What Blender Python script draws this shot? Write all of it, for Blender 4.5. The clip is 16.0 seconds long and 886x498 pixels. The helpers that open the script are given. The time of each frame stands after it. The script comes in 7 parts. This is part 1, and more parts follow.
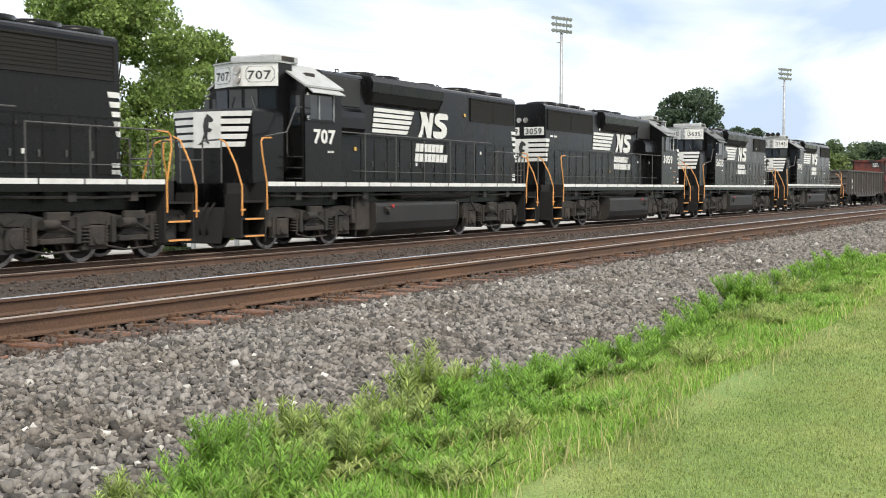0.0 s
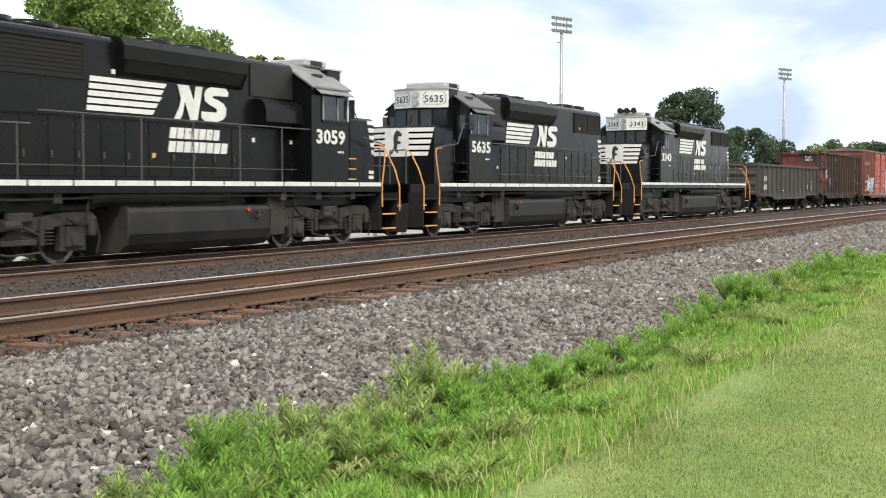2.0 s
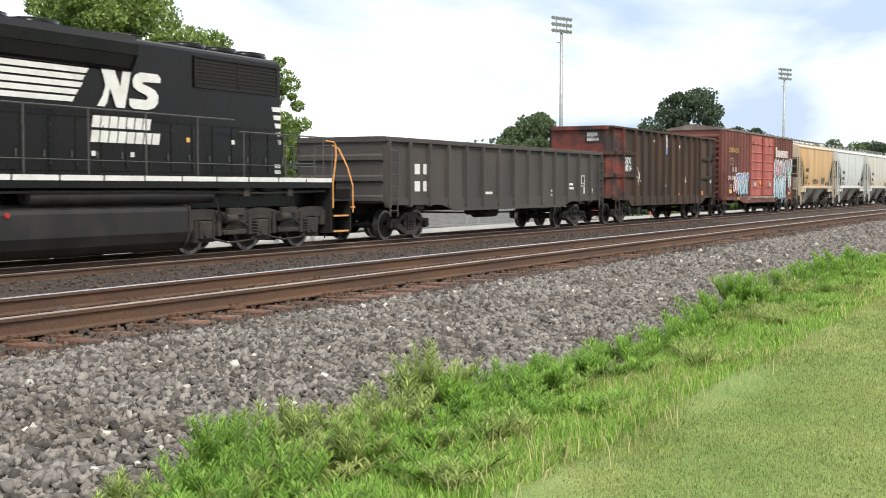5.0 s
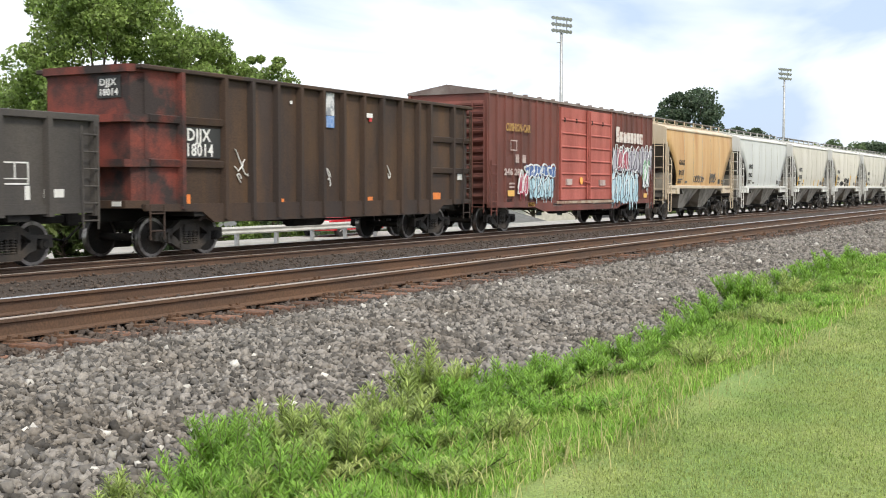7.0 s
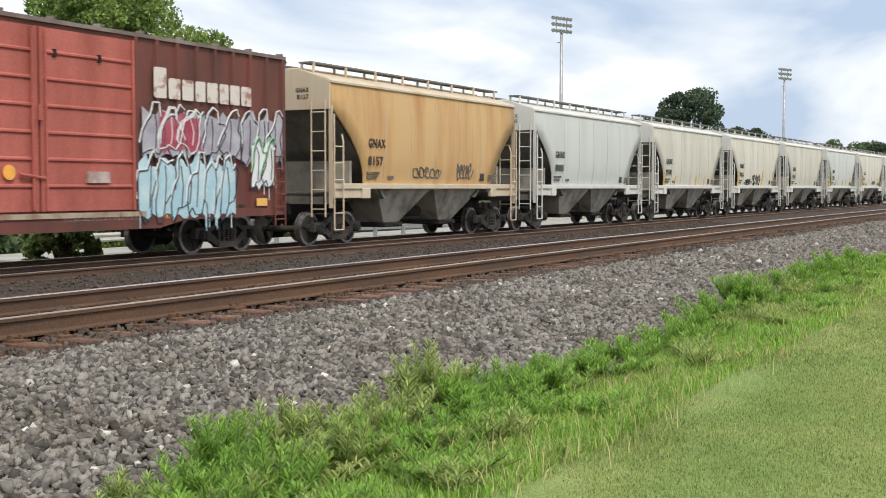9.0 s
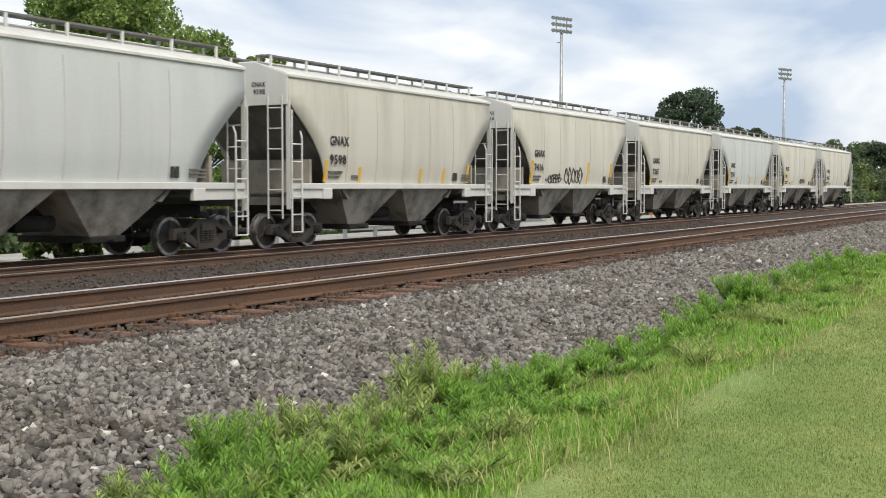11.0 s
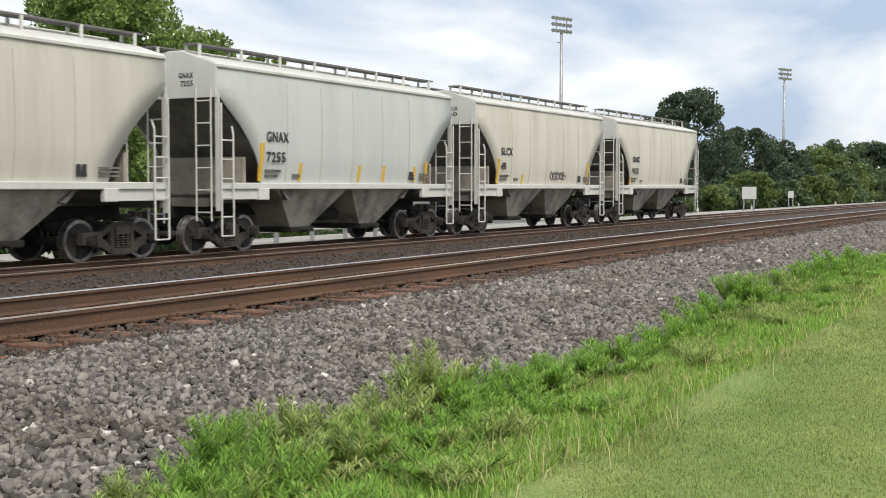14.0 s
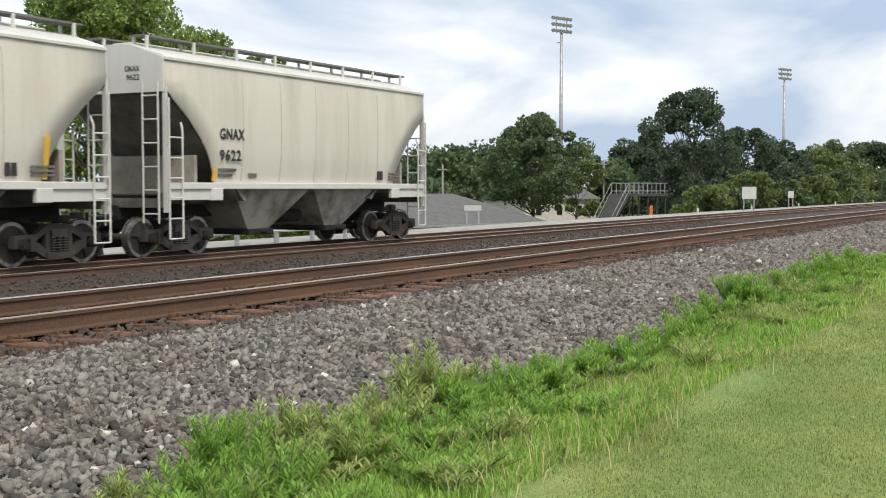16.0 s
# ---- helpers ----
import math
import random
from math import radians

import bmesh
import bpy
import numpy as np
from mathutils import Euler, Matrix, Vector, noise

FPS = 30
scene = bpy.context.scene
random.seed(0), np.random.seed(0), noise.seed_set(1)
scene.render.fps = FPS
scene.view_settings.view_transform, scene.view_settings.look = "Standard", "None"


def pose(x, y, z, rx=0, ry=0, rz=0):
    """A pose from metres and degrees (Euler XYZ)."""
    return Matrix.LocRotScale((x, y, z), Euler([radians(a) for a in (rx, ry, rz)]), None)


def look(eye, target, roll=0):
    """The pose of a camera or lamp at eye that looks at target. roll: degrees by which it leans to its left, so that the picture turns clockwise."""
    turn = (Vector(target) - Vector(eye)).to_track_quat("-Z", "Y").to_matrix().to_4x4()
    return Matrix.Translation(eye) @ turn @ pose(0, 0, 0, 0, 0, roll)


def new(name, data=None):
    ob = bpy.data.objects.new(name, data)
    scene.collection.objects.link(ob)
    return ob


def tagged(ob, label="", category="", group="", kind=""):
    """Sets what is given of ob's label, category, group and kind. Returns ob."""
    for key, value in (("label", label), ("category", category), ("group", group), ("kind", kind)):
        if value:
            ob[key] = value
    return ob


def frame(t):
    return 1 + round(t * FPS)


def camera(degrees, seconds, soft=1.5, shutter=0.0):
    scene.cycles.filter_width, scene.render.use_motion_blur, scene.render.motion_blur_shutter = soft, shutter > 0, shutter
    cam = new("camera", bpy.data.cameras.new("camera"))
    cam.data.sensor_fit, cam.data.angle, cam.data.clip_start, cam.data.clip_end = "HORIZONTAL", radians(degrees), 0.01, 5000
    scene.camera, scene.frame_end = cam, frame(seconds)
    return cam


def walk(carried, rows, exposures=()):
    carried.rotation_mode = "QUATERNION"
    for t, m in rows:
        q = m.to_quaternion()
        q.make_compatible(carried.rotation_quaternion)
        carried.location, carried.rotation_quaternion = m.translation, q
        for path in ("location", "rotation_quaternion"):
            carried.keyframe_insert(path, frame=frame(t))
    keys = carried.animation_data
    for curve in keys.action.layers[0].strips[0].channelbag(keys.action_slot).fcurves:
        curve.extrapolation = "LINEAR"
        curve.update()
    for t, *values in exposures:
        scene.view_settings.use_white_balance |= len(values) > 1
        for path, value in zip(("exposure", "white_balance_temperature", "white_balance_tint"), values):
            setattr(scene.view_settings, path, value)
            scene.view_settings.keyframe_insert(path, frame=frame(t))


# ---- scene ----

cam = camera(40.94, 16.0, soft=1.0, shutter=0.12)
CAM = pose(0, 0, 1.5, 90 - 2.944, 0, -61.557)
walk(cam, [(0.0, CAM), (16.0, CAM)], exposures=[(0.0, 0.15), (7.0, 0.15), (9.0, -0.12), (11.5, -0.21), (16.0, -0.17)])

# ---- world and light ----
SUN_AZ, SUN_EL = radians(200), radians(52)


def make_world():
    w = bpy.data.worlds.new("sky")
    scene.world = w
    w.use_nodes = True
    nt = w.node_tree
    nt.nodes.clear()
    out = nt.nodes.new("ShaderNodeOutputWorld")
    bg = nt.nodes.new("ShaderNodeBackground")
    sky = nt.nodes.new("ShaderNodeTexSky")
    sky.sky_type = "NISHITA"
    sky.sun_disc = False
    sky.sun_elevation, sky.sun_rotation = SUN_EL, SUN_AZ
    sky.air_density, sky.dust_density = 1.0, 1.5
    bg.inputs[1].default_value = 0.135
    tc = nt.nodes.new("ShaderNodeTexCoord")
    mp = nt.nodes.new("ShaderNodeMapping")
    mp.inputs["Scale"].default_value = (2.2, 2.2, 5.0)
    mp.inputs["Location"].default_value = (3.1, 0.4, 1.7)
    nz = nt.nodes.new("ShaderNodeTexNoise")
    nz.inputs["Scale"].default_value = 1.5
    nz.inputs["Detail"].default_value = 6.0
    nz.inputs["Roughness"].default_value = 0.48
    nz.inputs["Distortion"].default_value = 0.5
    ramp = nt.nodes.new("ShaderNodeValToRGB")
    ramp.color_ramp.elements[0].position, ramp.color_ramp.elements[0].color = 0.37, (0, 0, 0, 1)
    ramp.color_ramp.elements[1].position, ramp.color_ramp.elements[1].color = 0.57, (1, 1, 1, 1)
    cl = nt.nodes.new("ShaderNodeMix")
    cl.data_type = "RGBA"
    cl.inputs["A"].default_value = (4.5, 5.5, 7.1, 1)
    cl.inputs["B"].default_value = (10.6, 10.5, 10.2, 1)
    mix = nt.nodes.new("ShaderNodeMix")
    mix.data_type = "RGBA"
    mix.inputs["Factor"].default_value = 0.86
    lk = nt.links.new
    lk(tc.outputs["Generated"], mp.inputs["Vector"])
    lk(mp.outputs[0], nz.inputs["Vector"])
    lk(nz.outputs["Fac"], ramp.inputs[0])
    lk(ramp.outputs[0], cl.inputs["Factor"])
    lk(sky.outputs[0], mix.inputs["A"])
    lk(cl.outputs["Result"], mix.inputs["B"])
    lk(mix.outputs["Result"], bg.inputs[0])
    lk(bg.outputs[0], out.inputs[0])


make_world()
sun_data = bpy.data.lights.new("sun", "SUN")
sun_data.energy, sun_data.angle, sun_data.color = 2.9, radians(10), (1.0, 0.92, 0.78)
sun = new("sun", sun_data)
# the sun stands behind the camera, over its left shoulder
sun.matrix_world = look((0, 0, 60), (32 * math.sin(radians(35)), 32 * math.cos(radians(35)), 60 - 40))

# ---- materials ----
MATS = {}


def mat(name, color, rough=0.6, metal=0.0, second=None, amount=0.5, scale=1.5, grain=0.12, fine=40.0, bump=0.15,
        stretch=(1, 1, 1), vary=0.0, island=False, low=0.42, high=0.68, bump_dist=0.01, spec=0.5, mapped="Object"):
    """A painted or natural surface: base colour, broad stains of a second colour, fine grain, relief."""
    if name in MATS:
        return MATS[name]
    m = bpy.data.materials.new(name)
    MATS[name] = m
    m.use_nodes = True
    nt = m.node_tree
    b = nt.nodes["Principled BSDF"]
    b.inputs["Metallic"].default_value = metal
    b.inputs["Specular IOR Level"].default_value = spec
    lk = nt.links.new
    tc = nt.nodes.new("ShaderNodeTexCoord")
    mp = nt.nodes.new("ShaderNodeMapping")
    mp.inputs["Scale"].default_value = stretch
    lk(tc.outputs[mapped], mp.inputs["Vector"])
    n1 = nt.nodes.new("ShaderNodeTexNoise")
    n1.inputs["Scale"].default_value, n1.inputs["Detail"].default_value, n1.inputs["Roughness"].default_value = scale, 5, 0.6
    lk(mp.outputs[0], n1.inputs["Vector"])
    n2 = nt.nodes.new("ShaderNodeTexNoise")
    n2.inputs["Scale"].default_value, n2.inputs["Detail"].default_value = fine, 3
    lk(tc.outputs[mapped], n2.inputs["Vector"])
    r1 = nt.nodes.new("ShaderNodeMapRange")
    r1.inputs["From Min"].default_value, r1.inputs["From Max"].default_value = low, high
    r1.inputs["To Max"].default_value = amount
    lk(n1.outputs["Fac"], r1.inputs["Value"])
    mx = nt.nodes.new("ShaderNodeMix")
    mx.data_type = "RGBA"
    mx.inputs["A"].default_value = (*color, 1)
    mx.inputs["B"].default_value = (*(second or [c * 0.6 for c in color]), 1)
    lk(r1.outputs[0], mx.inputs["Factor"])
    hsv = nt.nodes.new("ShaderNodeHueSaturation")
    lk(mx.outputs["Result"], hsv.inputs["Color"])
    r2 = nt.nodes.new("ShaderNodeMapRange")
    r2.inputs["From Min"].default_value, r2.inputs["From Max"].default_value = 0.3, 0.7
    r2.inputs["To Min"].default_value, r2.inputs["To Max"].default_value = 1 - grain, 1 + grain
    lk(n2.outputs["Fac"], r2.inputs["Value"])
    value = r2.outputs[0]
    if vary:
        if island:
            g = nt.nodes.new("ShaderNodeNewGeometry")
            rnd = g.outputs["Random Per Island"]
        else:
            g = nt.nodes.new("ShaderNodeObjectInfo")
            rnd = g.outputs["Random"]
        r3 = nt.nodes.new("ShaderNodeMapRange")
        r3.inputs["To Min"].default_value, r3.inputs["To Max"].default_value = 1 - vary, 1 + vary
        lk(rnd, r3.inputs["Value"])
        mu = nt.nodes.new("ShaderNodeMath")
        mu.operation = "MULTIPLY"
        lk(value, mu.inputs[0])
        lk(r3.outputs[0], mu.inputs[1])
        value = mu.outputs[0]
    lk(value, hsv.inputs["Value"])
    lk(hsv.outputs[0], b.inputs["Base Color"])
    r4 = nt.nodes.new("ShaderNodeMapRange")
    r4.inputs["From Min"].default_value, r4.inputs["From Max"].default_value = 0.3, 0.7
    r4.inputs["To Min"].default_value, r4.inputs["To Max"].default_value = max(0.05, rough - 0.1), min(1, rough + 0.1)
    lk(n1.outputs["Fac"], r4.inputs["Value"])
    lk(r4.outputs[0], b.inputs["Roughness"])
    if bump:
        bp = nt.nodes.new("ShaderNodeBump")
        bp.inputs["Strength"].default_value, bp.inputs["Distance"].default_value = bump, bump_dist
        lk(n2.outputs["Fac"], bp.inputs["Height"])
        lk(bp.outputs[0], b.inputs["Normal"])
    return m


def leaf_mat(name, a, b2, vary=0.35):
    m = mat(name, a, rough=0.55, second=b2, amount=0.8, scale=0.6, grain=0.1, fine=6, bump=0, vary=vary, island=True)
    bs = m.node_tree.nodes["Principled BSDF"]
    nt = m.node_tree
    tr = nt.nodes.new("ShaderNodeBsdfTranslucent")
    mx = nt.nodes.new("ShaderNodeMixShader")
    mx.inputs[0].default_value = 0.42
    nt.links.new(bs.inputs["Base Color"].links[0].from_socket, tr.inputs["Color"])
    nt.links.new(bs.outputs[0], mx.inputs[1])
    nt.links.new(tr.outputs[0], mx.inputs[2])
    nt.links.new(mx.outputs[0], nt.nodes["Material Output"].inputs["Surface"])
    return m


BLACK = mat("black_loco_paint", (0.0062, 0.0062, 0.0072), 0.24, spec=0.2, second=(0.011, 0.0105, 0.010), amount=0.7, scale=0.9, grain=0.2, bump=0.04, stretch=(1, 1, 0.35))
BLACK_HOOD = mat("black_hood_paint", (0.0065, 0.0065, 0.0075), 0.26, spec=0.2, second=(0.013, 0.0122, 0.0115), amount=0.65, scale=1.1, grain=0.2, bump=0.05, stretch=(1, 1, 0.3))
SOOT = mat("dusty_running_gear", (0.026, 0.024, 0.022), 0.85, second=(0.06, 0.049, 0.04), amount=0.9, scale=2.5, grain=0.3, bump=0.4)
TANK = mat("dusty_fuel_tank", (0.011, 0.011, 0.011), 0.55, second=(0.032, 0.029, 0.026), amount=0.9, scale=1.4, grain=0.2, bump=0.1)
RAILING = mat("worn_walkway_rail", (0.09, 0.088, 0.085), 0.55, grain=0.2)
WHITE = mat("white_marking", (0.78, 0.78, 0.76), 0.5, second=(0.55, 0.54, 0.5), amount=0.5, scale=3, grain=0.05, bump=0.02)
GREYROOF = mat("grey_cab_roof", (0.42, 0.43, 0.43), 0.55, second=(0.3, 0.3, 0.29), amount=0.7, scale=2, grain=0.1, bump=0.05)
DARKROOF = mat("dark_grey_cab_roof", (0.085, 0.085, 0.085), 0.55, second=(0.14, 0.14, 0.135), amount=0.8, scale=2.5, grain=0.15, bump=0.05)
MIDROOF = mat("mid_grey_cab_roof", (0.22, 0.225, 0.225), 0.55, second=(0.14, 0.14, 0.135), amount=0.8, scale=2.5, grain=0.12, bump=0.05)
ORANGE = mat("orange_handrail_paint", (0.78, 0.36, 0.10), 0.5, second=(0.6, 0.26, 0.08), amount=0.6, scale=5, grain=0.1, bump=0.03)
REDLAMP = mat("red_paint", (0.5, 0.03, 0.03), 0.4)
AMBER = mat("amber_paper", (0.75, 0.45, 0.12), 0.6, second=(0.8, 0.5, 0.15))
GLASS = mat("dark_cab_glass", (0.02, 0.025, 0.03), 0.06, grain=0.02, bump=0)
GALVF = mat("bright_window_frame", (0.34, 0.35, 0.36), 0.45, metal=0.5, grain=0.1, bump=0.02)
STEEL = mat("worn_steel", (0.45, 0.44, 0.42), 0.28, metal=1.0, second=(0.25, 0.2, 0.17), amount=0.6, scale=3, grain=0.1, bump=0.03)
TREAD = mat("dull_wheel_tread", (0.34, 0.32, 0.31), 0.38, metal=0.8, second=(0.06, 0.05, 0.045), amount=0.9, scale=5, grain=0.2, bump=0.03)
RAILTOP = mat("shiny_rail_head", (0.72, 0.72, 0.72), 0.22, metal=1.0, second=(0.5, 0.48, 0.46), amount=0.6, scale=2, grain=0.05, fine=60, bump=0.02, stretch=(0.2, 1, 1))
RUST = mat("rusty_rail", (0.085, 0.052, 0.036), 0.85, second=(0.14, 0.08, 0.05), amount=0.8, scale=2.5, grain=0.25, bump=0.3, stretch=(0.4, 1, 1))
RUST_NEAR = mat("orange_rust_rail", (0.086, 0.050, 0.032), 0.85, second=(0.150, 0.080, 0.043), amount=0.8, scale=2.0, grain=0.25, bump=0.3, stretch=(0.3, 1, 1))
TIE = mat("rust_stained_tie", (0.12, 0.062, 0.040), 0.95, second=(0.28, 0.14, 0.08), amount=0.9, scale=4, grain=0.35, fine=25, bump=0.6, stretch=(1, 0.25, 1), vary=0.4)
GON_DARK = mat("dark_weathered_gondola", (0.055, 0.05, 0.047), 0.75, second=(0.085, 0.075, 0.066), amount=0.9, scale=1.0, grain=0.2, bump=0.1, stretch=(1, 1, 0.3))
GON_BROWN = mat("brown_weathered_gondola", (0.036, 0.025, 0.021), 0.8, second=(0.075, 0.042, 0.024), amount=0.85, scale=0.9, grain=0.25, bump=0.15, stretch=(1, 1, 0.22))
GON_RED = mat("red_gondola_end", (0.20, 0.042, 0.028), 0.78, second=(0.035, 0.026, 0.025), amount=1.0, scale=1.0, grain=0.3, bump=0.25, low=0.40, high=0.60)
GON_PANEL = mat("rusty_side_sheet", (0.040, 0.026, 0.021), 0.8, second=(0.105, 0.058, 0.028), amount=0.8, scale=0.9, grain=0.3, bump=0.2, stretch=(1.2, 1, 0.35), vary=0.22, low=0.40, high=0.66)
ORANGE_TAPE = mat("orange_reflective_tape", (0.75, 0.22, 0.04), 0.5, second=(0.5, 0.15, 0.04), amount=0.6, scale=6)
BOX_BROWN = mat("boxcar_brown_red", (0.165, 0.050, 0.038), 0.65, second=(0.080, 0.036, 0.029), amount=0.95, scale=0.8, grain=0.15, bump=0.08, stretch=(1, 1, 0.3))
BOX_DOOR = mat("boxcar_door_red", (0.46, 0.125, 0.10), 0.65, second=(0.30, 0.075, 0.058), amount=0.95, scale=1.0, grain=0.15, bump=0.08, stretch=(1, 1, 0.35))
HOP_TAN = mat("dusty_tan_bulkhead", (0.34, 0.31, 0.26), 0.8, second=(0.17, 0.15, 0.125), amount=0.9, scale=1.2, grain=0.15, bump=0.1)
HOP_DARK = mat("hopper_dark_grey", (0.17, 0.16, 0.145), 0.8, second=(0.08, 0.072, 0.062), amount=0.9, scale=1.3, grain=0.2, bump=0.1)
RUNBOARD = mat("weathered_running_board", (0.16, 0.155, 0.15), 0.8, grain=0.2)
GRIME_BLACK = mat("black_grime", (0.01, 0.0095, 0.009), 0.9, second=(0.025, 0.022, 0.019), grain=0.3, bump=0.2)
YELLOW = mat("yellow_reflector", (0.75, 0.47, 0.06), 0.5, second=(0.6, 0.35, 0.08), amount=0.6, scale=6)
NAME_PAINT = mat("worn_name_paint", (0.66, 0.60, 0.56), 0.6, second=(0.30, 0.14, 0.11), amount=0.9, scale=3.5, grain=0.1, bump=0, low=0.52, high=0.62)
LETTER = mat("black_lettering", (0.03, 0.03, 0.03), 0.6, grain=0.1, bump=0)


def hopper_mat(name, a, b2, amt):
    return mat(name, a, 0.55, second=b2, amount=amt, scale=1.1, grain=0.05, bump=0.04, stretch=(1.3, 1, 0.16), low=0.45, high=0.75)


# ---- mesh helpers ----
class Build:
    """Collects simple solids into one bmesh; flip mirrors lengthways."""

    def __init__(self, flip=1, tall=1.0):
        self.bm = bmesh.new()
        self.f = flip
        self.tall = tall      # stretches what stands above the walkway

    def verts(self, pts):
        return [self.bm.verts.new((p[0] * self.f, p[1], self.up(p[2]))) for p in pts]

    def up(self, z):
        return z if z < 1.63 else 1.63 + (z - 1.63) * self.tall

    def box(self, x0, x1, y0, y1, z0, z1, bev=0.0):
        v = self.verts([(x, y, z) for x in (x0, x1) for y in (y0, y1) for z in (z0, z1)])
        fs = [self.bm.faces.new([v[i] for i in q]) for q in
              ((0, 1, 3, 2), (4, 6, 7, 5), (0, 4, 5, 1), (2, 3, 7, 6), (0, 2, 6, 4), (1, 5, 7, 3))]
        if bev:
            es = list({e for fc in fs for e in fc.edges})
            bmesh.ops.bevel(self.bm, geom=es, offset=bev, segments=1, affect="EDGES", profile=0.5)
        return self

    def prism(self, prof, a0, a1, axis="x"):
        """Extrudes a closed profile: axis x takes (y, z), axis y takes (x, z), axis z takes (x, y)."""
        def at(p, a):
            return {"x": (a, p[0], p[1]), "y": (p[0], a, p[1]), "z": (p[0], p[1], a)}[axis]
        A, B = self.verts([at(p, a0) for p in prof]), self.verts([at(p, a1) for p in prof])
        k = len(prof)
        self.bm.faces.new(A)
        self.bm.faces.new(B[::-1])
        for i in range(k):
            j = (i + 1) % k
            self.bm.faces.new((A[i], B[i], B[j], A[j]))
        return self

    def hull(self, bottom, top):
        """A solid between two loops of the same length."""
        A, B = self.verts(bottom), self.verts(top)
        k = len(A)
        self.bm.faces.new(A)
        self.bm.faces.new(B[::-1])
        for i in range(k):
            j = (i + 1) % k
            self.bm.faces.new((A[i], B[i], B[j], A[j]))
        return self

    def rod(self, p, q, r, seg=8, r2=None):
        p, q = Vector((p[0] * self.f, p[1], self.up(p[2]))), Vector((q[0] * self.f, q[1], self.up(q[2])))
        d = (q - p).normalized()
        s = d.orthogonal().normalized()
        u = d.cross(s)
        r2 = r if r2 is None else r2
        A = [self.bm.verts.new(p + (s * math.cos(a) + u * math.sin(a)) * r) for a in [2 * math.pi * i / seg for i in range(seg)]]
        B = [self.bm.verts.new(q + (s * math.cos(a) + u * math.sin(a)) * r2) for a in [2 * math.pi * i / seg for i in range(seg)]]
        self.bm.faces.new(A[::-1])
        self.bm.faces.new(B)
        for i in range(seg):
            j = (i + 1) % seg
            fc = self.bm.faces.new((A[i], A[j], B[j], B[i]))
            fc.smooth = seg > 7
        return self

    def tube(self, pts, r, seg=6):
        for a, b in zip(pts, pts[1:]):
            self.rod(a, b, r, seg)
        return self

    def mesh(self, name, material, bev=0.0):
        bmesh.ops.recalc_face_normals(self.bm, faces=self.bm.faces)
        if bev:
            bmesh.ops.bevel(self.bm, geom=self.bm.edges[:], offset=bev, segments=1, affect="EDGES", profile=0.5)
        me = bpy.data.meshes.new(name)
        self.bm.to_mesh(me)
        self.bm.free()
        me.materials.append(material)
        return me


def part(name, b, material, parent, label="", m=None):
    me = b.mesh(name, material) if isinstance(b, Build) else b
    ob = new(name, me)
    ob.parent = parent
    if m is not None:
        ob.matrix_basis = m
    return tagged(ob, label) if label else ob


def thing(name, label, category, group="", m=None, kind=""):
    ob = new(name)
    ob.empty_display_size = 0.3
    if m is not None:
        ob.matrix_basis = m
    return tagged(ob, label, category, group, kind)


def raw_mesh(name, verts, faces, material):
    me = bpy.data.meshes.new(name)
    me.from_pydata(verts, [], faces)
    me.materials.append(material)
    me.update()
    return me


def lettering(name, text, size, material, parent, x, y, z, width=None, slant=0.0, bold=0.012, rz=0):
    """Raised letters on a side that faces the camera (towards -y); x, z is the lower left corner."""
    cu = bpy.data.curves.new(name, "FONT")
    cu.body, cu.size, cu.extrude, cu.offset, cu.shear = text, size, 0.004, bold, slant
    cu.resolution_u, cu.space_character = 2, 1.08
    tmp = bpy.data.objects.new(name, cu)
    scene.collection.objects.link(tmp)
    me = bpy.data.meshes.new_from_object(tmp.evaluated_get(bpy.context.evaluated_depsgraph_get()))
    bpy.data.objects.remove(tmp)
    xs = [v.co.x for v in me.vertices]
    k = width / (max(xs) - min(xs)) if width else 1
    for v in me.vertices:
        v.co.x = (v.co.x - min(xs)) * k
    me.materials.clear()
    me.materials.append(material)
    ob = new(name, me)
    ob.parent = parent
    ob.matrix_basis = pose(x, y, z, 90, 0, rz)
    return ob


# ---- plan ----
NEAR_MID, NEAR_Z = 8.985, 0.375                      # near track: its middle, and its rail heads over the train's
TRACK_Y = 18.60                                      # middle of the train's track


def bend(x):
    """The tracks curve very gently towards the camera in the distance."""
    return -1.0e-4 * max(0.0, x - 20.0) ** 2


def bend_near(x):
    return -1.33e-4 * max(0.0, x - 15.0) ** 2


def along(x0, x1, step):
    k = int(math.ceil((x1 - x0) / step))
    return [x0 + (x1 - x0) * i / k for i in range(k + 1)]


# ---- rolling stock: running gear ----
CARS = []      # (thing, place along the train at the start)
WHEELS = []    # (wheelset, radius)
SHARED = {}


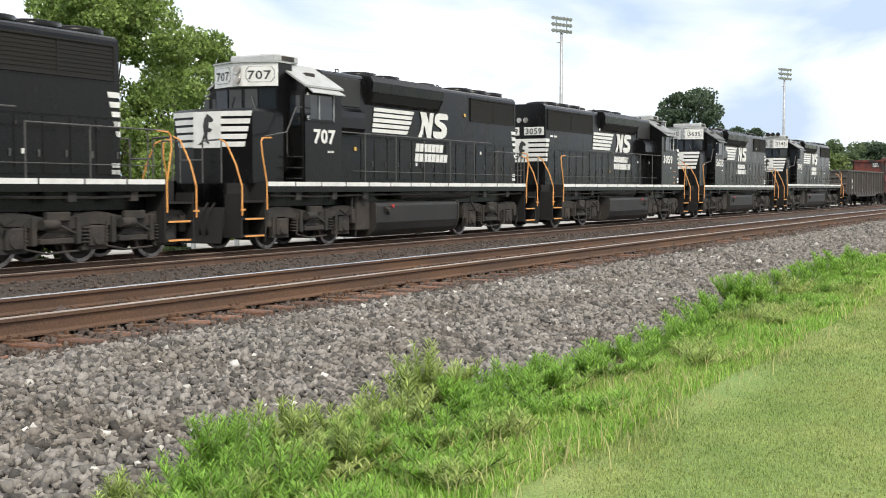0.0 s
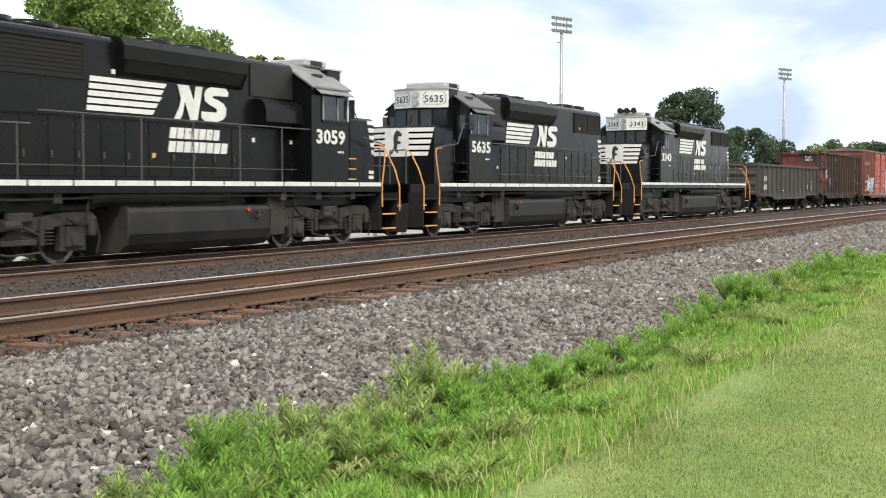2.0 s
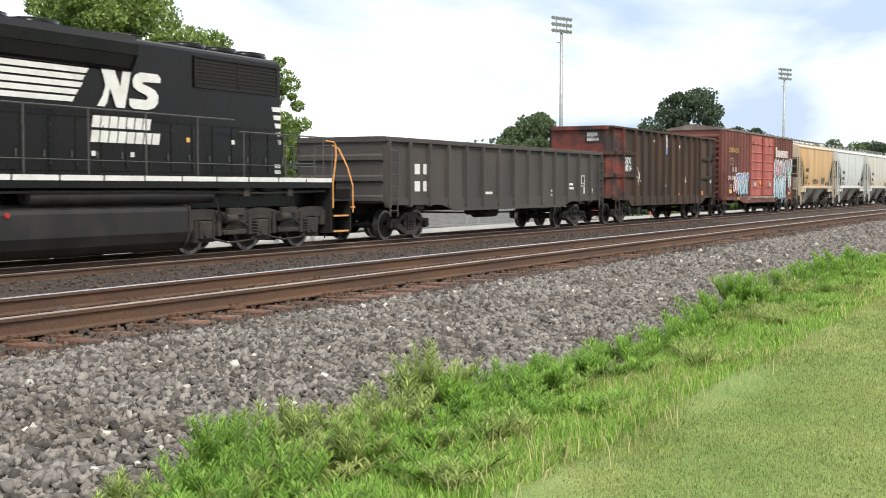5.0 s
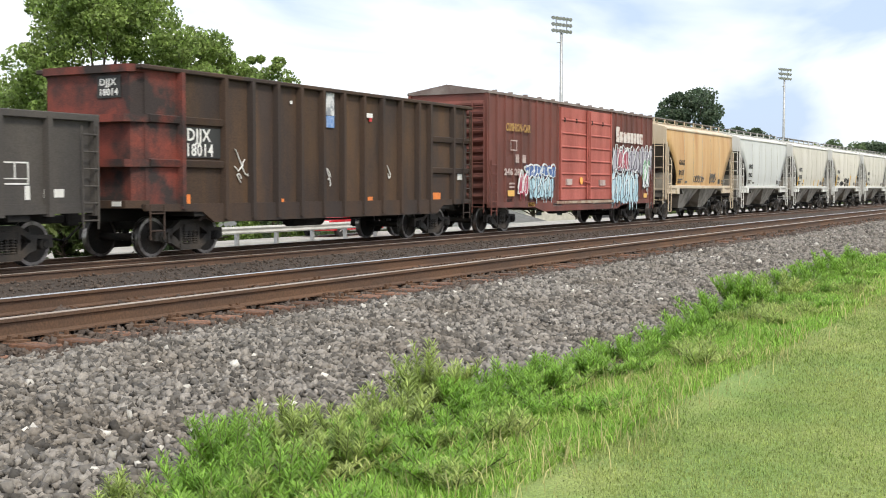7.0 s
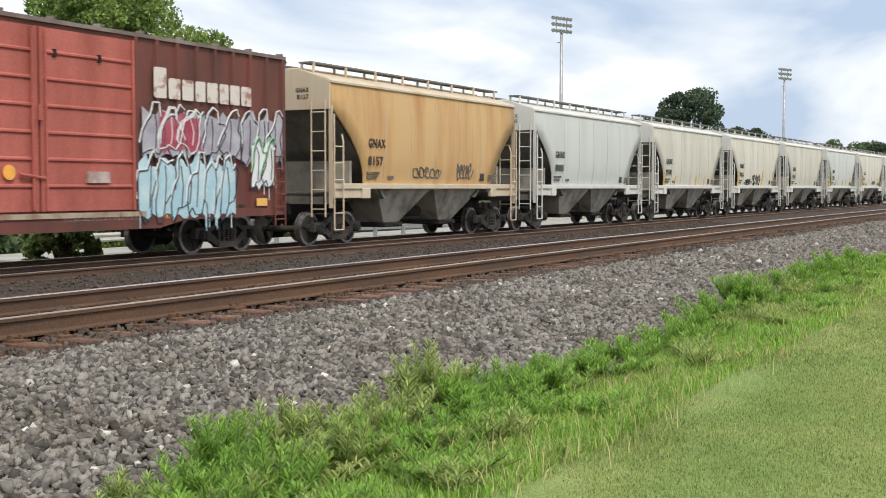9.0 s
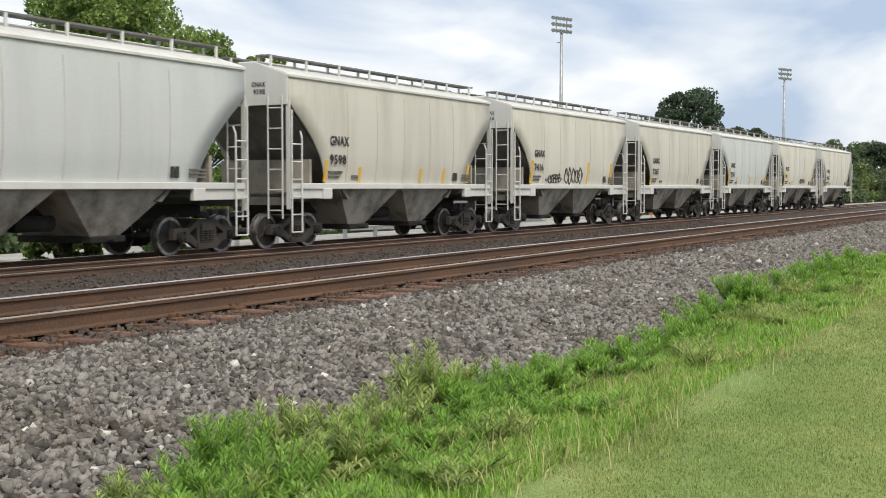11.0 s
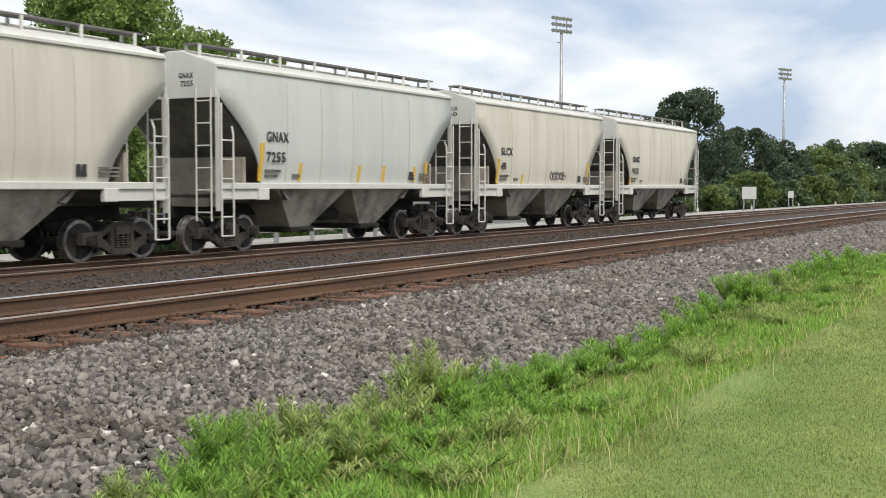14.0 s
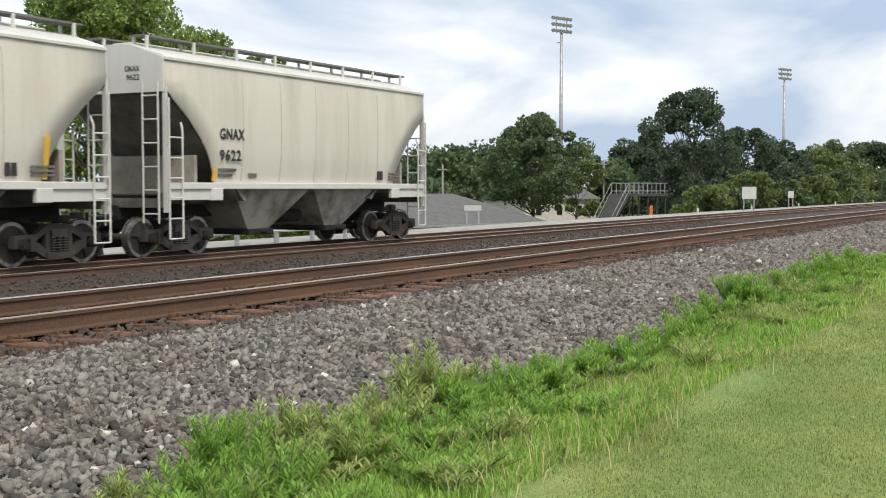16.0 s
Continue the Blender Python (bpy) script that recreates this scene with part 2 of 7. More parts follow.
def wheelset(parent, x, r, gauge=0.76):
    key = ("wheel", r)
    if key not in SHARED:
        b = Build()
        for s in (-1, 1):
            y = s * gauge
            b.rod((0, y - 0.065 * s, 0), (0, y + 0.04 * s, 0), r * 0.97, 28)
            b.rod((0, y - 0.10 * s, 0), (0, y - 0.065 * s, 0), r * 1.05, 28)
            b.rod((0, y, 0), (0, y + 0.10 * s, 0), r * 0.30, 12)
            for k in range(3):
                a = 2 * math.pi * k / 3
                b.rod((0.3 * r * math.cos(a), y + 0.05 * s, 0.3 * r * math.sin(a)), (0.82 * r * math.cos(a), y + 0.042 * s, 0.82 * r * math.sin(a)), 0.035, 5)
        b.rod((0, -gauge, 0), (0, gauge, 0), 0.085, 10)
        seg, rims = 28, []
        for s in (-1, 1):
            t = Build()
            for (ya, ra, yb, rb) in ((-0.064, 1.0, 0.055, 1.0), (0.055, 1.0, 0.055, 0.84), (-0.101, 1.06, -0.064, 1.06), (-0.101, 1.06, -0.101, 0.92)):
                ring = []
                for i in range(seg):
                    a = 2 * math.pi * i / seg
                    ring.append(t.verts([(ra * r * math.cos(a), s * (gauge + ya), ra * r * math.sin(a)), (rb * r * math.cos(a), s * (gauge + yb), rb * r * math.sin(a))]))
                for i in range(seg):
                    p, q = ring[i], ring[(i + 1) % seg]
                    t.bm.faces.new((p[0], q[0], q[1], p[1]))
            rims.append(t.mesh("tread", TREAD))
        SHARED[key] = (b.mesh("wheelset", SOOT), rims)
    w = part("wheelset", SHARED[key][0], None, parent)
    w.matrix_basis = pose(x, 0, r)
    for rim in SHARED[key][1]:
        part("tread", rim, None, w, "bright worn wheel tread")
    WHEELS.append((w, r, x))
    return w


def freight_truck(parent, x):
    """A three-piece freight truck with roller bearings and spring nests."""
    wb, r = 0.89, 0.43
    if "bogie" not in SHARED:
        f = {}
        for s in (-1, 1):
            y0, y1 = s * 0.98, s * 1.12
            b = Build()
            b.prism([(-0.62, 0.60), (-0.30, 0.80), (0.30, 0.80), (0.62, 0.60), (0.62, 0.48), (0.28, 0.67), (-0.28, 0.67), (-0.62, 0.48)], y0, y1, "y")
            for q in (-1, 1):
                b.prism([(q * 0.55, 0.62), (q * 1.10, 0.60), (q * 1.12, 0.36), (q * 1.02, 0.36), (q * 1.00, 0.52), (q * 0.72, 0.54), (q * 0.70, 0.30), (q * 0.60, 0.30)], y0, y1, "y")
                b.prism([(q * 0.68, 0.48), (q * 0.60, 0.30), (q * 0.30, 0.14), (q * 0.27, 0.26), (q * 0.52, 0.46)], y0, y1, "y")
                b.prism([(q * 0.24, 0.74), (q * 0.33, 0.74), (q * 0.33, 0.24), (q * 0.24, 0.24)], y0, y1, "y")
            b.box(-0.34, 0.34, min(y0, y1) - 0.03, max(y0, y1) + 0.03, 0.14, 0.27)
            f[s] = b.mesh("sideframe", SOOT)
        sp = Build()
        for s in (-1, 1):
            for q in (-0.15, 0, 0.15):
                for k in range(6):
                    z = 0.28 + k * 0.05
                    sp.rod((q, s * 1.10, z), (q, s * 1.10, z + 0.028), 0.068, 10)
                sp.rod((q, s * 1.10, 0.27), (q, s * 1.10, 0.58), 0.04, 8)
        bo = Build()
        bo.prism([(-1.15, 0.56), (1.15, 0.56), (1.15, 0.70), (0.5, 0.80), (-0.5, 0.80), (-1.15, 0.70)], -0.2, 0.2, "x")
        bo.rod((0, 0, 0.78), (0, 0, 0.92), 0.22, 14)
        bo.box(-0.5, -0.42, -0.8, 0.8, 0.32, 0.44)
        bo.box(0.42, 0.5, -0.8, 0.8, 0.32, 0.44)
        be = Build()
        for s in (-1, 1):
            for q in (-wb, wb):
                be.rod((q, s * 0.92, r), (q, s * 1.16, r), 0.11, 12)
                be.rod((q, s * 1.16, r), (q, s * 1.19, r), 0.075, 10)
        SHARED["bogie"] = (f[-1], f[1], sp.mesh("spring", SOOT), bo.mesh("bolster", SOOT), be.mesh("bearing", GRIME_BLACK))
    a, c, sp, bo, be = SHARED["bogie"]
    t = part("truck", bo, None, parent, "dusty freight truck bolster", pose(x, 0, 0))
    part("sideframe", a, None, t)
    part("sideframe", c, None, t)
    tagged(part("spring_nest", sp, None, t), kind="stuff")
    tagged(part("bearing_cap", be, None, t), kind="stuff")
    for q in (-wb, wb):
        wheelset(parent, x + q, r)


def loco_truck(parent, x, axles, f=1):
    """A cast locomotive truck frame with pedestals, springs and brake cylinders."""
    r = 0.508
    pos = (-1.37, 1.37) if axles == 2 else (-2.07, 0.0, 2.07)
    key = ("loco_truck", axles)
    if key not in SHARED:
        e = pos[-1]
        frames = []
        for s in (-1, 1):
            y0, y1 = s * 1.10, s * 1.26
            lo, hi = min(y0, y1), max(y0, y1)
            b = Build()
            top = [(-e - 0.62, 0.92), (-e - 0.5, 1.02)]
            n = 14
            for i in range(n + 1):
                xx = -e + 2 * e * i / n
                dip = 0.13 * math.sin(math.pi * (i / n) * (1 if axles == 2 else 2)) ** 2
                top.append((xx, 1.04 - dip))
            top += [(e + 0.5, 1.02), (e + 0.62, 0.92)]
            low = [(p[0], p[1] - 0.25) for p in top[::-1]]
            b.prism(top + low, lo, hi, "y")
            for p in pos:
                for q in (-0.27, 0.27):
                    b.prism([(p + q - 0.07, 0.92), (p + q + 0.07, 0.92), (p + q * 0.95 + 0.06, 0.36), (p + q * 0.95 - 0.06, 0.36)], lo + 0.01, hi - 0.01, "y")
                b.box(p - 0.21, p + 0.21, lo - 0.06 if s < 0 else lo, hi if s < 0 else hi + 0.06, 0.34, 0.76, 0.03)
                b.rod((p, s * 1.2, r), (p, s * 1.36, r), 0.13, 14)
                b.box(p - 0.34, p + 0.34, lo + 0.02, hi - 0.02, 0.28, 0.36)
            for i in range(len(pos) - 1):
                mid = (pos[i] + pos[i + 1]) / 2
                b.box(mid - 0.42, mid + 0.42, lo - 0.06 if s < 0 else hi - 0.1, lo + 0.1 if s < 0 else hi + 0.06, 0.42, 0.54, 0.02)
                b.box(mid - 0.62, mid - 0.50, lo - 0.05, hi + 0.05, 0.40, 0.95, 0.015)
                b.box(mid + 0.50, mid + 0.62, lo - 0.05, hi + 0.05, 0.40, 0.95, 0.015)
                for k in range(4):
                    b.box(mid - 0.40 + 0.05 * k, mid + 0.40 - 0.05 * k, lo - 0.03, hi + 0.03, 0.55 + 0.035 * k, 0.58 + 0.035 * k)
                b.rod((mid - 0.45, s * 1.36, 0.80), (mid - 0.05, s * 1.36, 0.80), 0.10, 12)
                b.rod((mid - 0.05, s * 1.36, 0.80), (mid + 0.42, s * 1.34, 0.62), 0.03, 6)
                for q in (-0.78, 0.78):
                    for k in range(5):
                        b.rod((mid + q, s * 1.22, 0.42 + 0.07 * k), (mid + q, s * 1.22, 0.455 + 0.07 * k), 0.10, 10)
                b.box(mid - 0.30, mid + 0.30, lo - 0.10 if s < 0 else hi - 0.02, lo + 0.02 if s < 0 else hi + 0.10, 0.86, 1.04, 0.02)
                b.tube([(mid - 0.8, s * 1.33, 0.85), (mid - 0.82, s * 1.33, 0.35), (mid - 0.3, s * 1.33, 0.25), (mid + 0.5, s * 1.33, 0.28)], 0.022)
            for q in (-1, 1):
                b.box(q * (e + 0.5) - 0.09, q * (e + 0.5) + 0.09, lo - 0.04, hi + 0.04, 0.55, 0.93, 0.02)
                b.tube([(q * (e + 0.55), s * 1.3, 0.9), (q * (e + 0.66), s * 1.3, 0.5), (q * (e + 0.62), s * 1.25, 0.2)], 0.02)
            frames.append(b.mesh("truck_frame", SOOT))
        bo = Build()
        bo.box(-0.35, 0.35, -1.1, 1.1, 0.62, 0.86, 0.03)
        bo.box(-e - 0.55, -e - 0.42, -1.1, 1.1, 0.7, 0.9)
        bo.box(e + 0.42, e + 0.55, -1.1, 1.1, 0.7, 0.9)
        bo.rod((0, 0, 0.85), (0, 0, 1.15), 0.4, 16)
        for p in pos:
            bo.rod((p + (0.55 if p <= 0 else -0.55), -0.5, 0.5), (p + (0.55 if p <= 0 else -0.55), 0.5, 0.5), 0.33, 14)
        SHARED[key] = (bo.mesh("bolster", SOOT), frames)
    bo, frames = SHARED[key]
    t = part("truck", bo, None, parent, "dust-coated locomotive truck bolster", pose(x, 0, 0))
    for fr in frames:
        part("truck_frame", fr, None, t)
    for p in pos:
        wheelset(parent, x + p, r)


def coupler(parent, x, s, half):
    """A knuckle coupler that reaches half a metre or so past the end sill; s is the way it points."""
    b = Build()
    b.box(min(x, x + s * half), max(x, x + s * half), -0.08, 0.08, 0.78, 0.94, 0.02)
    e = x + s * half
    b.box(e - 0.16, e + 0.10, -0.16, 0.05, 0.72, 1.0, 0.03)
    b.box(e - 0.05, e + 0.14, 0.02, 0.15, 0.74, 0.98, 0.03)
    b.tube([(x, 0.3, 0.75), (x + s * half * 0.6, 0.28, 0.45), (e, 0.2, 0.40)], 0.025)
    part("coupler", b, GRIME_BLACK, parent)


# ---- locomotives ----
def ring_profile(w, z0, z1, ch, k=4):
    """Hood section: upright sides and a rounded shoulder to the roof."""
    pts = [(-w, z0)]
    for i in range(k + 1):
        a = math.pi / 2 * i / k
        pts.append((-w + ch * (1 - math.cos(a)), z1 - ch * (1 - math.sin(a))))
    return pts + [(-p[0], p[1]) for p in pts[::-1]]


def face_plate(loco, name, material, label, a, c, z_pts, lift=0.012):
    """A thin plate on an upright face that runs from a to c in plan; z_pts are (share along, height) corners."""
    d = Vector((c[0] - a[0], c[1] - a[1], 0))
    n = Vector((d.y, -d.x, 0)).normalized()
    if n.x > 0:
        n = -n
    b = Build()
    base = [Vector((a[0], a[1], 0)) + d * s + Vector((0, 0, z)) for s, z in z_pts]
    b.hull([tuple(p + n * (lift - 0.010)) for p in base], [tuple(p + n * lift) for p in base])
    part(name, b, material, loco, label)


def rearing_shape(loco, x, z0, z1, y0, y1):
    """The plain black rearing shape on the white field of the nose."""
    b = Build()
    w, h = y1 - y0, z1 - z0
    pts = [(0.05, 0.0), (0.30, 0.12), (0.42, 0.36), (0.36, 0.62), (0.44, 0.86), (0.60, 1.0), (0.78, 0.93), (0.95, 0.80), (0.86, 0.72), (0.70, 0.74), (0.66, 0.56), (0.88, 0.50), (0.80, 0.42), (0.62, 0.40), (0.60, 0.20), (0.72, 0.02), (0.55, 0.06), (0.45, 0.22), (0.30, 0.0)]
    b.prism([(y1 - w * p[0], z0 + h * p[1]) for p in pts], x - 0.006, x, "x")
    part("emblem", b, LETTER, loco, "black rearing emblem shape on the white field")


def nose_stripes(loco, xn, xc, w, wc, z0, z1):
    """White field in the middle, striped wings on the slanted faces beside it."""
    n, pitch = 5, (z1 - z0) / 5
    for side in (-1, 1):
        a, c = (xc, side * wc), (xn, side * w)
        for i in range(n):
            zt = z1 - pitch * i
            s = 1.0 - 0.055 * i
            face_plate(loco, "nose_stripe", WHITE, "white nose stripe", a, c, [(0.0, zt - pitch * 0.66), (s - 0.03, zt - pitch * 0.66), (s, zt), (0.0, zt)])
    face_plate(loco, "nose_field", WHITE, "white field on the nose", (xc, -wc), (xc, wc), [(0, z0 + 0.04), (1, z0 + 0.04), (1, z1), (0, z1)])
    rearing_shape(loco, xc - 0.013, z0 + 0.12, z1 - 0.06, -wc * 0.55, wc * 0.75)


def side_emblem(loco, x, z, y):
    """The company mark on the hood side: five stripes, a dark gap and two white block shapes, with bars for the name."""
    ends = (2.36, 2.26, 2.20, 2.08, 1.98)
    for i in range(5):
        zt = z + 0.74 - 0.148 * i
        b = Build()
        b.prism([(x + 0.10 - 0.025 * i, zt), (x + ends[i], zt), (x + ends[i] - 0.08, zt - 0.105), (x + 0.08 - 0.025 * i, zt - 0.105)], y - 0.012, y - 0.003, "y")
        part("speed_stripe", b, WHITE, loco, "white speed stripe")
    n_shape = [(2.58, 0.0), (2.78, 0.0), (2.86, 0.10), (2.94, 0.40), (3.12, 0.0), (3.36, 0.0), (3.55, 0.76), (3.32, 0.76), (3.24, 0.42), (3.08, 0.76), (2.70, 0.76), (2.76, 0.62), (2.82, 0.44), (2.74, 0.22)]
    s_shape = [(3.50, 0.06), (3.62, 0.0), (4.06, 0.0), (4.26, 0.06), (4.36, 0.16), (4.38, 0.32), (4.28, 0.43), (4.08, 0.50), (3.88, 0.54), (3.92, 0.585), (4.44, 0.60), (4.46, 0.70), (4.36, 0.78), (3.84, 0.78), (3.68, 0.72), (3.60, 0.60), (3.62, 0.46), (3.76, 0.38), (4.00, 0.31), (4.06, 0.255), (4.00, 0.21), (3.50, 0.21)]
    for pts, lift in ((n_shape, 0.0), (s_shape, 0.004)):
        b = Build()
        b.prism([(x + p[0], z + p[1]) for p in pts], y - 0.013 - lift, y - 0.003 - lift, "y")
        part("emblem_block", b, WHITE, loco, "white block shape of the mark")
    for zz, count, x0, x1 in ((z - 0.43, 7, 2.42, 4.14), (z - 0.73, 8, 2.38, 4.42)):
        step = (x1 - x0) / count
        for k in range(count):
            b = Build()
            a, c = x + x0 + step * k, x + x0 + step * (k + 0.84)
            b.prism([(a, zz), (c, zz), (c + 0.05, zz + 0.24), (a + 0.05, zz + 0.24)], y - 0.012, y - 0.003, "y")
            part("name_bar", b, WHITE, loco, "small slanted white bar")


def grab_set(loco, f, xo, s, y):
    """The bent rails on both sides of one step well; xo is the end, s its way, y the side."""
    b = Build(f)
    b.tube([(xo + s * 0.02, y * 1.53, 0.86), (xo + s * 0.02, y * 1.53, 1.55), (xo + s * 0.03, y * 1.36, 2.05), (xo + s * 0.03, y * 1.08, 2.55), (xo + s * 0.02, y * 0.90, 2.63)], 0.020)
    b.box(xo - 0.07, xo + 0.09, y * 1.53 - 0.02, y * 1.53 + 0.02, 0.98, 1.02)
    part("grab_rail", b, ORANGE, loco, "orange bent grab rail")
    xi = xo - s * 0.92
    b = Build(f)
    b.tube([(xi, y * 1.53, 0.98), (xi, y * 1.53, 1.62), (xi + s * 0.16, y * 1.52, 2.30), (xi + s * 0.17, y * 1.50, 2.60), (xi + s * 0.10, y * 1.49, 2.68), (xi - s * 0.25, y * 1.48, 2.70)], 0.020)
    part("grab_rail", b, ORANGE, loco, "orange bent grab rail")


def hood_louvre(loco, f, x0, x1, z0, z1, y, rows):
    """A screen of thin slats in a shallow frame."""
    b = Build(f)
    s = -1 if y < 0 else 1
    b.box(x0, x1, min(y, y + s * 0.02), max(y, y + s * 0.02), z0, z1)
    for q in (z0, z1 - 0.04):
        b.box(x0, x1, min(y, y + s * 0.045), max(y, y + s * 0.045), q, q + 0.04)
    for q in (x0, (x0 + x1) / 2 - 0.02, x1 - 0.04):
        b.box(q, q + 0.04, min(y, y + s * 0.045), max(y, y + s * 0.045), z0, z1)
    scr = part("radiator_screen", b, GRIME_BLACK, loco, "dull slatted radiator screen")
    for i in range(rows):
        z = z0 + (z1 - z0) * (i + 0.5) / rows
        b = Build(f)
        b.box(x0 + 0.02, x1 - 0.02, min(y, y + s * 0.030), max(y, y + s * 0.030), z - 0.012, z + 0.012)
        part("slat", b, GRIME_BLACK, scr)


def locomotive(u, number, six, f=1, cf=-5.4, cb=-3.77, hood_end=7.45, emblem=-1.55, tc=5.1, screen=2.7, horn=False, lift=0.0, roof_paint=None, label=""):
    """f=1: the cab leads; f=-1: the long hood leads."""
    half = 9.6 if six else 8.3
    sf = half - 0.95                     # where the step wells begin
    loco = thing("locomotive", label, "locomotive", "locomotives of the freight train")
    CARS.append((loco, u))
    HW, D = 0.92, lift                   # D lifts the deck and all above it
    dk = 1.62 + D

    def put(name, b, material, text=""):
        return part(name, b, material, loco, text)
    # frame and walkway
    b = Build(f)
    b.box(-sf, sf, -1.50, 1.50, dk - 0.12, dk - 0.02, 0.01)
    b.box(-half, half, -0.95, 0.95, 1.05, dk - 0.02)
    for s in (-1, 1):
        b.box(min(s * half, s * half - s * 0.1), max(s * half, s * half - s * 0.1), -1.0, 1.0, 0.95, dk)
        b.box(-sf, sf, s * 1.48 - 0.04, s * 1.48 + 0.04, dk - 0.22, dk)
    put("underframe", b, BLACK)
    n = 13 if not six else 15
    step = 2 * sf / n
    for i in range(n):
        b = Build(f)
        b.box(-sf + i * step + 0.025, -sf + (i + 1) * step - 0.025, -1.532, -1.521, dk - 0.075, dk + 0.03)
        put("sill_stripe", b, WHITE, "white reflective sill stripe")
    # cables and pipes under the walkway edge
    b = Build(f)
    b.tube([(-sf + 0.2, -1.42, dk - 0.30), (-tc, -1.42, dk - 0.34), (-2.6, -1.42, dk - 0.30), (2.6, -1.42, dk - 0.30), (tc, -1.42, dk - 0.34), (sf - 0.2, -1.42, dk - 0.30)], 0.03)
    put("sill_pipe", b, SOOT)
    for q in (-tc - 0.9, -tc + 0.7, -2.9, tc - 0.8, tc + 0.9):
        b = Build(f)
        b.box(q - 0.11, q + 0.11, -1.47, -1.30, dk - 0.42, dk - 0.13, 0.01)
        put("sill_bracket", b, SOOT)
    # pilots, steps and end platforms
    for s in (-1, 1):
        xo = s * half
        b = Build(f)
        b.prism([(xo, 1.05), (xo + s * 0.05, 0.9), (xo + s * 0.22, 0.22), (xo + s * 0.14, 0.2), (xo - s * 0.06, 0.9), (xo - s * 0.06, 1.05)], -1.0, 1.0, "y")
        put("pilot", b, GRIME_BLACK, "black pilot plate")
        for y in (-1, 1):
            b = Build(f)
            lo, hi = min(y * 1.0, y * 1.48), max(y * 1.0, y * 1.48)
            b.box(min(xo, xo - s * 0.05), max(xo, xo - s * 0.05), lo, hi, 0.34, dk - 0.25)
            b.box(min(xo - s * 0.9, xo - s * 0.95), max(xo - s * 0.9, xo - s * 0.95), lo, hi, 0.34, dk)
            b.box(min(xo, xo - s * 0.95), max(xo, xo - s * 0.95), min(y * 0.96, y * 1.0), max(y * 0.96, y * 1.0), 0.34, dk)
            well = put("step_well", b, GRIME_BLACK)
            for z in (0.38, 0.78, 1.18):
                b = Build(f)
                b.box(min(xo - s * 0.05, xo - s * 0.92), max(xo - s * 0.05, xo - s * 0.92), lo, hi, z - 0.02, z + 0.02)
                part("step", b, GRIME_BLACK, well)
            for z in (0.38, 0.78):
                b = Build(f)
                b.box(min(xo - s * 0.14, xo - s * 0.84), max(xo - s * 0.14, xo - s * 0.84), y * 1.49 - 0.008, y * 1.49 + 0.008, z - 0.02, z + 0.02)
                put("step_edge", b, ORANGE, "orange painted step edge")
            grab_set(loco, f, xo, s, y)
        b = Build(f)
        b.tube([(xo - s * 0.02, -0.9, 2.63), (xo - s * 0.02, -0.35, 2.60), (xo - s * 0.02, -0.33, 2.15), (xo - s * 0.02, 0.33, 2.15), (xo - s * 0.02, 0.35, 2.60), (xo - s * 0.02, 0.9, 2.63)], 0.02)
        for q in (-0.9, -0.34, 0.34, 0.9):
            b.rod((xo - s * 0.02, q, dk - 0.02), (xo - s * 0.02, q, 2.62), 0.018, 6)
        put("end_rail", b, RAILING, "worn grey end rail")
        for yy in (-0.72, -0.52, 0.50, 0.70):
            b = Build(f)
            b.tube([(xo + s * 0.02, yy, 1.15), (xo + s * 0.2, yy, 0.95), (xo + s * 0.24, yy + 0.05, 0.55), (xo + s * 0.15, yy + 0.1, 0.4)], 0.026)
            put("air_hose", b, GRIME_BLACK)
        b = Build(f)
        b.tube([(xo - s * 0.02, 0.55, 1.75), (xo + s * 0.24, 0.45, 1.35), (xo + s * 0.36, 0.3, 1.2)], 0.05, 8)
        put("jumper_cable", b, GRIME_BLACK)
    # cab: wide rear body, narrower windscreen section ahead of the doors
    xb = cf - 0.42
    ev, rg = 4.03 + D, 4.62 + D
    b = Build(f)
    b.prism([(-1.50, dk), (-1.50, ev), (-0.58, rg), (0.58, rg), (1.50, ev), (1.50, dk)], cf, cb, "x")
    put("cab", b, BLACK, "black cab body")
    b = Build(f)
    b.prism([(xb, -0.98), (xb - 0.10, -0.45), (xb - 0.10, 0.45), (xb, 0.98), (cf + 0.02, 0.98), (cf + 0.02, -0.98)], dk, 4.02 + D, "z")
    put("cab_front", b, BLACK, "black windscreen section of the cab")
    b = Build(f)
    b.prism([(-1.55, ev - 0.02), (-1.55, ev + 0.03), (-0.60, rg + 0.045), (0.60, rg + 0.045), (1.55, ev + 0.03), (1.55, ev - 0.02), (0.58, rg + 0.005), (-0.58, rg + 0.005)], cf - 0.06, cb + 0.03, "x")
    put("cab_roof", b, roof_paint or GREYROOF, "grey sloping cab roof")
    b = Build(f)
    b.prism([(xb - 0.03, -0.97), (xb - 0.34, -0.16), (xb - 0.34, 0.16), (xb - 0.03, 0.97), (xb + 0.03, 0.97), (xb + 0.03, -0.97)], 4.02 + D, 4.60 + D, "z")
    put("headlight_panel", b, WHITE, "white panel above the windscreen")
    b = Build(f)
    b.prism([(xb + 0.03, -0.965), (xb + 0.03, 0.965), (cf + 0.2, 0.965), (cf + 0.2, -0.965)], 4.02 + D, 4.60 + D, "z")
    put("panel_housing", b, BLACK, "black housing behind the white panel")
    b = Build(f)
    b.prism([(xb - 0.06, -1.0), (xb - 0.38, -0.18), (xb - 0.38, 0.18), (xb - 0.06, 1.0), (cf + 0.1, 1.0), (cf + 0.1, -1.0)], 4.60 + D, 4.64 + D, "z")
    put("visor_roof", b, GREYROOF)
    b = Build(f)
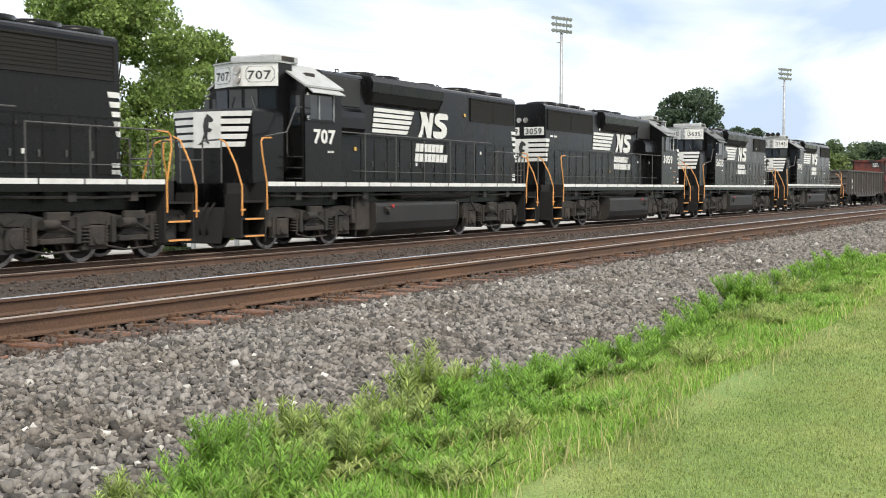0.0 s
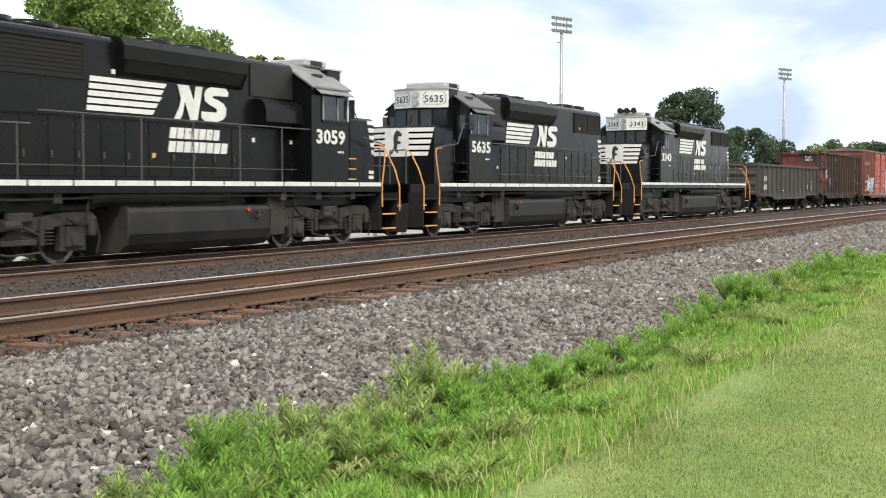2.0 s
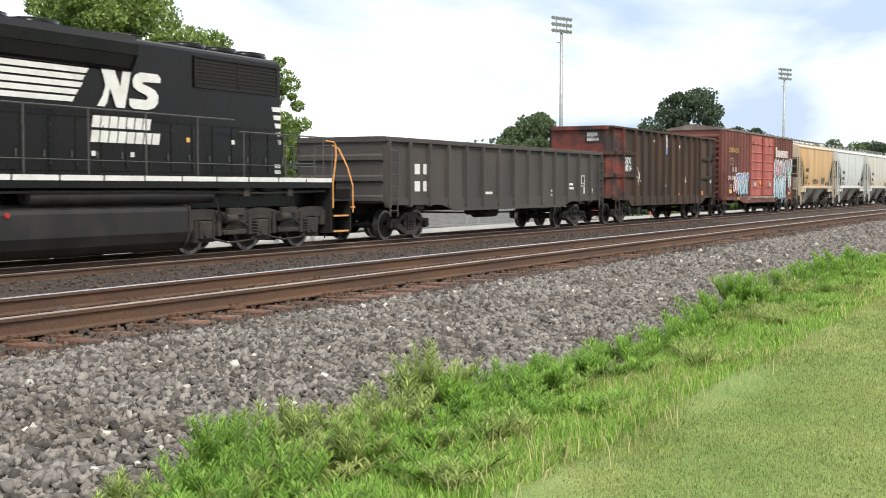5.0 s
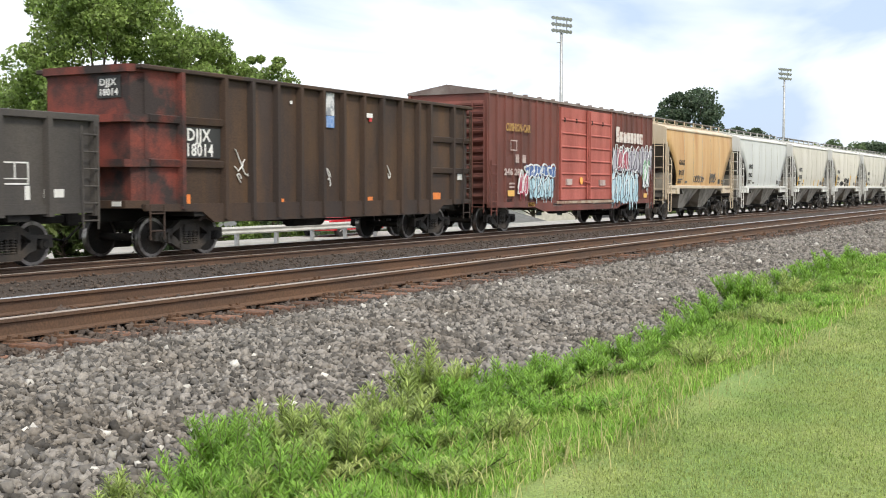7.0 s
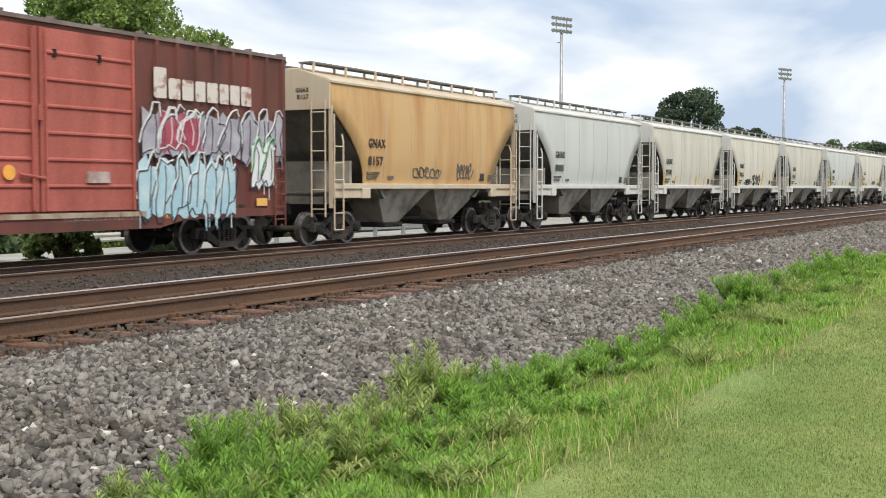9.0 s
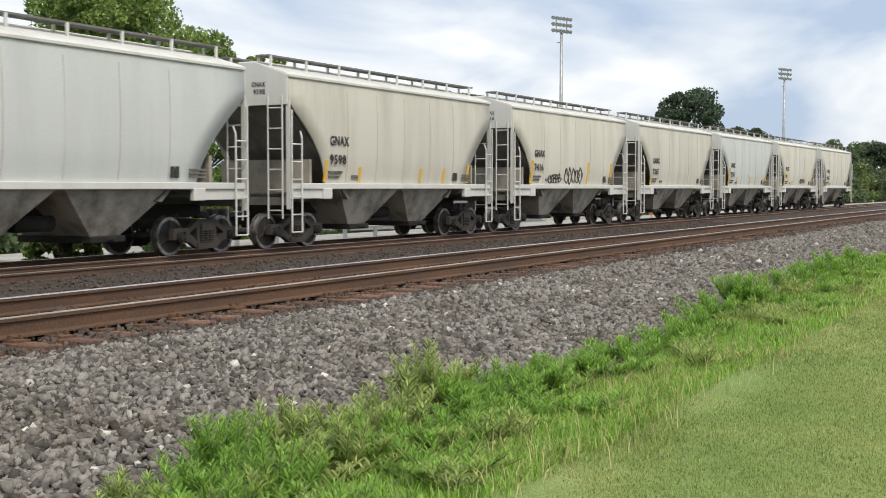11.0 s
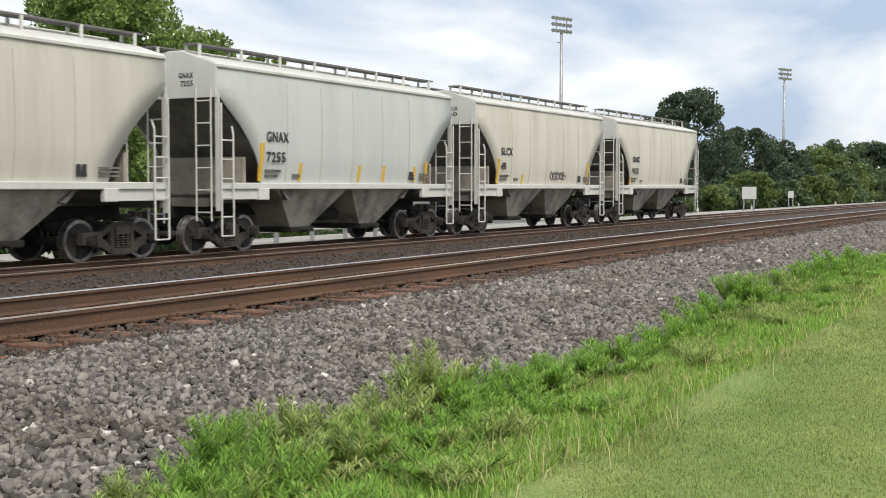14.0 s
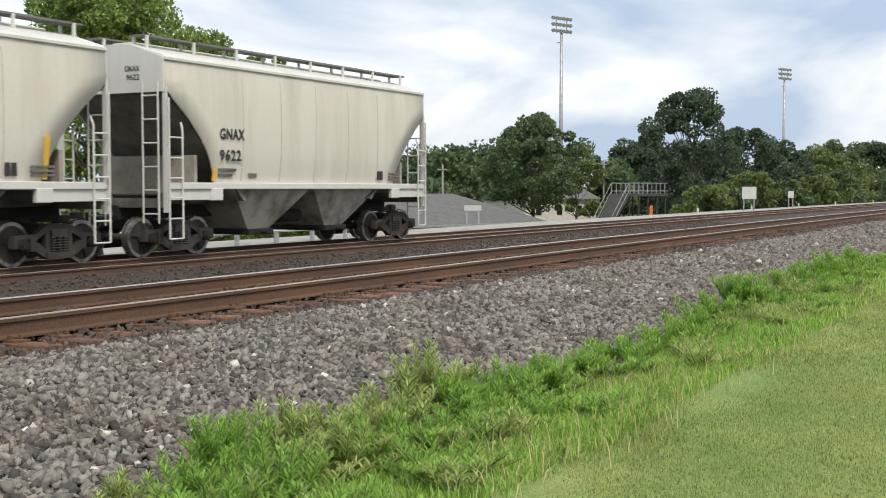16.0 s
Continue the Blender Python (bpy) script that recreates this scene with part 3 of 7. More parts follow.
    b.box(cf - 0.15, cf + 0.85, -0.72, 0.72, rg + 0.04, rg + 0.24, 0.04)
    put("air_conditioner", b, GREYROOF, "grey rooftop air unit")
    b = Build(f)
    b.box(cf + 0.10, cf + 0.62, -0.735, -0.722, rg + 0.08, rg + 0.20)
    put("unit_grille", b, SOOT, "dark grille of the air unit")
    b = Build(f)
    b.box(cf + 0.62, cf + 1.0, -1.12, -0.95, ev + 0.30, ev + 0.40, 0.02)
    put("roof_vent", b, SOOT)
    if horn:
        b = Build(f)
        for q in (-0.34, 0.0, 0.34):
            b.rod((cf - 0.42, q, rg + 0.30), (cf + 0.05, q * 0.7, rg + 0.30), 0.13, 12, 0.04)
            put("horn_bell", b, GRIME_BLACK, "black horn bell")
            b = Build(f)
        b.box(cf - 0.1, cf + 0.1, -0.3, 0.3, rg + 0.05, rg + 0.30)
        put("horn_base", b, GRIME_BLACK)
    for s in (-1, 1):
        # awning under the eave, side window of two panes in a bright frame
        b = Build(f)
        b.hull([(cf + 0.10, s * 1.51, ev - 0.05), (cb - 0.16, s * 1.51, ev - 0.05), (cb - 0.16, s * 1.51, ev - 0.02), (cf + 0.10, s * 1.51, ev - 0.02)],
               [(cf + 0.06, s * 1.70, ev - 0.17), (cb - 0.12, s * 1.70, ev - 0.17), (cb - 0.12, s * 1.70, ev - 0.145), (cf + 0.06, s * 1.70, ev - 0.145)])
        put("awning", b, (roof_paint or GREYROOF) if not six else BLACK, "cab window awning")
        w0, w1 = (cf + 0.10, cf + 1.22) if not six else (cf + 0.36, cf + 0.96)
        z0, z1 = 3.22 + D, 3.84 + D
        b = Build(f)
        b.box(w0, w1, s * 1.508 - 0.010, s * 1.508 + 0.010, z0, z1)
        w = put("side_window", b, GLASS, "dark sliding cab side window")
        wm = w0 + (w1 - w0) * 0.42
        for a, c, q0, q1, m in ((w0 - 0.05, w0 + 0.01, z0 - 0.03, z1 + 0.03, WHITE), (w1 - 0.02, w1 + 0.03, z0 - 0.03, z1 + 0.03, GALVF), (wm - 0.025, wm + 0.025, z0, z1, GALVF), (w0 - 0.05, w1 + 0.03, z0 - 0.05, z0 + 0.01, BLACK), (w0 - 0.05, w1 + 0.03, z1 - 0.01, z1 + 0.04, BLACK)):
            b = Build(f)
            b.box(a, c, s * 1.525 - 0.014, s * 1.525 + 0.014, q0, q1)
            part("window_frame", b, m, w)
        b = Build(f)
        b.box(cf - 0.03, cf + 0.01, s * 1.23 - 0.22, s * 1.23 + 0.22, dk + 0.12, 3.92 + D, 0.008)
        d = put("cab_door", b, BLACK_HOOD, "black cab front door")
        b = Build(f)
        b.box(cf - 0.045, cf - 0.03, s * 1.23 - 0.15, s * 1.23 + 0.15, 3.05 + D, 3.80 + D)
        part("door_pane", b, GLASS, d)
        b = Build(f)
        b.tube([(cf - 0.05, s * 1.02, 2.3 + D), (cf - 0.10, s * 1.02, 2.35 + D), (cf - 0.10, s * 1.02, 2.95 + D), (cf - 0.05, s * 1.02, 3.0 + D)], 0.015)
        part("door_handle", b, RAILING, d)
        # mirror and wind deflector ahead of the side window
        b = Build(f)
        b.box(cf - 0.02, cf + 0.02, s * 1.52 - 0.01, s * 1.52 + 0.16 * s, 3.30 + D, 3.80 + D) if s > 0 else b.box(cf - 0.02, cf + 0.02, -1.68, -1.51, 3.30 + D, 3.80 + D)
        put("wind_deflector", b, GLASS)
        # windscreen halves, each on its slanted half of the front
        y0, y1 = s * 0.05, s * 0.44
        b = Build(f)
        b.box(xb - 0.116, xb - 0.101, min(y0, y1), max(y0, y1), 3.46 + D, 3.96 + D)
        put("windscreen", b, GLASS, "dark cab windscreen")
        b = Build(f)
        ax, bx = xb - 0.098, xb - 0.006
        b.hull([(ax, s * 0.50, 3.46 + D), (bx, s * 0.93, 3.46 + D), (bx - 0.014, s * 0.93, 3.46 + D), (ax - 0.014, s * 0.50, 3.46 + D)], [(ax, s * 0.50, 3.96 + D), (bx, s * 0.93, 3.96 + D), (bx - 0.014, s * 0.93, 3.96 + D), (ax - 0.014, s * 0.50, 3.96 + D)])
        put("windscreen", b, GLASS, "dark cab windscreen")
        b = Build(f)
        b.tube([(xb - 0.14, s * 0.42, 3.40 + D), (xb - 0.15, s * 0.28, 3.78 + D)], 0.012, 5)
        put("wiper", b, RAILING)
    for zz in (4.18, 4.42):
        b = Build(f)
        b.rod((xb - 0.40, 0, zz + D), (xb - 0.34, 0, zz + D), 0.105, 16)
        b.rod((xb - 0.405, 0, zz + D), (xb - 0.395, 0, zz + D), 0.085, 16, 0.05)
        put("headlight", b, STEEL, "round headlight")
    # short hood with slanted corners
    xn = xb - 1.31
    nw, wc, nt = 1.20, 0.42, 3.40 + D
    xc = xn - 0.20
    b = Build(f)
    plan = [(xn, -nw), (xc, -wc), (xc, wc), (xn, nw), (xb - 0.09, nw), (xb - 0.09, -nw)]
    inner = [(xn + 0.07, -nw + 0.07), (xc + 0.07, -wc + 0.03), (xc + 0.07, wc - 0.03), (xn + 0.07, nw - 0.07), (xb - 0.09, nw - 0.07), (xb - 0.09, -nw + 0.07)]
    b.prism(plan, dk - 0.01, nt - 0.07, "z")
    b.hull([(p[0], p[1], nt - 0.07) for p in plan], [(p[0], p[1], nt) for p in inner])
    put("short_hood", b, BLACK, "black short hood with slanted corners")
    # amber marker on the cab front, brake wheel on the nose side
    for q in (-1.04, 1.04):
        b = Build(f)
        b.box(xb - 0.02, xb + 0.06, q - 0.05, q + 0.07, 3.20 + D, 3.29 + D, 0.01)
        put("marker_light", b, AMBER, "small amber marker light")
    if six:
        b = Build(f)
        ring = [(xn + 0.32 + 0.24 * math.cos(a), -nw - 0.10, 2.92 + D + 0.24 * math.sin(a)) for a in [2 * math.pi * k / 16 for k in range(17)]]
        b.tube(ring, 0.020)
        for k in range(4):
            b.rod((xn + 0.32, -nw - 0.08, 2.92 + D), ring[k * 4], 0.014, 5)
        b.rod((xn + 0.32, -nw + 0.01, 2.92 + D), (xn + 0.32, -nw - 0.10, 2.92 + D), 0.05, 8)
        put("brake_wheel", b, RAILING, "grey spoked hand brake wheel")
    # steps from the walkway up to the cab door
    for k in range(3):
        b = Build(f)
        b.box(cf - 0.42, cf - 0.06, -1.46, -1.22, dk + 0.10 + 0.27 * k, dk + 0.13 + 0.27 * k)
        put("cab_step", b, ORANGE if f < 0 else GRIME_BLACK)
    # long hood
    ht = 4.62 + D * 0.5
    b = Build(f)
    b.prism(ring_profile(HW, dk - 0.01, ht, 0.20), cb, hood_end, "x")
    put("long_hood", b, BLACK_HOOD, "black long hood with access doors")
    b = Build(f)
    b.box(cb + 0.6, hood_end - 0.02, -HW - 0.02, -HW + 0.01, 2.93, 2.96)
    put("hood_strip", b, BLACK)
    k = 0
    x = cb + 1.8
    while x < hood_end - 0.5:
        for s in (-1, 1):
            b = Build(f)
            b.box(x + 0.02, x + 0.66, s * (HW + 0.006) - 0.010, s * (HW + 0.006) + 0.010, dk + 0.12, 2.90, 0.006)
            d = put("hood_door", b, BLACK_HOOD)
            if s < 0:
                b = Build(f)
                b.box(x + 0.58, x + 0.61, -HW - 0.04, -HW - 0.014, 2.1, 2.24)
                part("door_latch", b, RAILING, d)
                for zz in (1.95, 2.7):
                    b = Build(f)
                    b.box(x + 0.04, x + 0.07, -HW - 0.03, -HW - 0.014, zz, zz + 0.07)
                    part("hinge", b, SOOT, d)
        x += 0.70
        k += 1
    # upper doors and filter panels between the cab and the brake housing
    for s in (-1, 1):
        b = Build(f)
        b.box(cb + 0.05, cb + 1.75, s * (HW + 0.02) - 0.02, s * (HW + 0.02) + 0.02, 3.70 + D, ht - 0.16, 0.01)
        put("filter_panel", b, TANK, "dull inertial filter screen")
    rx1 = hood_end - 0.15
    rx0 = rx1 - screen
    for y in (-HW, HW):
        hood_louvre(loco, f, rx0, rx1, 3.66 + D, ht - 0.20, y, 9)
    # blower duct behind the cab, flared brake housing with a hollow side
    dz0 = 2.15 + D if six else 2.94
    b = Build(f)
    b.prism([(-HW + 0.02, dz0), (-HW - 0.26, dz0 + 0.05), (-HW - 0.34, dz0 + 0.16), (-HW - 0.34, 3.38 + D), (-HW - 0.29, 3.54 + D), (-HW - 0.16, 3.64 + D), (-HW + 0.02, 3.66 + D)], cb + 0.02, cb + (1.05 if six else 1.55), "x")
    put("blower_duct", b, BLACK_HOOD, "rounded blower duct behind the cab")
    d0, d1 = cb + 2.1, cb + 6.2
    b = Build(f)
    for s in (-1, 1):
        b.prism([(s * (HW - 0.02), 3.80 + D), (s * (HW + 0.05), 3.84 + D), (s * (HW + 0.22), 4.16 + D), (s * (HW + 0.24), ht - 0.18), (s * (HW + 0.14), ht - 0.02), (s * (HW - 0.25), ht + 0.03)], d0, d1, "x")
    b.box(d0, d1, -HW + 0.2, HW - 0.2, ht - 0.02, ht + 0.05)
    put("dynamic_brake_housing", b, BLACK_HOOD, "flared dynamic brake housing")
    for s in (-1, 1):
        b = Build(f)
        b.hull([(d0 + 0.12, s * (HW + 0.075), 3.90 + D), (d1 - 0.12, s * (HW + 0.075), 3.90 + D), (d1 - 0.12, s * (HW + 0.09), 3.90 + D), (d0 + 0.12, s * (HW + 0.09), 3.90 + D)],
               [(d0 + 0.12, s * (HW + 0.205), 4.14 + D), (d1 - 0.12, s * (HW + 0.205), 4.14 + D), (d1 - 0.12, s * (HW + 0.222), 4.14 + D), (d0 + 0.12, s * (HW + 0.222), 4.14 + D)])
        put("brake_intake", b, GRIME_BLACK, "dark dynamic brake intake")
    fans = [d0 + 0.9, d0 + 2.2] + [rx0 + 0.6, rx0 + 1.75] + ([rx0 + 2.9] if screen > 3 else [])
    for xx in fans:
        b = Build(f)
        b.rod((xx, 0, ht - 0.02), (xx, 0, ht + 0.15), 0.60, 24)
        b.rod((xx, 0, ht + 0.15), (xx, 0, ht + 0.18), 0.52, 24, 0.45)
        put("roof_fan", b, BLACK_HOOD, "round black roof fan")
    b = Build(f)
    b.box(d1 + 0.2, d1 + 0.9, -0.35, 0.35, ht - 0.02, ht + 0.16, 0.03)
    put("exhaust_stack", b, SOOT, "sooty exhaust stack")
    for xx in (cb + 0.9, d1 + 0.3):
        for s in (-1, 1):
            b = Build(f)
            b.tube([(xx - 0.07, s * (HW - 0.16), ht - 0.02), (xx - 0.07, s * (HW - 0.16), ht + 0.07), (xx + 0.07, s * (HW - 0.16), ht + 0.07), (xx + 0.07, s * (HW - 0.16), ht - 0.02)], 0.014)
            put("lifting_eye", b, BLACK)
    # handrails along the walkway, lower over the last stretch
    for s in (-1, 1):
        b = Build(f)
        b.tube([(cb + 0.02, s * 1.46, 2.96 + D), (4.75, s * 1.46, 2.95 + D)], 0.017)
        b.tube([(4.95, s * 1.46, 2.69 + D), (sf + 0.05, s * 1.48, 2.68 + D)], 0.017)
        b.tube([(cf - 0.06, s * 1.46, 3.50 + D), (cf - 0.35, s * 1.48, 3.48 + D), (cf - 0.75, s * 1.48, 2.86 + D), (-sf - 0.05, s * 1.49, 2.72 + D)], 0.017)
        put("hand_rail", b, RAILING, "thin worn walkway rail")
        for xx in [cb + 1.2 + 1.62 * q for q in range(9)]:
            if xx < sf - 0.1:
                b = Build(f)
                b.rod((xx, s * 1.46, dk - 0.02), (xx, s * 1.46, (2.95 if xx < 4.85 else 2.69) + D), 0.017, 6)
                put("stanchion", b, RAILING)
        if s < 0:
            b = Build(f)
            b.tube([(cb + 0.6, -1.46, 1.95 + D), (sf - 0.2, -1.46, 1.93 + D)], 0.010, 5)
            put("walkway_cable", b, RAILING)
    # tank, reservoirs
    t0, t1 = (-2.4, 2.45) if not six else (-2.7, 3.2)
    b = Build(f)
    b.prism([(-1.47, 1.00), (-1.44, 1.08), (-1.30, 1.12), (1.30, 1.12), (1.44, 1.08), (1.47, 1.00), (1.46, 0.55), (1.38, 0.34), (1.22, 0.20), (0.95, 0.14), (-0.95, 0.14), (-1.22, 0.20), (-1.38, 0.34), (-1.46, 0.55)], t0, t1, "x")
    tank = put("fuel_tank", b, TANK, "black dusty fuel tank")
    for q in (t0 + 0.02, t1 - 0.02):
        b = Build(f)
        b.prism([(-1.49, 1.0), (-1.46, 1.10), (-1.30, 1.14), (1.30, 1.14), (1.46, 1.10), (1.49, 1.0), (1.48, 0.54), (1.40, 0.32), (1.23, 0.18), (-1.23, 0.18), (-1.40, 0.32), (-1.48, 0.54)], q - 0.03, q + 0.03, "x")
        part("tank_band", b, SOOT, tank)
    for s in (-1, 1):
        b = Build(f)
        b.rod((t0 + 1.5, s * 1.26, 1.33), (t1 + 0.9, s * 1.26, 1.33), 0.165, 16)
        for q in (t0 + 1.5, t1 + 0.9):
            b.rod((q - 0.05, s * 1.26, 1.33), (q + 0.05, s * 1.26, 1.33), 0.12, 12)
        put("air_reservoir", b, TANK, "long black air reservoir")
    b = Build(f)
    b.box(t0 - 0.75, t0 - 0.06, -1.32, 1.32, 0.35, 1.4, 0.03)
    put("battery_box", b, SOOT)
    for q in (-1, 1):
        b = Build(f)
        b.tube([(q * (t1 + 0.95), -1.35, 1.35), (q * (t1 + 1.05), -1.40, 0.98), (q * (t1 + 1.3), -1.38, 0.80), (q * (t1 + 1.55), -1.36, 0.92)], 0.028)
        put("brake_hose", b, GRIME_BLACK)
    b = Build(f)
    b.rod((t0 + 0.9, -1.50, 1.0), (t0 + 0.9, -1.44, 1.0), 0.05, 10)
    put("fuel_cutoff", b, REDLAMP, "small red fuel cut-off")
    b = Build(f)
    b.tube([(t0 + 0.5, -1.47, 0.95), (t0 + 0.55, -1.56, 0.90), (t0 + 0.62, -1.50, 0.78)], 0.04, 8)
    put("fuel_filler", b, SOOT)
    for q in (-tc, tc):
        loco_truck(loco, q, 3 if six else 2)
    for s in (-1, 1):
        coupler(loco, s * half, s, 0.62 if six else 0.66)
    # marks: stripes on the leading end
    if f > 0:
        nose_stripes(loco, xn, xc, nw, wc, 2.42 + D, 3.33 + D)
    else:
        lead = -hood_end
        for i in range(5):
            zt = 3.33 - 0.18 * i
            for y0, y1 in ((-HW, -0.22), (0.42, HW)):
                b = Build()
                b.box(lead - 0.014, lead - 0.004, y0, y1, zt - 0.12, zt)
                put("nose_stripe", b, WHITE, "white nose stripe")
            b = Build()
            b.prism([(lead, zt), (lead + 0.34 - 0.045 * i, zt), (lead + 0.31 - 0.045 * i, zt - 0.12), (lead, zt - 0.12)], -HW - 0.016, -HW - 0.004, "y")
            put("corner_stripe", b, WHITE, "white corner stripe")
        b = Build()
        b.box(lead - 0.014, lead - 0.004, -0.219, 0.419, 2.46, 3.33)
        put("nose_field", b, WHITE, "white field on the hood end")
        rearing_shape(loco, lead - 0.016, 2.56, 3.26, -0.16, 0.34)
        for y0, y1 in ((-0.86, -0.06), (0.14, 0.84)):
            b = Build()
            b.box(lead - 0.03, lead - 0.004, y0, y1, 3.46, 3.76, 0.01)
            put("number_board", b, WHITE, "white number board")
        lettering("board_number", number, 0.30, LETTER, loco, lead - 0.034, -0.12, 3.505, width=0.66, rz=-90, bold=0.004)
        lettering("board_number", number, 0.30, LETTER, loco, lead - 0.034, 0.78, 3.505, width=0.58, rz=-90, bold=0.004)
        for q in (-0.12, 0.14):
            b = Build()
            b.rod((lead - 0.06, q, 4.02), (lead, q, 4.02), 0.10, 14)
            put("headlight", b, STEEL, "round headlight")
        for q in (3.42, 3.78):
            b = Build()
            b.box(lead + q - 3.0, lead + q - 2.76, -HW - 0.016, -HW - 0.004, 3.40, 3.47)
            put("service_plate", b, WHITE, "small pale service plate")
    # tapering stripes on the corner of the trailing end
    xr = hood_end if f > 0 else -xn - 0.02
    yr = HW if f > 0 else nw
    for i in range(5):
        zt = 3.46 + D * 0.3 - 0.20 * i - (0 if f > 0 else 0.12)
        a = 0.36 - 0.055 * i
        b = Build()
        b.prism([(xr - a, zt), (xr, zt), (xr, zt - 0.115), (xr - a + 0.035, zt - 0.115)], -yr - 0.016, -yr - 0.004, "y")
        put("corner_stripe", b, WHITE, "white corner stripe")
    for zt in (1.98, 1.84):
        b = Build()
        b.box(xr - 0.26, xr - 0.02, -yr - 0.016, -yr - 0.004, zt + D - 0.09, zt + D)
        put("corner_stripe", b, WHITE, "white corner stripe")
    # writing
    if number:
        wide = 0.325 * len(number)
        x_num = (cf + 0.10 + (0.25 if len(number) < 4 else 0.06)) if f > 0 else -cb + 0.20
        lettering("road_number", number, 0.48, WHITE, loco, x_num, -1.512, 2.64 + D, width=wide, bold=0.016)
        for k in range(3):
            b = Build()
            b.box(x_num + wide - 0.34 + 0.1 * k, x_num + wide - 0.27 + 0.1 * k, -1.512, -1.503, 2.40 + D, 2.45 + D)
            put("data_bar", b, WHITE, "tiny white data bar")
    side_emblem(loco, emblem, 3.02 + D * 1.4, -HW - 0.016)
    if number and f > 0:
        for side in (-1, 1):
            a = Vector((xb - 0.34, side * 0.16, 0))
            e = Vector((xb - 0.03, side * 0.97, 0))
            d = (e - a).normalized()
            out = Vector((-abs(d.y), side * abs(d.x), 0))
            for inset, lift2, m, name, text in ((0.05, 0.006, LETTER, "board_rim", "black board rim"), (0.065, 0.010, WHITE, "number_board", "white number board")):
                p, q = a + d * (inset + 0.03), e - d * inset
                b = Build()
                z0, z1 = 4.09 + D + inset * 0.5, 4.53 + D - inset * 0.5
                mid = (z0 + z1) / 2
                loop = [p + d * 0.08 + Vector((0, 0, z0)), q - d * 0.08 + Vector((0, 0, z0)), q + Vector((0, 0, z0 + 0.10)), q + Vector((0, 0, z1 - 0.10)), q - d * 0.08 + Vector((0, 0, z1)), p + d * 0.08 + Vector((0, 0, z1)), p + Vector((0, 0, z1 - 0.10)), p + Vector((0, 0, z0 + 0.10))]
                b.hull([tuple(v) for v in loop], [tuple(v + out * lift2) for v in loop])
                put(name, b, m, text)
            # letters run from the viewer's left to right: towards -y
            start = (a if side < 0 else e) + out * 0.013
            run = d if side < 0 else -d
            rz = math.degrees(math.atan2(run.y, run.x))
            p0 = start + run * 0.13
            lettering("board_number", number, 0.30, LETTER, loco, p0.x, p0.y, 4.19 + D, width=0.60, rz=rz, bold=0.004)
    # small service plates along the hood
    rng = random.Random(len(number) + int(u))
    for i in range(6):
        b = Build()
        xx = -hood_end * 0.35 + i * 1.55 + rng.uniform(-0.4, 0.4)
        z0 = rng.choice((3.78, 2.52, 2.15, 2.6))
        if emblem - 0.2 < xx < emblem + 4.6 and 2.2 < z0 < 2.9 + 1.0:
            z0 = 3.84 + D
        b.box(xx, xx + 0.10, -HW - 0.030, -HW - 0.012, z0, z0 + 0.10)
        put("service_plate", b, rng.choice((WHITE, AMBER, WHITE)), "small pale service plate")
    return loco


# ---- gondolas, boxcar ----
def freight_base(car, half, tc, ymax=1.45):
    b = Build()
    b.box(-half, half, -0.2, 0.2, 0.78, 1.08)
    b.box(-tc - 0.25, -tc + 0.25, -ymax, ymax, 0.88, 1.12)
    b.box(tc - 0.25, tc + 0.25, -ymax, ymax, 0.88, 1.12)
    part("centre_sill", b, GRIME_BLACK, car)
    b = Build()
    b.rod((-1.3, -0.7, 0.72), (0.1, -0.7, 0.72), 0.2, 12)
    b.rod((0.5, 0.5, 0.72), (1.2, 0.5, 0.72), 0.16, 12)
    b.tube([(-tc, -0.6, 0.8), (-1.3, -0.65, 0.68), (1.5, -0.6, 0.66), (tc, -0.6, 0.8)], 0.03)
    part("brake_gear", b, GRIME_BLACK, car)
    for q in (-tc, tc):
        freight_truck(car, q)
    for s in (-1, 1):
        coupler(car, s * half, s, 0.72)


def ladder(car, x, y, z0, z1, w, material, along_x=True, rungs=6, r=0.022):
    b = Build()
    for s in (0, 1):
        a = (x + w * s, y, z0) if along_x else (x, y + w * s, z0)
        b.rod(a, (a[0], a[1], z1), r, 6)
    for i in range(rungs):
        z = z0 + (z1 - z0) * (i + 0.5) / rungs
        p, q = ((x, y, z), (x + w, y, z)) if along_x else ((x, y, z), (x, y + w, z))
        b.rod(p, q, r * 0.8, 6)
    part("ladder", b, material, car)


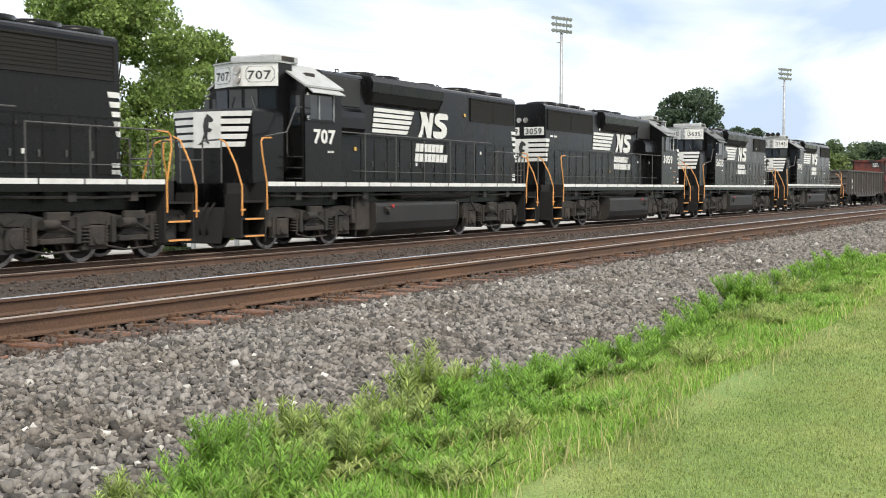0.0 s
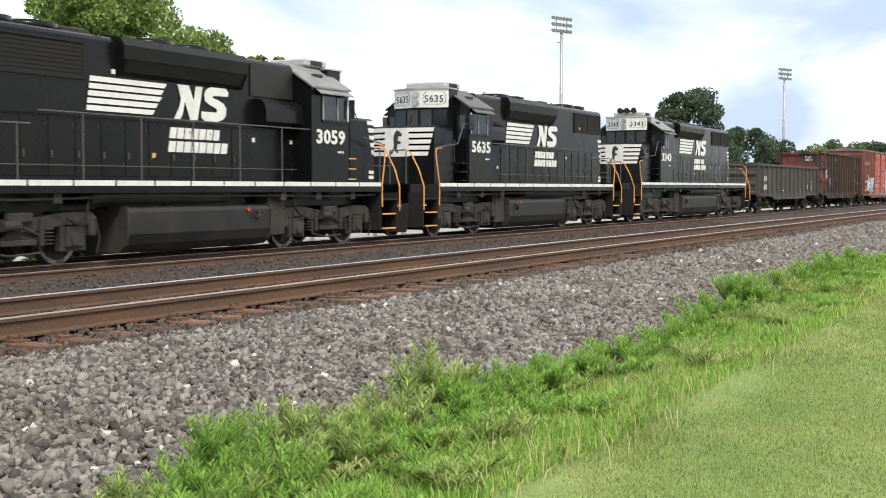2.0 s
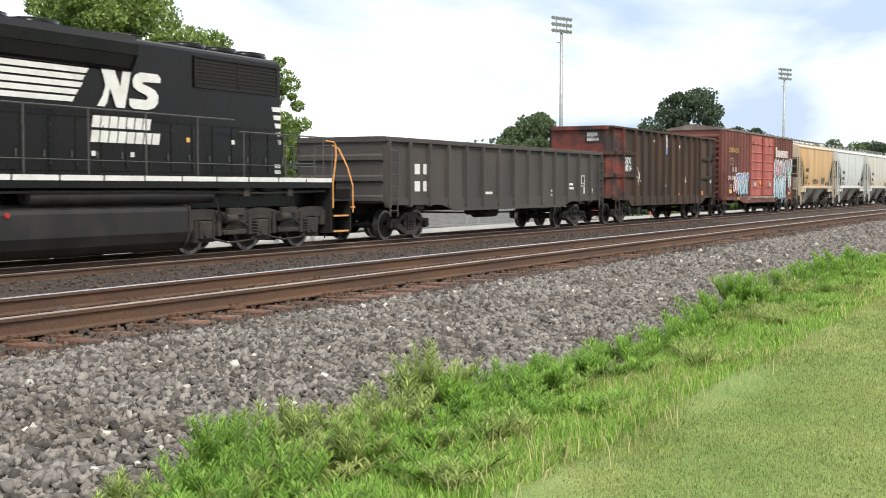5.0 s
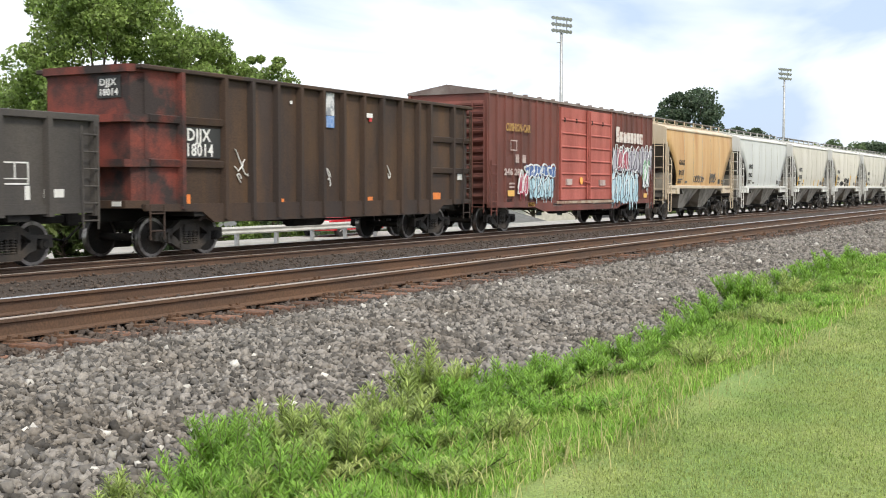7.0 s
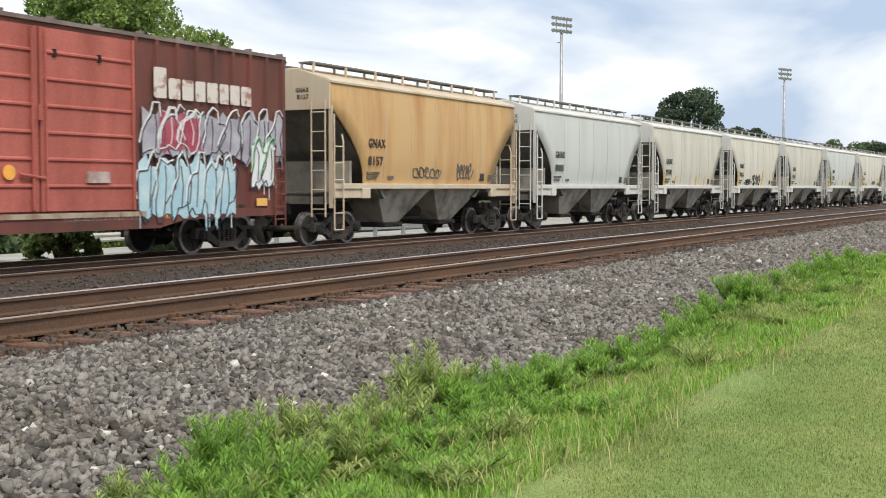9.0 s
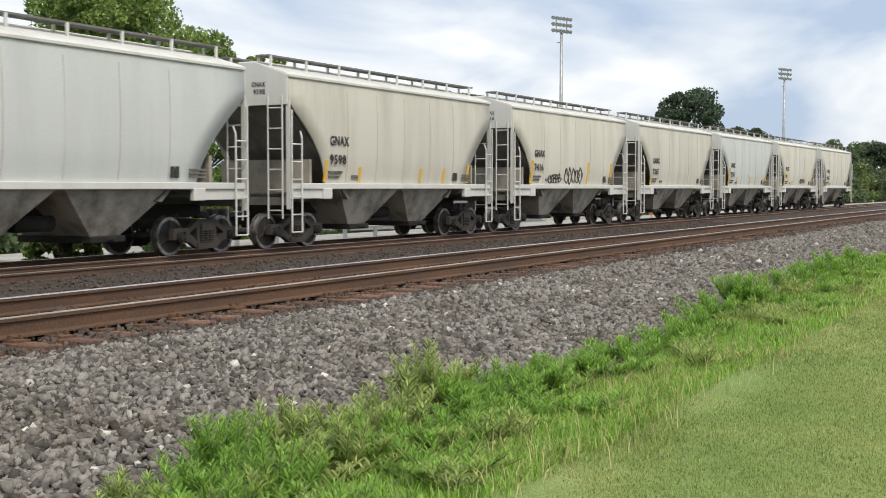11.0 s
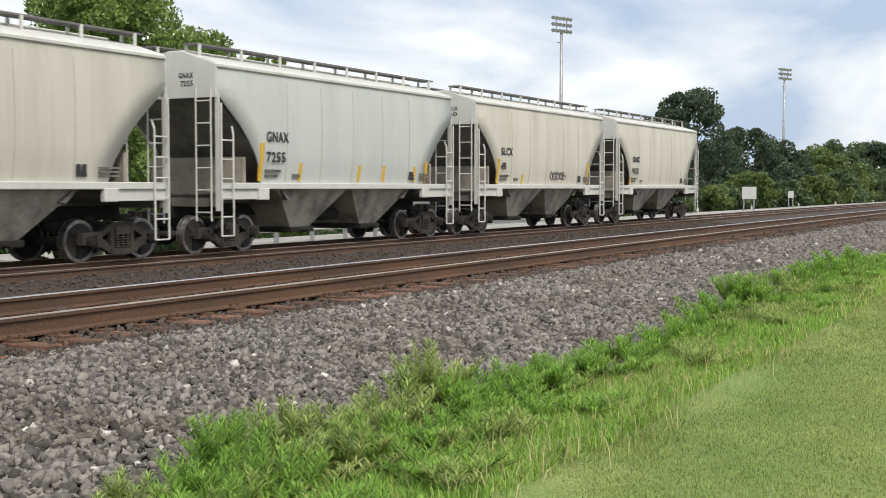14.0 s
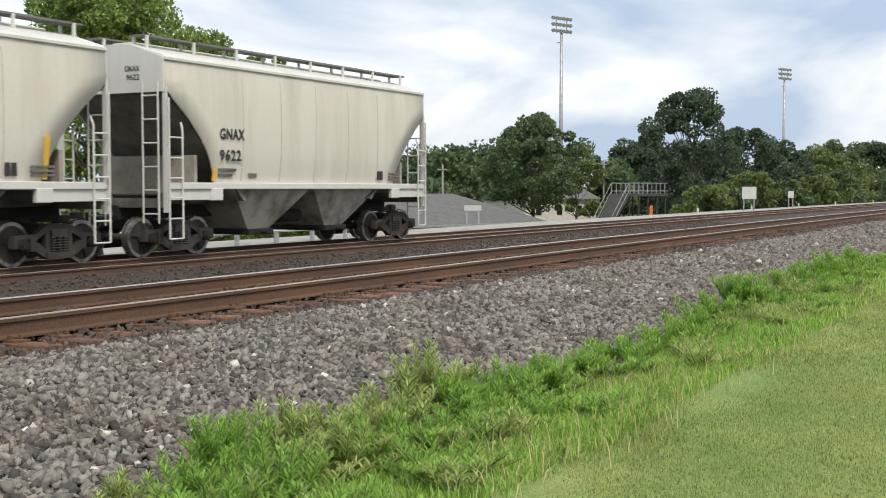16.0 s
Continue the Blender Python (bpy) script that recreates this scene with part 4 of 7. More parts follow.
def gondola(u, half, z0, z1, posts, side_mat, end_mat, label, deep=0.3):
    car = thing("gondola_car", label, "gondola car", "open gondola cars of the train")
    CARS.append((car, u))
    yy = 1.42
    for s in (-1, 1):
        b = Build()
        b.box(-half, half, s * yy - 0.02, s * yy + 0.02, z0, z1 - 0.05)
        part("side_panel", b, side_mat, car)
        b = Build()
        b.box(-half - 0.02, half + 0.02, s * (yy + 0.03) - 0.09, s * (yy + 0.03) + 0.09, z1 - 0.14, z1, 0.015)
        part("top_rail", b, side_mat, car)
        b = Build()
        pts = [(-half, z0 + 0.1), (half, z0 + 0.1), (half, z0 - 0.08), (half * 0.62, z0 - 0.10), (half * 0.5, z0 - deep), (-half * 0.5, z0 - deep), (-half * 0.62, z0 - 0.10), (-half, z0 - 0.08)]
        b.prism(pts, s * (yy + 0.06) - 0.03, s * (yy + 0.06) + 0.03, "y")
        part("side_sill", b, side_mat, car)
        for i in range(posts):
            x = -half + 0.1 + (2 * half - 0.2) * i / (posts - 1)
            b = Build()
            b.prism([(x - 0.085, s * yy), (x - 0.055, s * (yy + 0.15)), (x + 0.055, s * (yy + 0.15)), (x + 0.085, s * yy)], z0 - 0.14, z1 - 0.1, "z")
            part("side_post", b, side_mat, car)
        b = Build()
        x = s * half
        b.box(x - 0.03, x + 0.03, -yy, yy, z0, z1 - 0.02)
        for zz in (z0 + 0.1, z0 + (z1 - z0) * 0.36, z0 + (z1 - z0) * 0.68):
            b.prism([(x, zz - 0.13), (x + s * 0.1, zz - 0.06), (x + s * 0.1, zz + 0.06), (x, zz + 0.13)], -yy, yy, "y")
        b.box(min(x, x + s * 0.08), max(x, x + s * 0.08), -yy - 0.05, yy + 0.05, z1 - 0.14, z1 + 0.01)
        part("end_panel", b, end_mat, car, "ribbed end wall")
    b = Build()
    b.box(-half, half, -yy, yy, z0 - 0.04, z0 + 0.06)
    part("car_floor", b, GRIME_BLACK, car)
    return car, yy


def low_gondola(u):
    half, z0, z1 = 8.25, 1.10, 2.93
    car, yy = gondola(u, half, z0, z1, 15, GON_DARK, GON_DARK, "dark grey weathered open gondola with white data marks")
    freight_base(car, half, 6.3)
    y = -yy - 0.026
    for x, z, w, h in ((6.9, 1.32, 0.5, 0.16), (6.45, 1.28, 0.12, 0.26), (5.0, 1.60, 0.4, 0.08), (5.0, 1.45, 0.45, 0.08), (3.3, 1.36, 0.5, 0.08), (3.3, 1.22, 0.45, 0.07), (-2.0, 1.3, 0.5, 0.08), (-6.6, 1.9, 0.3, 0.3), (-6.1, 1.9, 0.3, 0.3), (-6.6, 1.4, 0.3, 0.3), (-6.1, 1.4, 0.3, 0.3)):
        b = Build()
        b.box(x, x + w, y - 0.006, y, z, z + h)
        part("data_mark", b, WHITE, car, "white stencilled data bar")
    b = Build()
    for a in ((5.9, 6.55, 1.56, 1.59), (5.9, 6.55, 1.95, 1.98), (5.9, 5.93, 1.56, 1.98), (6.52, 6.55, 1.56, 1.98), (6.21, 6.24, 1.66, 1.98), (5.9, 6.55, 1.66, 1.68)):
        b.box(a[0], a[1], y - 0.006, y, a[2], a[3])
    part("data_panel", b, WHITE, car, "white outlined inspection panel")
    ladder(car, 7.75, -yy - 0.17, 0.7, 2.7, 0.4, GON_DARK)
    ladder(car, -8.2, -yy - 0.17, 0.7, 2.7, 0.4, GON_DARK)
    ladder(car, half + 0.16, -1.35, 0.8, 2.8, 0.45, GON_DARK, along_x=False)
    return car


def high_gondola(u):
    """High steel sides between uneven posts, shelf-ribbed end bays, chamfered ends and a deep sill."""
    half, z0, z1, yy = 7.45, 1.10, 4.05, 1.40
    car = thing("gondola_car", "high-sided rusty brown gondola with a red end", "gondola car", "open gondola cars of the train")
    CARS.append((car, u))
    posts = [-6.2, -4.75, -3.75, -2.78, -1.82, -0.85, 0.1, 1.08, 2.05, 3.05, 4.05, 4.75, 6.2]
    edges = [-half + 0.2] + posts + [half - 0.2]
    for s in (-1, 1):
        for i, (a, c) in enumerate(zip(edges, edges[1:])):
            b = Build()
            k = 5
            grid = []
            for r in range(k + 1):
                z = z0 + (z1 - 0.06 - z0) * r / k
                grid.append(b.verts([(a + (c - a) * q / 4, s * (yy + 0.035 * math.sin(math.pi * q / 4) * math.sin(math.pi * r / k) * (1 if i % 2 else 0.5)), z) for q in range(5)]))
            back = [b.verts([(v.co.x, s * (yy - 0.04), v.co.z) for v in row]) for row in grid]
            for r in range(k):
                for q in range(4):
                    for g in (grid, back):
                        b.bm.faces.new((g[r][q], g[r][q + 1], g[r + 1][q + 1], g[r + 1][q])).smooth = True
            part("side_panel", b, GON_RED if i == 0 else GON_PANEL, car, "dented side sheet")
        for i, x in enumerate(posts):
            b = Build()
            b.prism([(x - 0.09, s * yy), (x - 0.055, s * (yy + 0.15)), (x + 0.055, s * (yy + 0.15)), (x + 0.09, s * yy)], z0 - 0.30 if 0 < i < 12 else z0 - 0.05, z1 - 0.08, "z")
            part("side_post", b, GON_RED if i == 0 else GON_BROWN, car)
        # shelf ribs across the end bays
        for a, c in ((edges[0], -6.2), (-6.2, -4.75), (4.75, 6.2), (6.2, edges[-1])):
            for z in (2.02, 2.95):
                b = Build()
                b.prism([(s * yy, z - 0.10), (s * (yy + 0.10), z - 0.07), (s * (yy + 0.13), z + 0.07), (s * yy, z + 0.10)], a + 0.06, c - 0.06, "x")
                part("side_rib", b, GON_RED if a < -6.5 else GON_BROWN, car)
        b = Build()
        b.box(-half, half, s * (yy + 0.03) - 0.10, s * (yy + 0.03) + 0.10, z1 - 0.10, z1, 0.02)
        part("top_rail", b, GON_BROWN, car, "bent rusty top rail")
        b = Build()
        b.prism([(-half + 0.1, z0 + 0.06), (half - 0.1, z0 + 0.06), (half - 0.1, z0 - 0.08), (half - 1.9, z0 - 0.12), (half - 2.3, z0 - 0.36), (-half + 2.3, z0 - 0.36), (-half + 1.9, z0 - 0.12), (-half + 0.1, z0 - 0.08)], s * (yy + 0.05) - 0.04, s * (yy + 0.05) + 0.04, "y")
        part("side_sill", b, GON_BROWN, car)
        # end wall with chamfered corners and three heavy ribs
        x = s * half
        plan = [(x - s * 0.25, -yy), (x, -yy + 0.22), (x, yy - 0.22), (x - s * 0.25, yy), (x - s * 0.30, yy - 0.04), (x - s * 0.05, yy - 0.26), (x - s * 0.05, -yy + 0.26), (x - s * 0.30, -yy + 0.04)]
        b = Build()
        b.prism(plan, z0, z1 - 0.02, "z")
        end = part("end_panel", b, GON_RED, car, "red ribbed end wall")
        for z in (1.16, 2.02, 2.95, 3.98):
            out = 0.20 if z < 3.5 else 0.10
            b = Build()
            b.prism([(x - s * 0.25, -yy - 0.06), (x + s * out, -yy + 0.20), (x + s * out, yy - 0.20), (x - s * 0.25, yy + 0.06), (x - s * 0.28, yy - 0.02), (x - s * 0.03, yy - 0.24), (x - s * 0.03, -yy + 0.24), (x - s * 0.28, -yy + 0.02)], z - 0.08, z + 0.08, "z")
            part("end_rib", b, GON_RED if z > 1.5 else GON_BROWN, end)
    b = Build()
    b.box(-half + 0.1, half - 0.1, -yy, yy, z0 - 0.04, z0 + 0.06)
    part("car_floor", b, GRIME_BLACK, car)
    freight_base(car, half - 0.1, 5.55)
    b = Build()
    b.box(-6.05, -4.88, -yy - 0.055, -yy - 0.035, 2.16, 2.82)
    part("number_panel", b, LETTER, car, "black panel behind the lettering")
    lettering("reporting_mark", "DJJX", 0.38, WHITE, car, -6.0, -yy - 0.06, 2.53, width=0.78, bold=0.006)
    lettering("reporting_mark", "18014", 0.38, WHITE, car, -6.0, -yy - 0.06, 2.20, width=0.86, bold=0.006)
    b = Build()
    b.box(-half - 0.02, -half - 0.004, -0.95, -0.30, 3.38, 3.84)
    part("number_panel", b, LETTER, car, "black panel behind the lettering")
    lettering("reporting_mark", "DJJX", 0.2, WHITE, car, -half - 0.024, -0.38, 3.64, width=0.46, rz=-90, bold=0.004)
    lettering("reporting_mark", "18014", 0.2, WHITE, car, -half - 0.024, -0.38, 3.43, width=0.50, rz=-90, bold=0.004)
    blue = mat("blue_poster", (0.12, 0.25, 0.55), 0.6, second=(0.6, 0.65, 0.7), amount=0.5, scale=9)
    grey_print = mat("grey_printed_poster", (0.62, 0.63, 0.64), 0.6, second=(0.22, 0.24, 0.28), amount=0.9, scale=5, low=0.45, high=0.52)
    for x, z, w, h, m in ((-0.70, 3.36, 0.42, 0.58, grey_print), (-0.70, 3.05, 0.42, 0.30, blue), (1.30, 3.40, 0.30, 0.12, WHITE), (1.42, 3.30, 0.14, 0.10, REDLAMP), (4.95, 1.16, 0.50, 0.20, ORANGE_TAPE), (6.55, 1.75, 0.30, 0.22, WHITE), (-6.05, 1.16, 0.14, 0.20, ORANGE_TAPE), (1.35, 1.14, 0.24, 0.12, ORANGE_TAPE), (-2.6, 1.14, 0.12, 0.10, ORANGE_TAPE), (-2.2, 3.55, 0.08, 0.08, WHITE)):
        b = Build()
        b.box(x, x + w, -yy - 0.052, -yy - 0.040, z, z + h)
        part("sticker", b, m, car, "worn sticker")
    rng = random.Random(5)
    for cx, cz, k in ((-4.25, 2.15, 0.30), (-4.0, 1.95, 0.26), (-4.2, 1.72, 0.14), (-0.55, 1.85, 0.20), (-0.5, 1.65, 0.14), (2.45, 1.95, 0.20)):
        b = Build()
        a0 = rng.uniform(0, 6)
        pts = [(cx + 0.5 * k * math.cos(a0 + q * 1.1) * rng.uniform(0.6, 1.1), -yy - 0.042, cz + k * math.sin(a0 + q * 0.8) * rng.uniform(0.6, 1.0)) for q in range(6)]
        b.tube(pts, 0.015, 5)
        part("graffiti", b, WHITE, car, "white scrawled graffiti")
    ladder(car, 6.72, -yy - 0.17, 0.55, 3.9, 0.42, GON_BROWN, rungs=9)
    ladder(car, half + 0.24, -1.35, 0.9, 3.9, 0.45, GON_BROWN, along_x=False, rungs=9)
    ladder(car, -half + 0.15, -yy - 0.17, 0.42, 1.15, 0.42, GON_BROWN, rungs=2)
    b = Build()
    b.box(-half - 0.215, -half - 0.205, -1.1, -0.85, 1.12, 1.22)
    part("reflector", b, WHITE, car)
    return car


GRAF = [mat("graffiti_blue", (0.36, 0.56, 0.66), 0.5, second=(0.58, 0.70, 0.74), amount=0.9, scale=2.5, grain=0.05, bump=0),
        mat("graffiti_white", (0.75, 0.77, 0.78), 0.5, second=(0.5, 0.55, 0.6), amount=0.6, scale=3, grain=0.05, bump=0),
        mat("graffiti_dark", (0.05, 0.05, 0.07), 0.5, grain=0.05, bump=0),
        mat("graffiti_red", (0.35, 0.03, 0.07), 0.5, second=(0.5, 0.2, 0.25), amount=0.6, scale=3, grain=0.05, bump=0),
        mat("graffiti_grey", (0.32, 0.30, 0.36), 0.5, second=(0.5, 0.5, 0.55), amount=0.8, scale=2, grain=0.05, bump=0),
        mat("graffiti_deep_blue", (0.06, 0.12, 0.32), 0.5, second=(0.1, 0.2, 0.4), amount=0.8, scale=2, grain=0.05, bump=0)]


def painted_piece(car, x0, x1, z0, z1, n, fill, line, shine, y, seed, label, drips=0):
    """A sprayed piece: a ragged filled field with wobbly letter strokes, bright edges and drips on it."""
    rng = random.Random(seed)
    h = z1 - z0
    top, low = [], []
    k = n * 5
    for i in range(k + 1):
        x = x0 + (x1 - x0) * i / k
        top.append((x + rng.uniform(-0.03, 0.03), z1 - h * (0.06 + 0.14 * abs(math.sin(i * 0.62 + seed))) + rng.uniform(-0.04, 0.04) * h))
        low.append((x + rng.uniform(-0.03, 0.03), z0 + h * (0.04 + 0.10 * abs(math.sin(i * 0.9 + 2 * seed))) + rng.uniform(-0.03, 0.03) * h))
    b = Build()
    b.prism(low + top[::-1], y - 0.004, y, "y")
    part("graffiti_field", b, fill, car, label)
    for i in range(n):
        cx, w = x0 + (x1 - x0) * (i + 0.5) / n, (x1 - x0) / n * 0.52
        pts = []
        m = 14
        for q in range(m + 1):
            a = 2 * math.pi * q / m
            r = 1 + 0.28 * math.sin(3 * a + seed + 1.7 * i) + 0.14 * math.sin(5 * a + 2.1 * i)
            pts.append((cx + w * r * math.cos(a) + 0.10 * h * math.sin(a), y - 0.006, (z0 + z1) / 2 + h * 0.44 * min(1.12, r) * math.sin(a)))
        pts[-1] = pts[0]
        b = Build()
        b.tube(pts, 0.016, 4)
        x_in = cx + rng.uniform(-0.06, 0.06)
        b.tube([(x_in, y - 0.006, z0 + h * 0.22), (x_in + 0.05, y - 0.006, z0 + h * rng.uniform(0.45, 0.7)), (x_in + rng.uniform(-0.2, 0.2) * w, y - 0.006, z0 + h * 0.8)], 0.014, 4)
        tagged(part("graffiti_outline", b, line, car, "dark sprayed letter stroke"), kind="stuff")
        b = Build()
        b.tube([(p[0] - 0.035, y - 0.009, p[2] + 0.03) for p in pts[2:9]], 0.018, 4)
        tagged(part("graffiti_shine", b, shine, car, "bright sprayed edge"), kind="stuff")
    for _ in range(drips):
        x = rng.uniform(x0, x1)
        b = Build()
        b.rod((x, y - 0.003, z0 + h * 0.2), (x + rng.uniform(-0.01, 0.01), y - 0.003, z0 - rng.uniform(0.02, 0.22)), 0.012, 4)
        part("paint_drip", b, fill, car)


def boxcar(u):
    half, z0, z1 = 8.15, 0.98, 4.60
    car = thing("boxcar", "brown-red boxcar with red double doors and blue graffiti", "boxcar", "boxcar of the train")
    CARS.append((car, u))
    yy = 1.45
    d0, d1, d2 = -2.28, 0.42, 2.95
    b = Build()
    b.box(-half, half, -yy, yy, z0, z1)
    part("body", b, BOX_BROWN, car, "brown-red steel body")
    b = Build()
    b.prism([(-yy - 0.06, z1 - 0.02), (-yy - 0.06, z1 + 0.06), (0, z1 + 0.30), (yy + 0.06, z1 + 0.06), (yy + 0.06, z1 - 0.02)], -half - 0.05, half + 0.05, "x")
    part("roof", b, mat("boxcar_roof", (0.16, 0.12, 0.11), 0.8, second=(0.3, 0.27, 0.25), amount=0.8, scale=1.5), car, "weathered ridged roof")
    x = -half + 0.6
    while x < half:
        b = Build()
        b.prism([(x - 0.05, z1 + 0.05), (x + 0.05, z1 + 0.05), (x + 0.03, z1 + 0.12), (x - 0.03, z1 + 0.12)], -yy - 0.05, -yy + 0.1, "y")
        part("roof_rib", b, MATS["boxcar_roof"], car)
        x += 1.2
    for s in (-1, 1):
        for seg0, seg1, k in ((-half, d0 - 0.05, 9), (d2 + 0.05, half, 8)):
            for i in range(k + 1):
                x = seg0 + 0.06 + (seg1 - seg0 - 0.12) * i / k
                b = Build()
                b.prism([(x - 0.06, s * yy), (x - 0.035, s * (yy + 0.06)), (x + 0.035, s * (yy + 0.06)), (x + 0.06, s * yy)], z0, z1 - 0.02, "z")
                part("side_post", b, BOX_BROWN, car)
        b = Build()
        b.prism([(-half, z0 + 0.05), (half, z0 + 0.05), (half, z0 - 0.12), (half * 0.55, z0 - 0.16), (half * 0.45, z0 - 0.32), (-half * 0.45, z0 - 0.32), (-half * 0.55, z0 - 0.16), (-half, z0 - 0.12)], s * (yy + 0.03) - 0.04, s * (yy + 0.03) + 0.04, "y")
        part("side_sill", b, BOX_BROWN, car)
        # horizontally ribbed ends
        b = Build()
        xe = s * half
        for i in range(11):
            z = z0 + 0.25 + i * 0.3
            b = Build()
            b.prism([(xe, z - 0.12), (xe + s * 0.07, z - 0.03), (xe + s * 0.07, z + 0.03), (xe, z + 0.12)], -yy + 0.1, yy - 0.1, "y")
            part("end_rib", b, BOX_BROWN, car)
        for y0 in (-yy - 0.03, yy - 0.08):
            b = Build()
            b.box(xe - 0.05, xe + 0.05, y0, y0 + 0.11, z0, z1)
            part("corner_post", b, BOX_BROWN, car)
        for a, c in ((d0, d1 - 0.03), (d1 + 0.03, d2)):
            b = Build()
            b.box(a, c, s * (yy + 0.035) - 0.03, s * (yy + 0.035) + 0.03, z0 + 0.08, z1 - 0.12)
            d = part("door", b, BOX_DOOR, car, "red ribbed plug door")
            for i in range(6):
                z = z0 + 0.55 + i * 0.5
                b = Build()
                b.prism([(s * (yy + 0.06), z - 0.05), (s * (yy + 0.10), z - 0.015), (s * (yy + 0.10), z + 0.015), (s * (yy + 0.06), z + 0.05)], a + 0.08, c - 0.08, "x")
                part("door_rib", b, BOX_DOOR, d)
            for xx in (a + 0.04, c - 0.04):
                b = Build()
                b.box(xx - 0.04, xx + 0.04, s * (yy + 0.08) - 0.03, s * (yy + 0.08) + 0.03, z0 + 0.08, z1 - 0.12)
                part("door_stile", b, BOX_DOOR, d)
            if s < 0:
                for xx in (a + 0.35, a + 1.5):
                    b = Build()
                    b.box(xx, xx + 0.08, -yy - 0.1, -yy - 0.06, z1 - 0.65, z1 - 0.5)
                    part("door_bracket", b, GRIME_BLACK, d)
        b = Build()
        b.rod((d1 + 0.16, s * (yy + 0.12), z0 + 0.1), (d1 + 0.16, s * (yy + 0.12), z1 - 0.15), 0.03, 6)
        b.rod((d1 - 0.16, s * (yy + 0.12), z0 + 0.1), (d1 - 0.16, s * (yy + 0.12), z1 - 0.15), 0.03, 6)
        b.rod((d1 - 0.5, s * (yy + 0.13), 1.75), (d1 + 0.1, s * (yy + 0.13), 1.68), 0.03, 6)
        b.box(d1 - 0.05, d1 + 0.05, s * (yy + 0.13) - 0.03, s * (yy + 0.13) + 0.03, 2.75, 3.05)
        part("door_lock_bar", b, BOX_DOOR, car)
        b = Build()
        b.box(d0 - 0.3, d2 + 0.3, s * (yy + 0.05) - 0.05, s * (yy + 0.05) + 0.05, z0 - 0.06, z0 + 0.04)
        part("door_track", b, mat("worn_door_track", (0.4, 0.33, 0.25), 0.7, second=(0.2, 0.08, 0.05), amount=0.9, scale=3), car, "worn pale door track")
    freight_base(car, half, 6.4)
    ladder(car, -half + 0.08, -yy - 0.12, 0.6, 2.4, 0.4, BOX_BROWN)
    ladder(car, -half - 0.14, -yy + 0.05, 0.7, 4.3, 0.42, BOX_BROWN, along_x=False, rungs=10)
    ladder(car, half - 0.5, -yy - 0.12, 0.6, 2.4, 0.4, BOX_BROWN)
    y = -yy - 0.064
    gold = mat("faded_gold", (0.45, 0.28, 0.08), 0.6, second=(0.25, 0.1, 0.05), amount=0.8, scale=4)
    pale = mat("faded_white", (0.5, 0.42, 0.4), 0.6, second=(0.25, 0.12, 0.1), amount=0.7, scale=4)
    lettering("side_lettering", "CUSHION-CAR", 0.36, gold, car, -6.85, y, 3.42, width=1.95)
    lettering("car_number", "246 288", 0.30, pale, car, -6.98, y, 1.94, width=1.45)
    for x, z, w, h, m in ((-6.1, 2.36, 0.26, 0.28, pale), (-5.55, 2.36, 0.26, 0.28, pale), (-6.5, 3.08, 0.5, 0.04, pale), (-6.5, 2.76, 0.5, 0.04, pale), (-6.5, 2.8, 0.04, 0.28, pale), (-6.04, 2.8, 0.04, 0.28, pale), (-6.7, 1.22, 0.5, 0.2, AMBER), (-6.6, 1.62, 0.45, 0.06, pale), (-6.6, 1.5, 0.4, 0.06, pale), (-5.1, 0.86, 0.6, 0.14, AMBER), (-2.9, 0.84, 0.8, 0.12, pale), (1.0, 0.86, 2.2, 0.07, pale), (7.0, 1.08, 0.4, 0.18, AMBER), (3.6, 0.86, 0.5, 0.14, AMBER), (-1.75, 1.62, 0.5, 0.22, pale), (1.6, 1.60, 0.6, 0.22, pale)):
        b = Build()
        b.box(x, x + w, y - 0.006 - (0.06 if d0 < x < d2 and z > 1.3 else 0), y, z, z + h)
        part("data_mark", b, m, car, "faded stencilled data bar")
    b = Build()
    b.rod((-0.3, -yy - 0.12, 1.78), (-0.3, -yy - 0.10, 1.78), 0.14, 14)
    part("placard", b, mat("bright_orange_placard", (0.9, 0.42, 0.08), 0.5), car, "bright orange placard on the door")
    # the name in block bars, climbing down in size
    widths = (0.42, 0.40, 0.40, 0.36, 0.40, 0.34, 0.37, 0.40)
    x = 3.55
    for i, w in enumerate(widths):
        b = Build()
        h = 0.64 if i == 0 else 0.44
        z_low = 3.38
        b.prism([(x + 0.03, z_low), (x + w * 0.88, z_low), (x + w * 0.92, z_low + 0.04), (x + w * 0.92, z_low + h - 0.04), (x + w * 0.88, z_low + h), (x + 0.03, z_low + h), (x, z_low + h - 0.04), (x, z_low + 0.04)], y - 0.006, y, "y")
        part("name_bar", b, NAME_PAINT, car, "worn white block bar")
        x += w + 0.03
    # painted pieces: a blue one ahead of the doors, a large one behind them
    painted_piece(car, 3.2, 6.4, 2.05, 3.28, 5, GRAF[4], GRAF[2], GRAF[1], y - 0.002, 3, "grey and purple sprayed piece", 3)
    painted_piece(car, 3.7, 5.0, 2.2, 3.2, 2, GRAF[3], GRAF[1], GRAF[1], y - 0.012, 9, "dark red sprayed piece")
    painted_piece(car, 3.03, 6.2, 0.74, 2.28, 6, GRAF[0], GRAF[2], GRAF[1], y - 0.022, 5, "light blue sprayed piece", 8)
    painted_piece(car, 6.45, 8.0, 1.95, 3.35, 3, GRAF[4], GRAF[2], GRAF[1], y - 0.004, 7, "pale grey sprayed piece", 3)
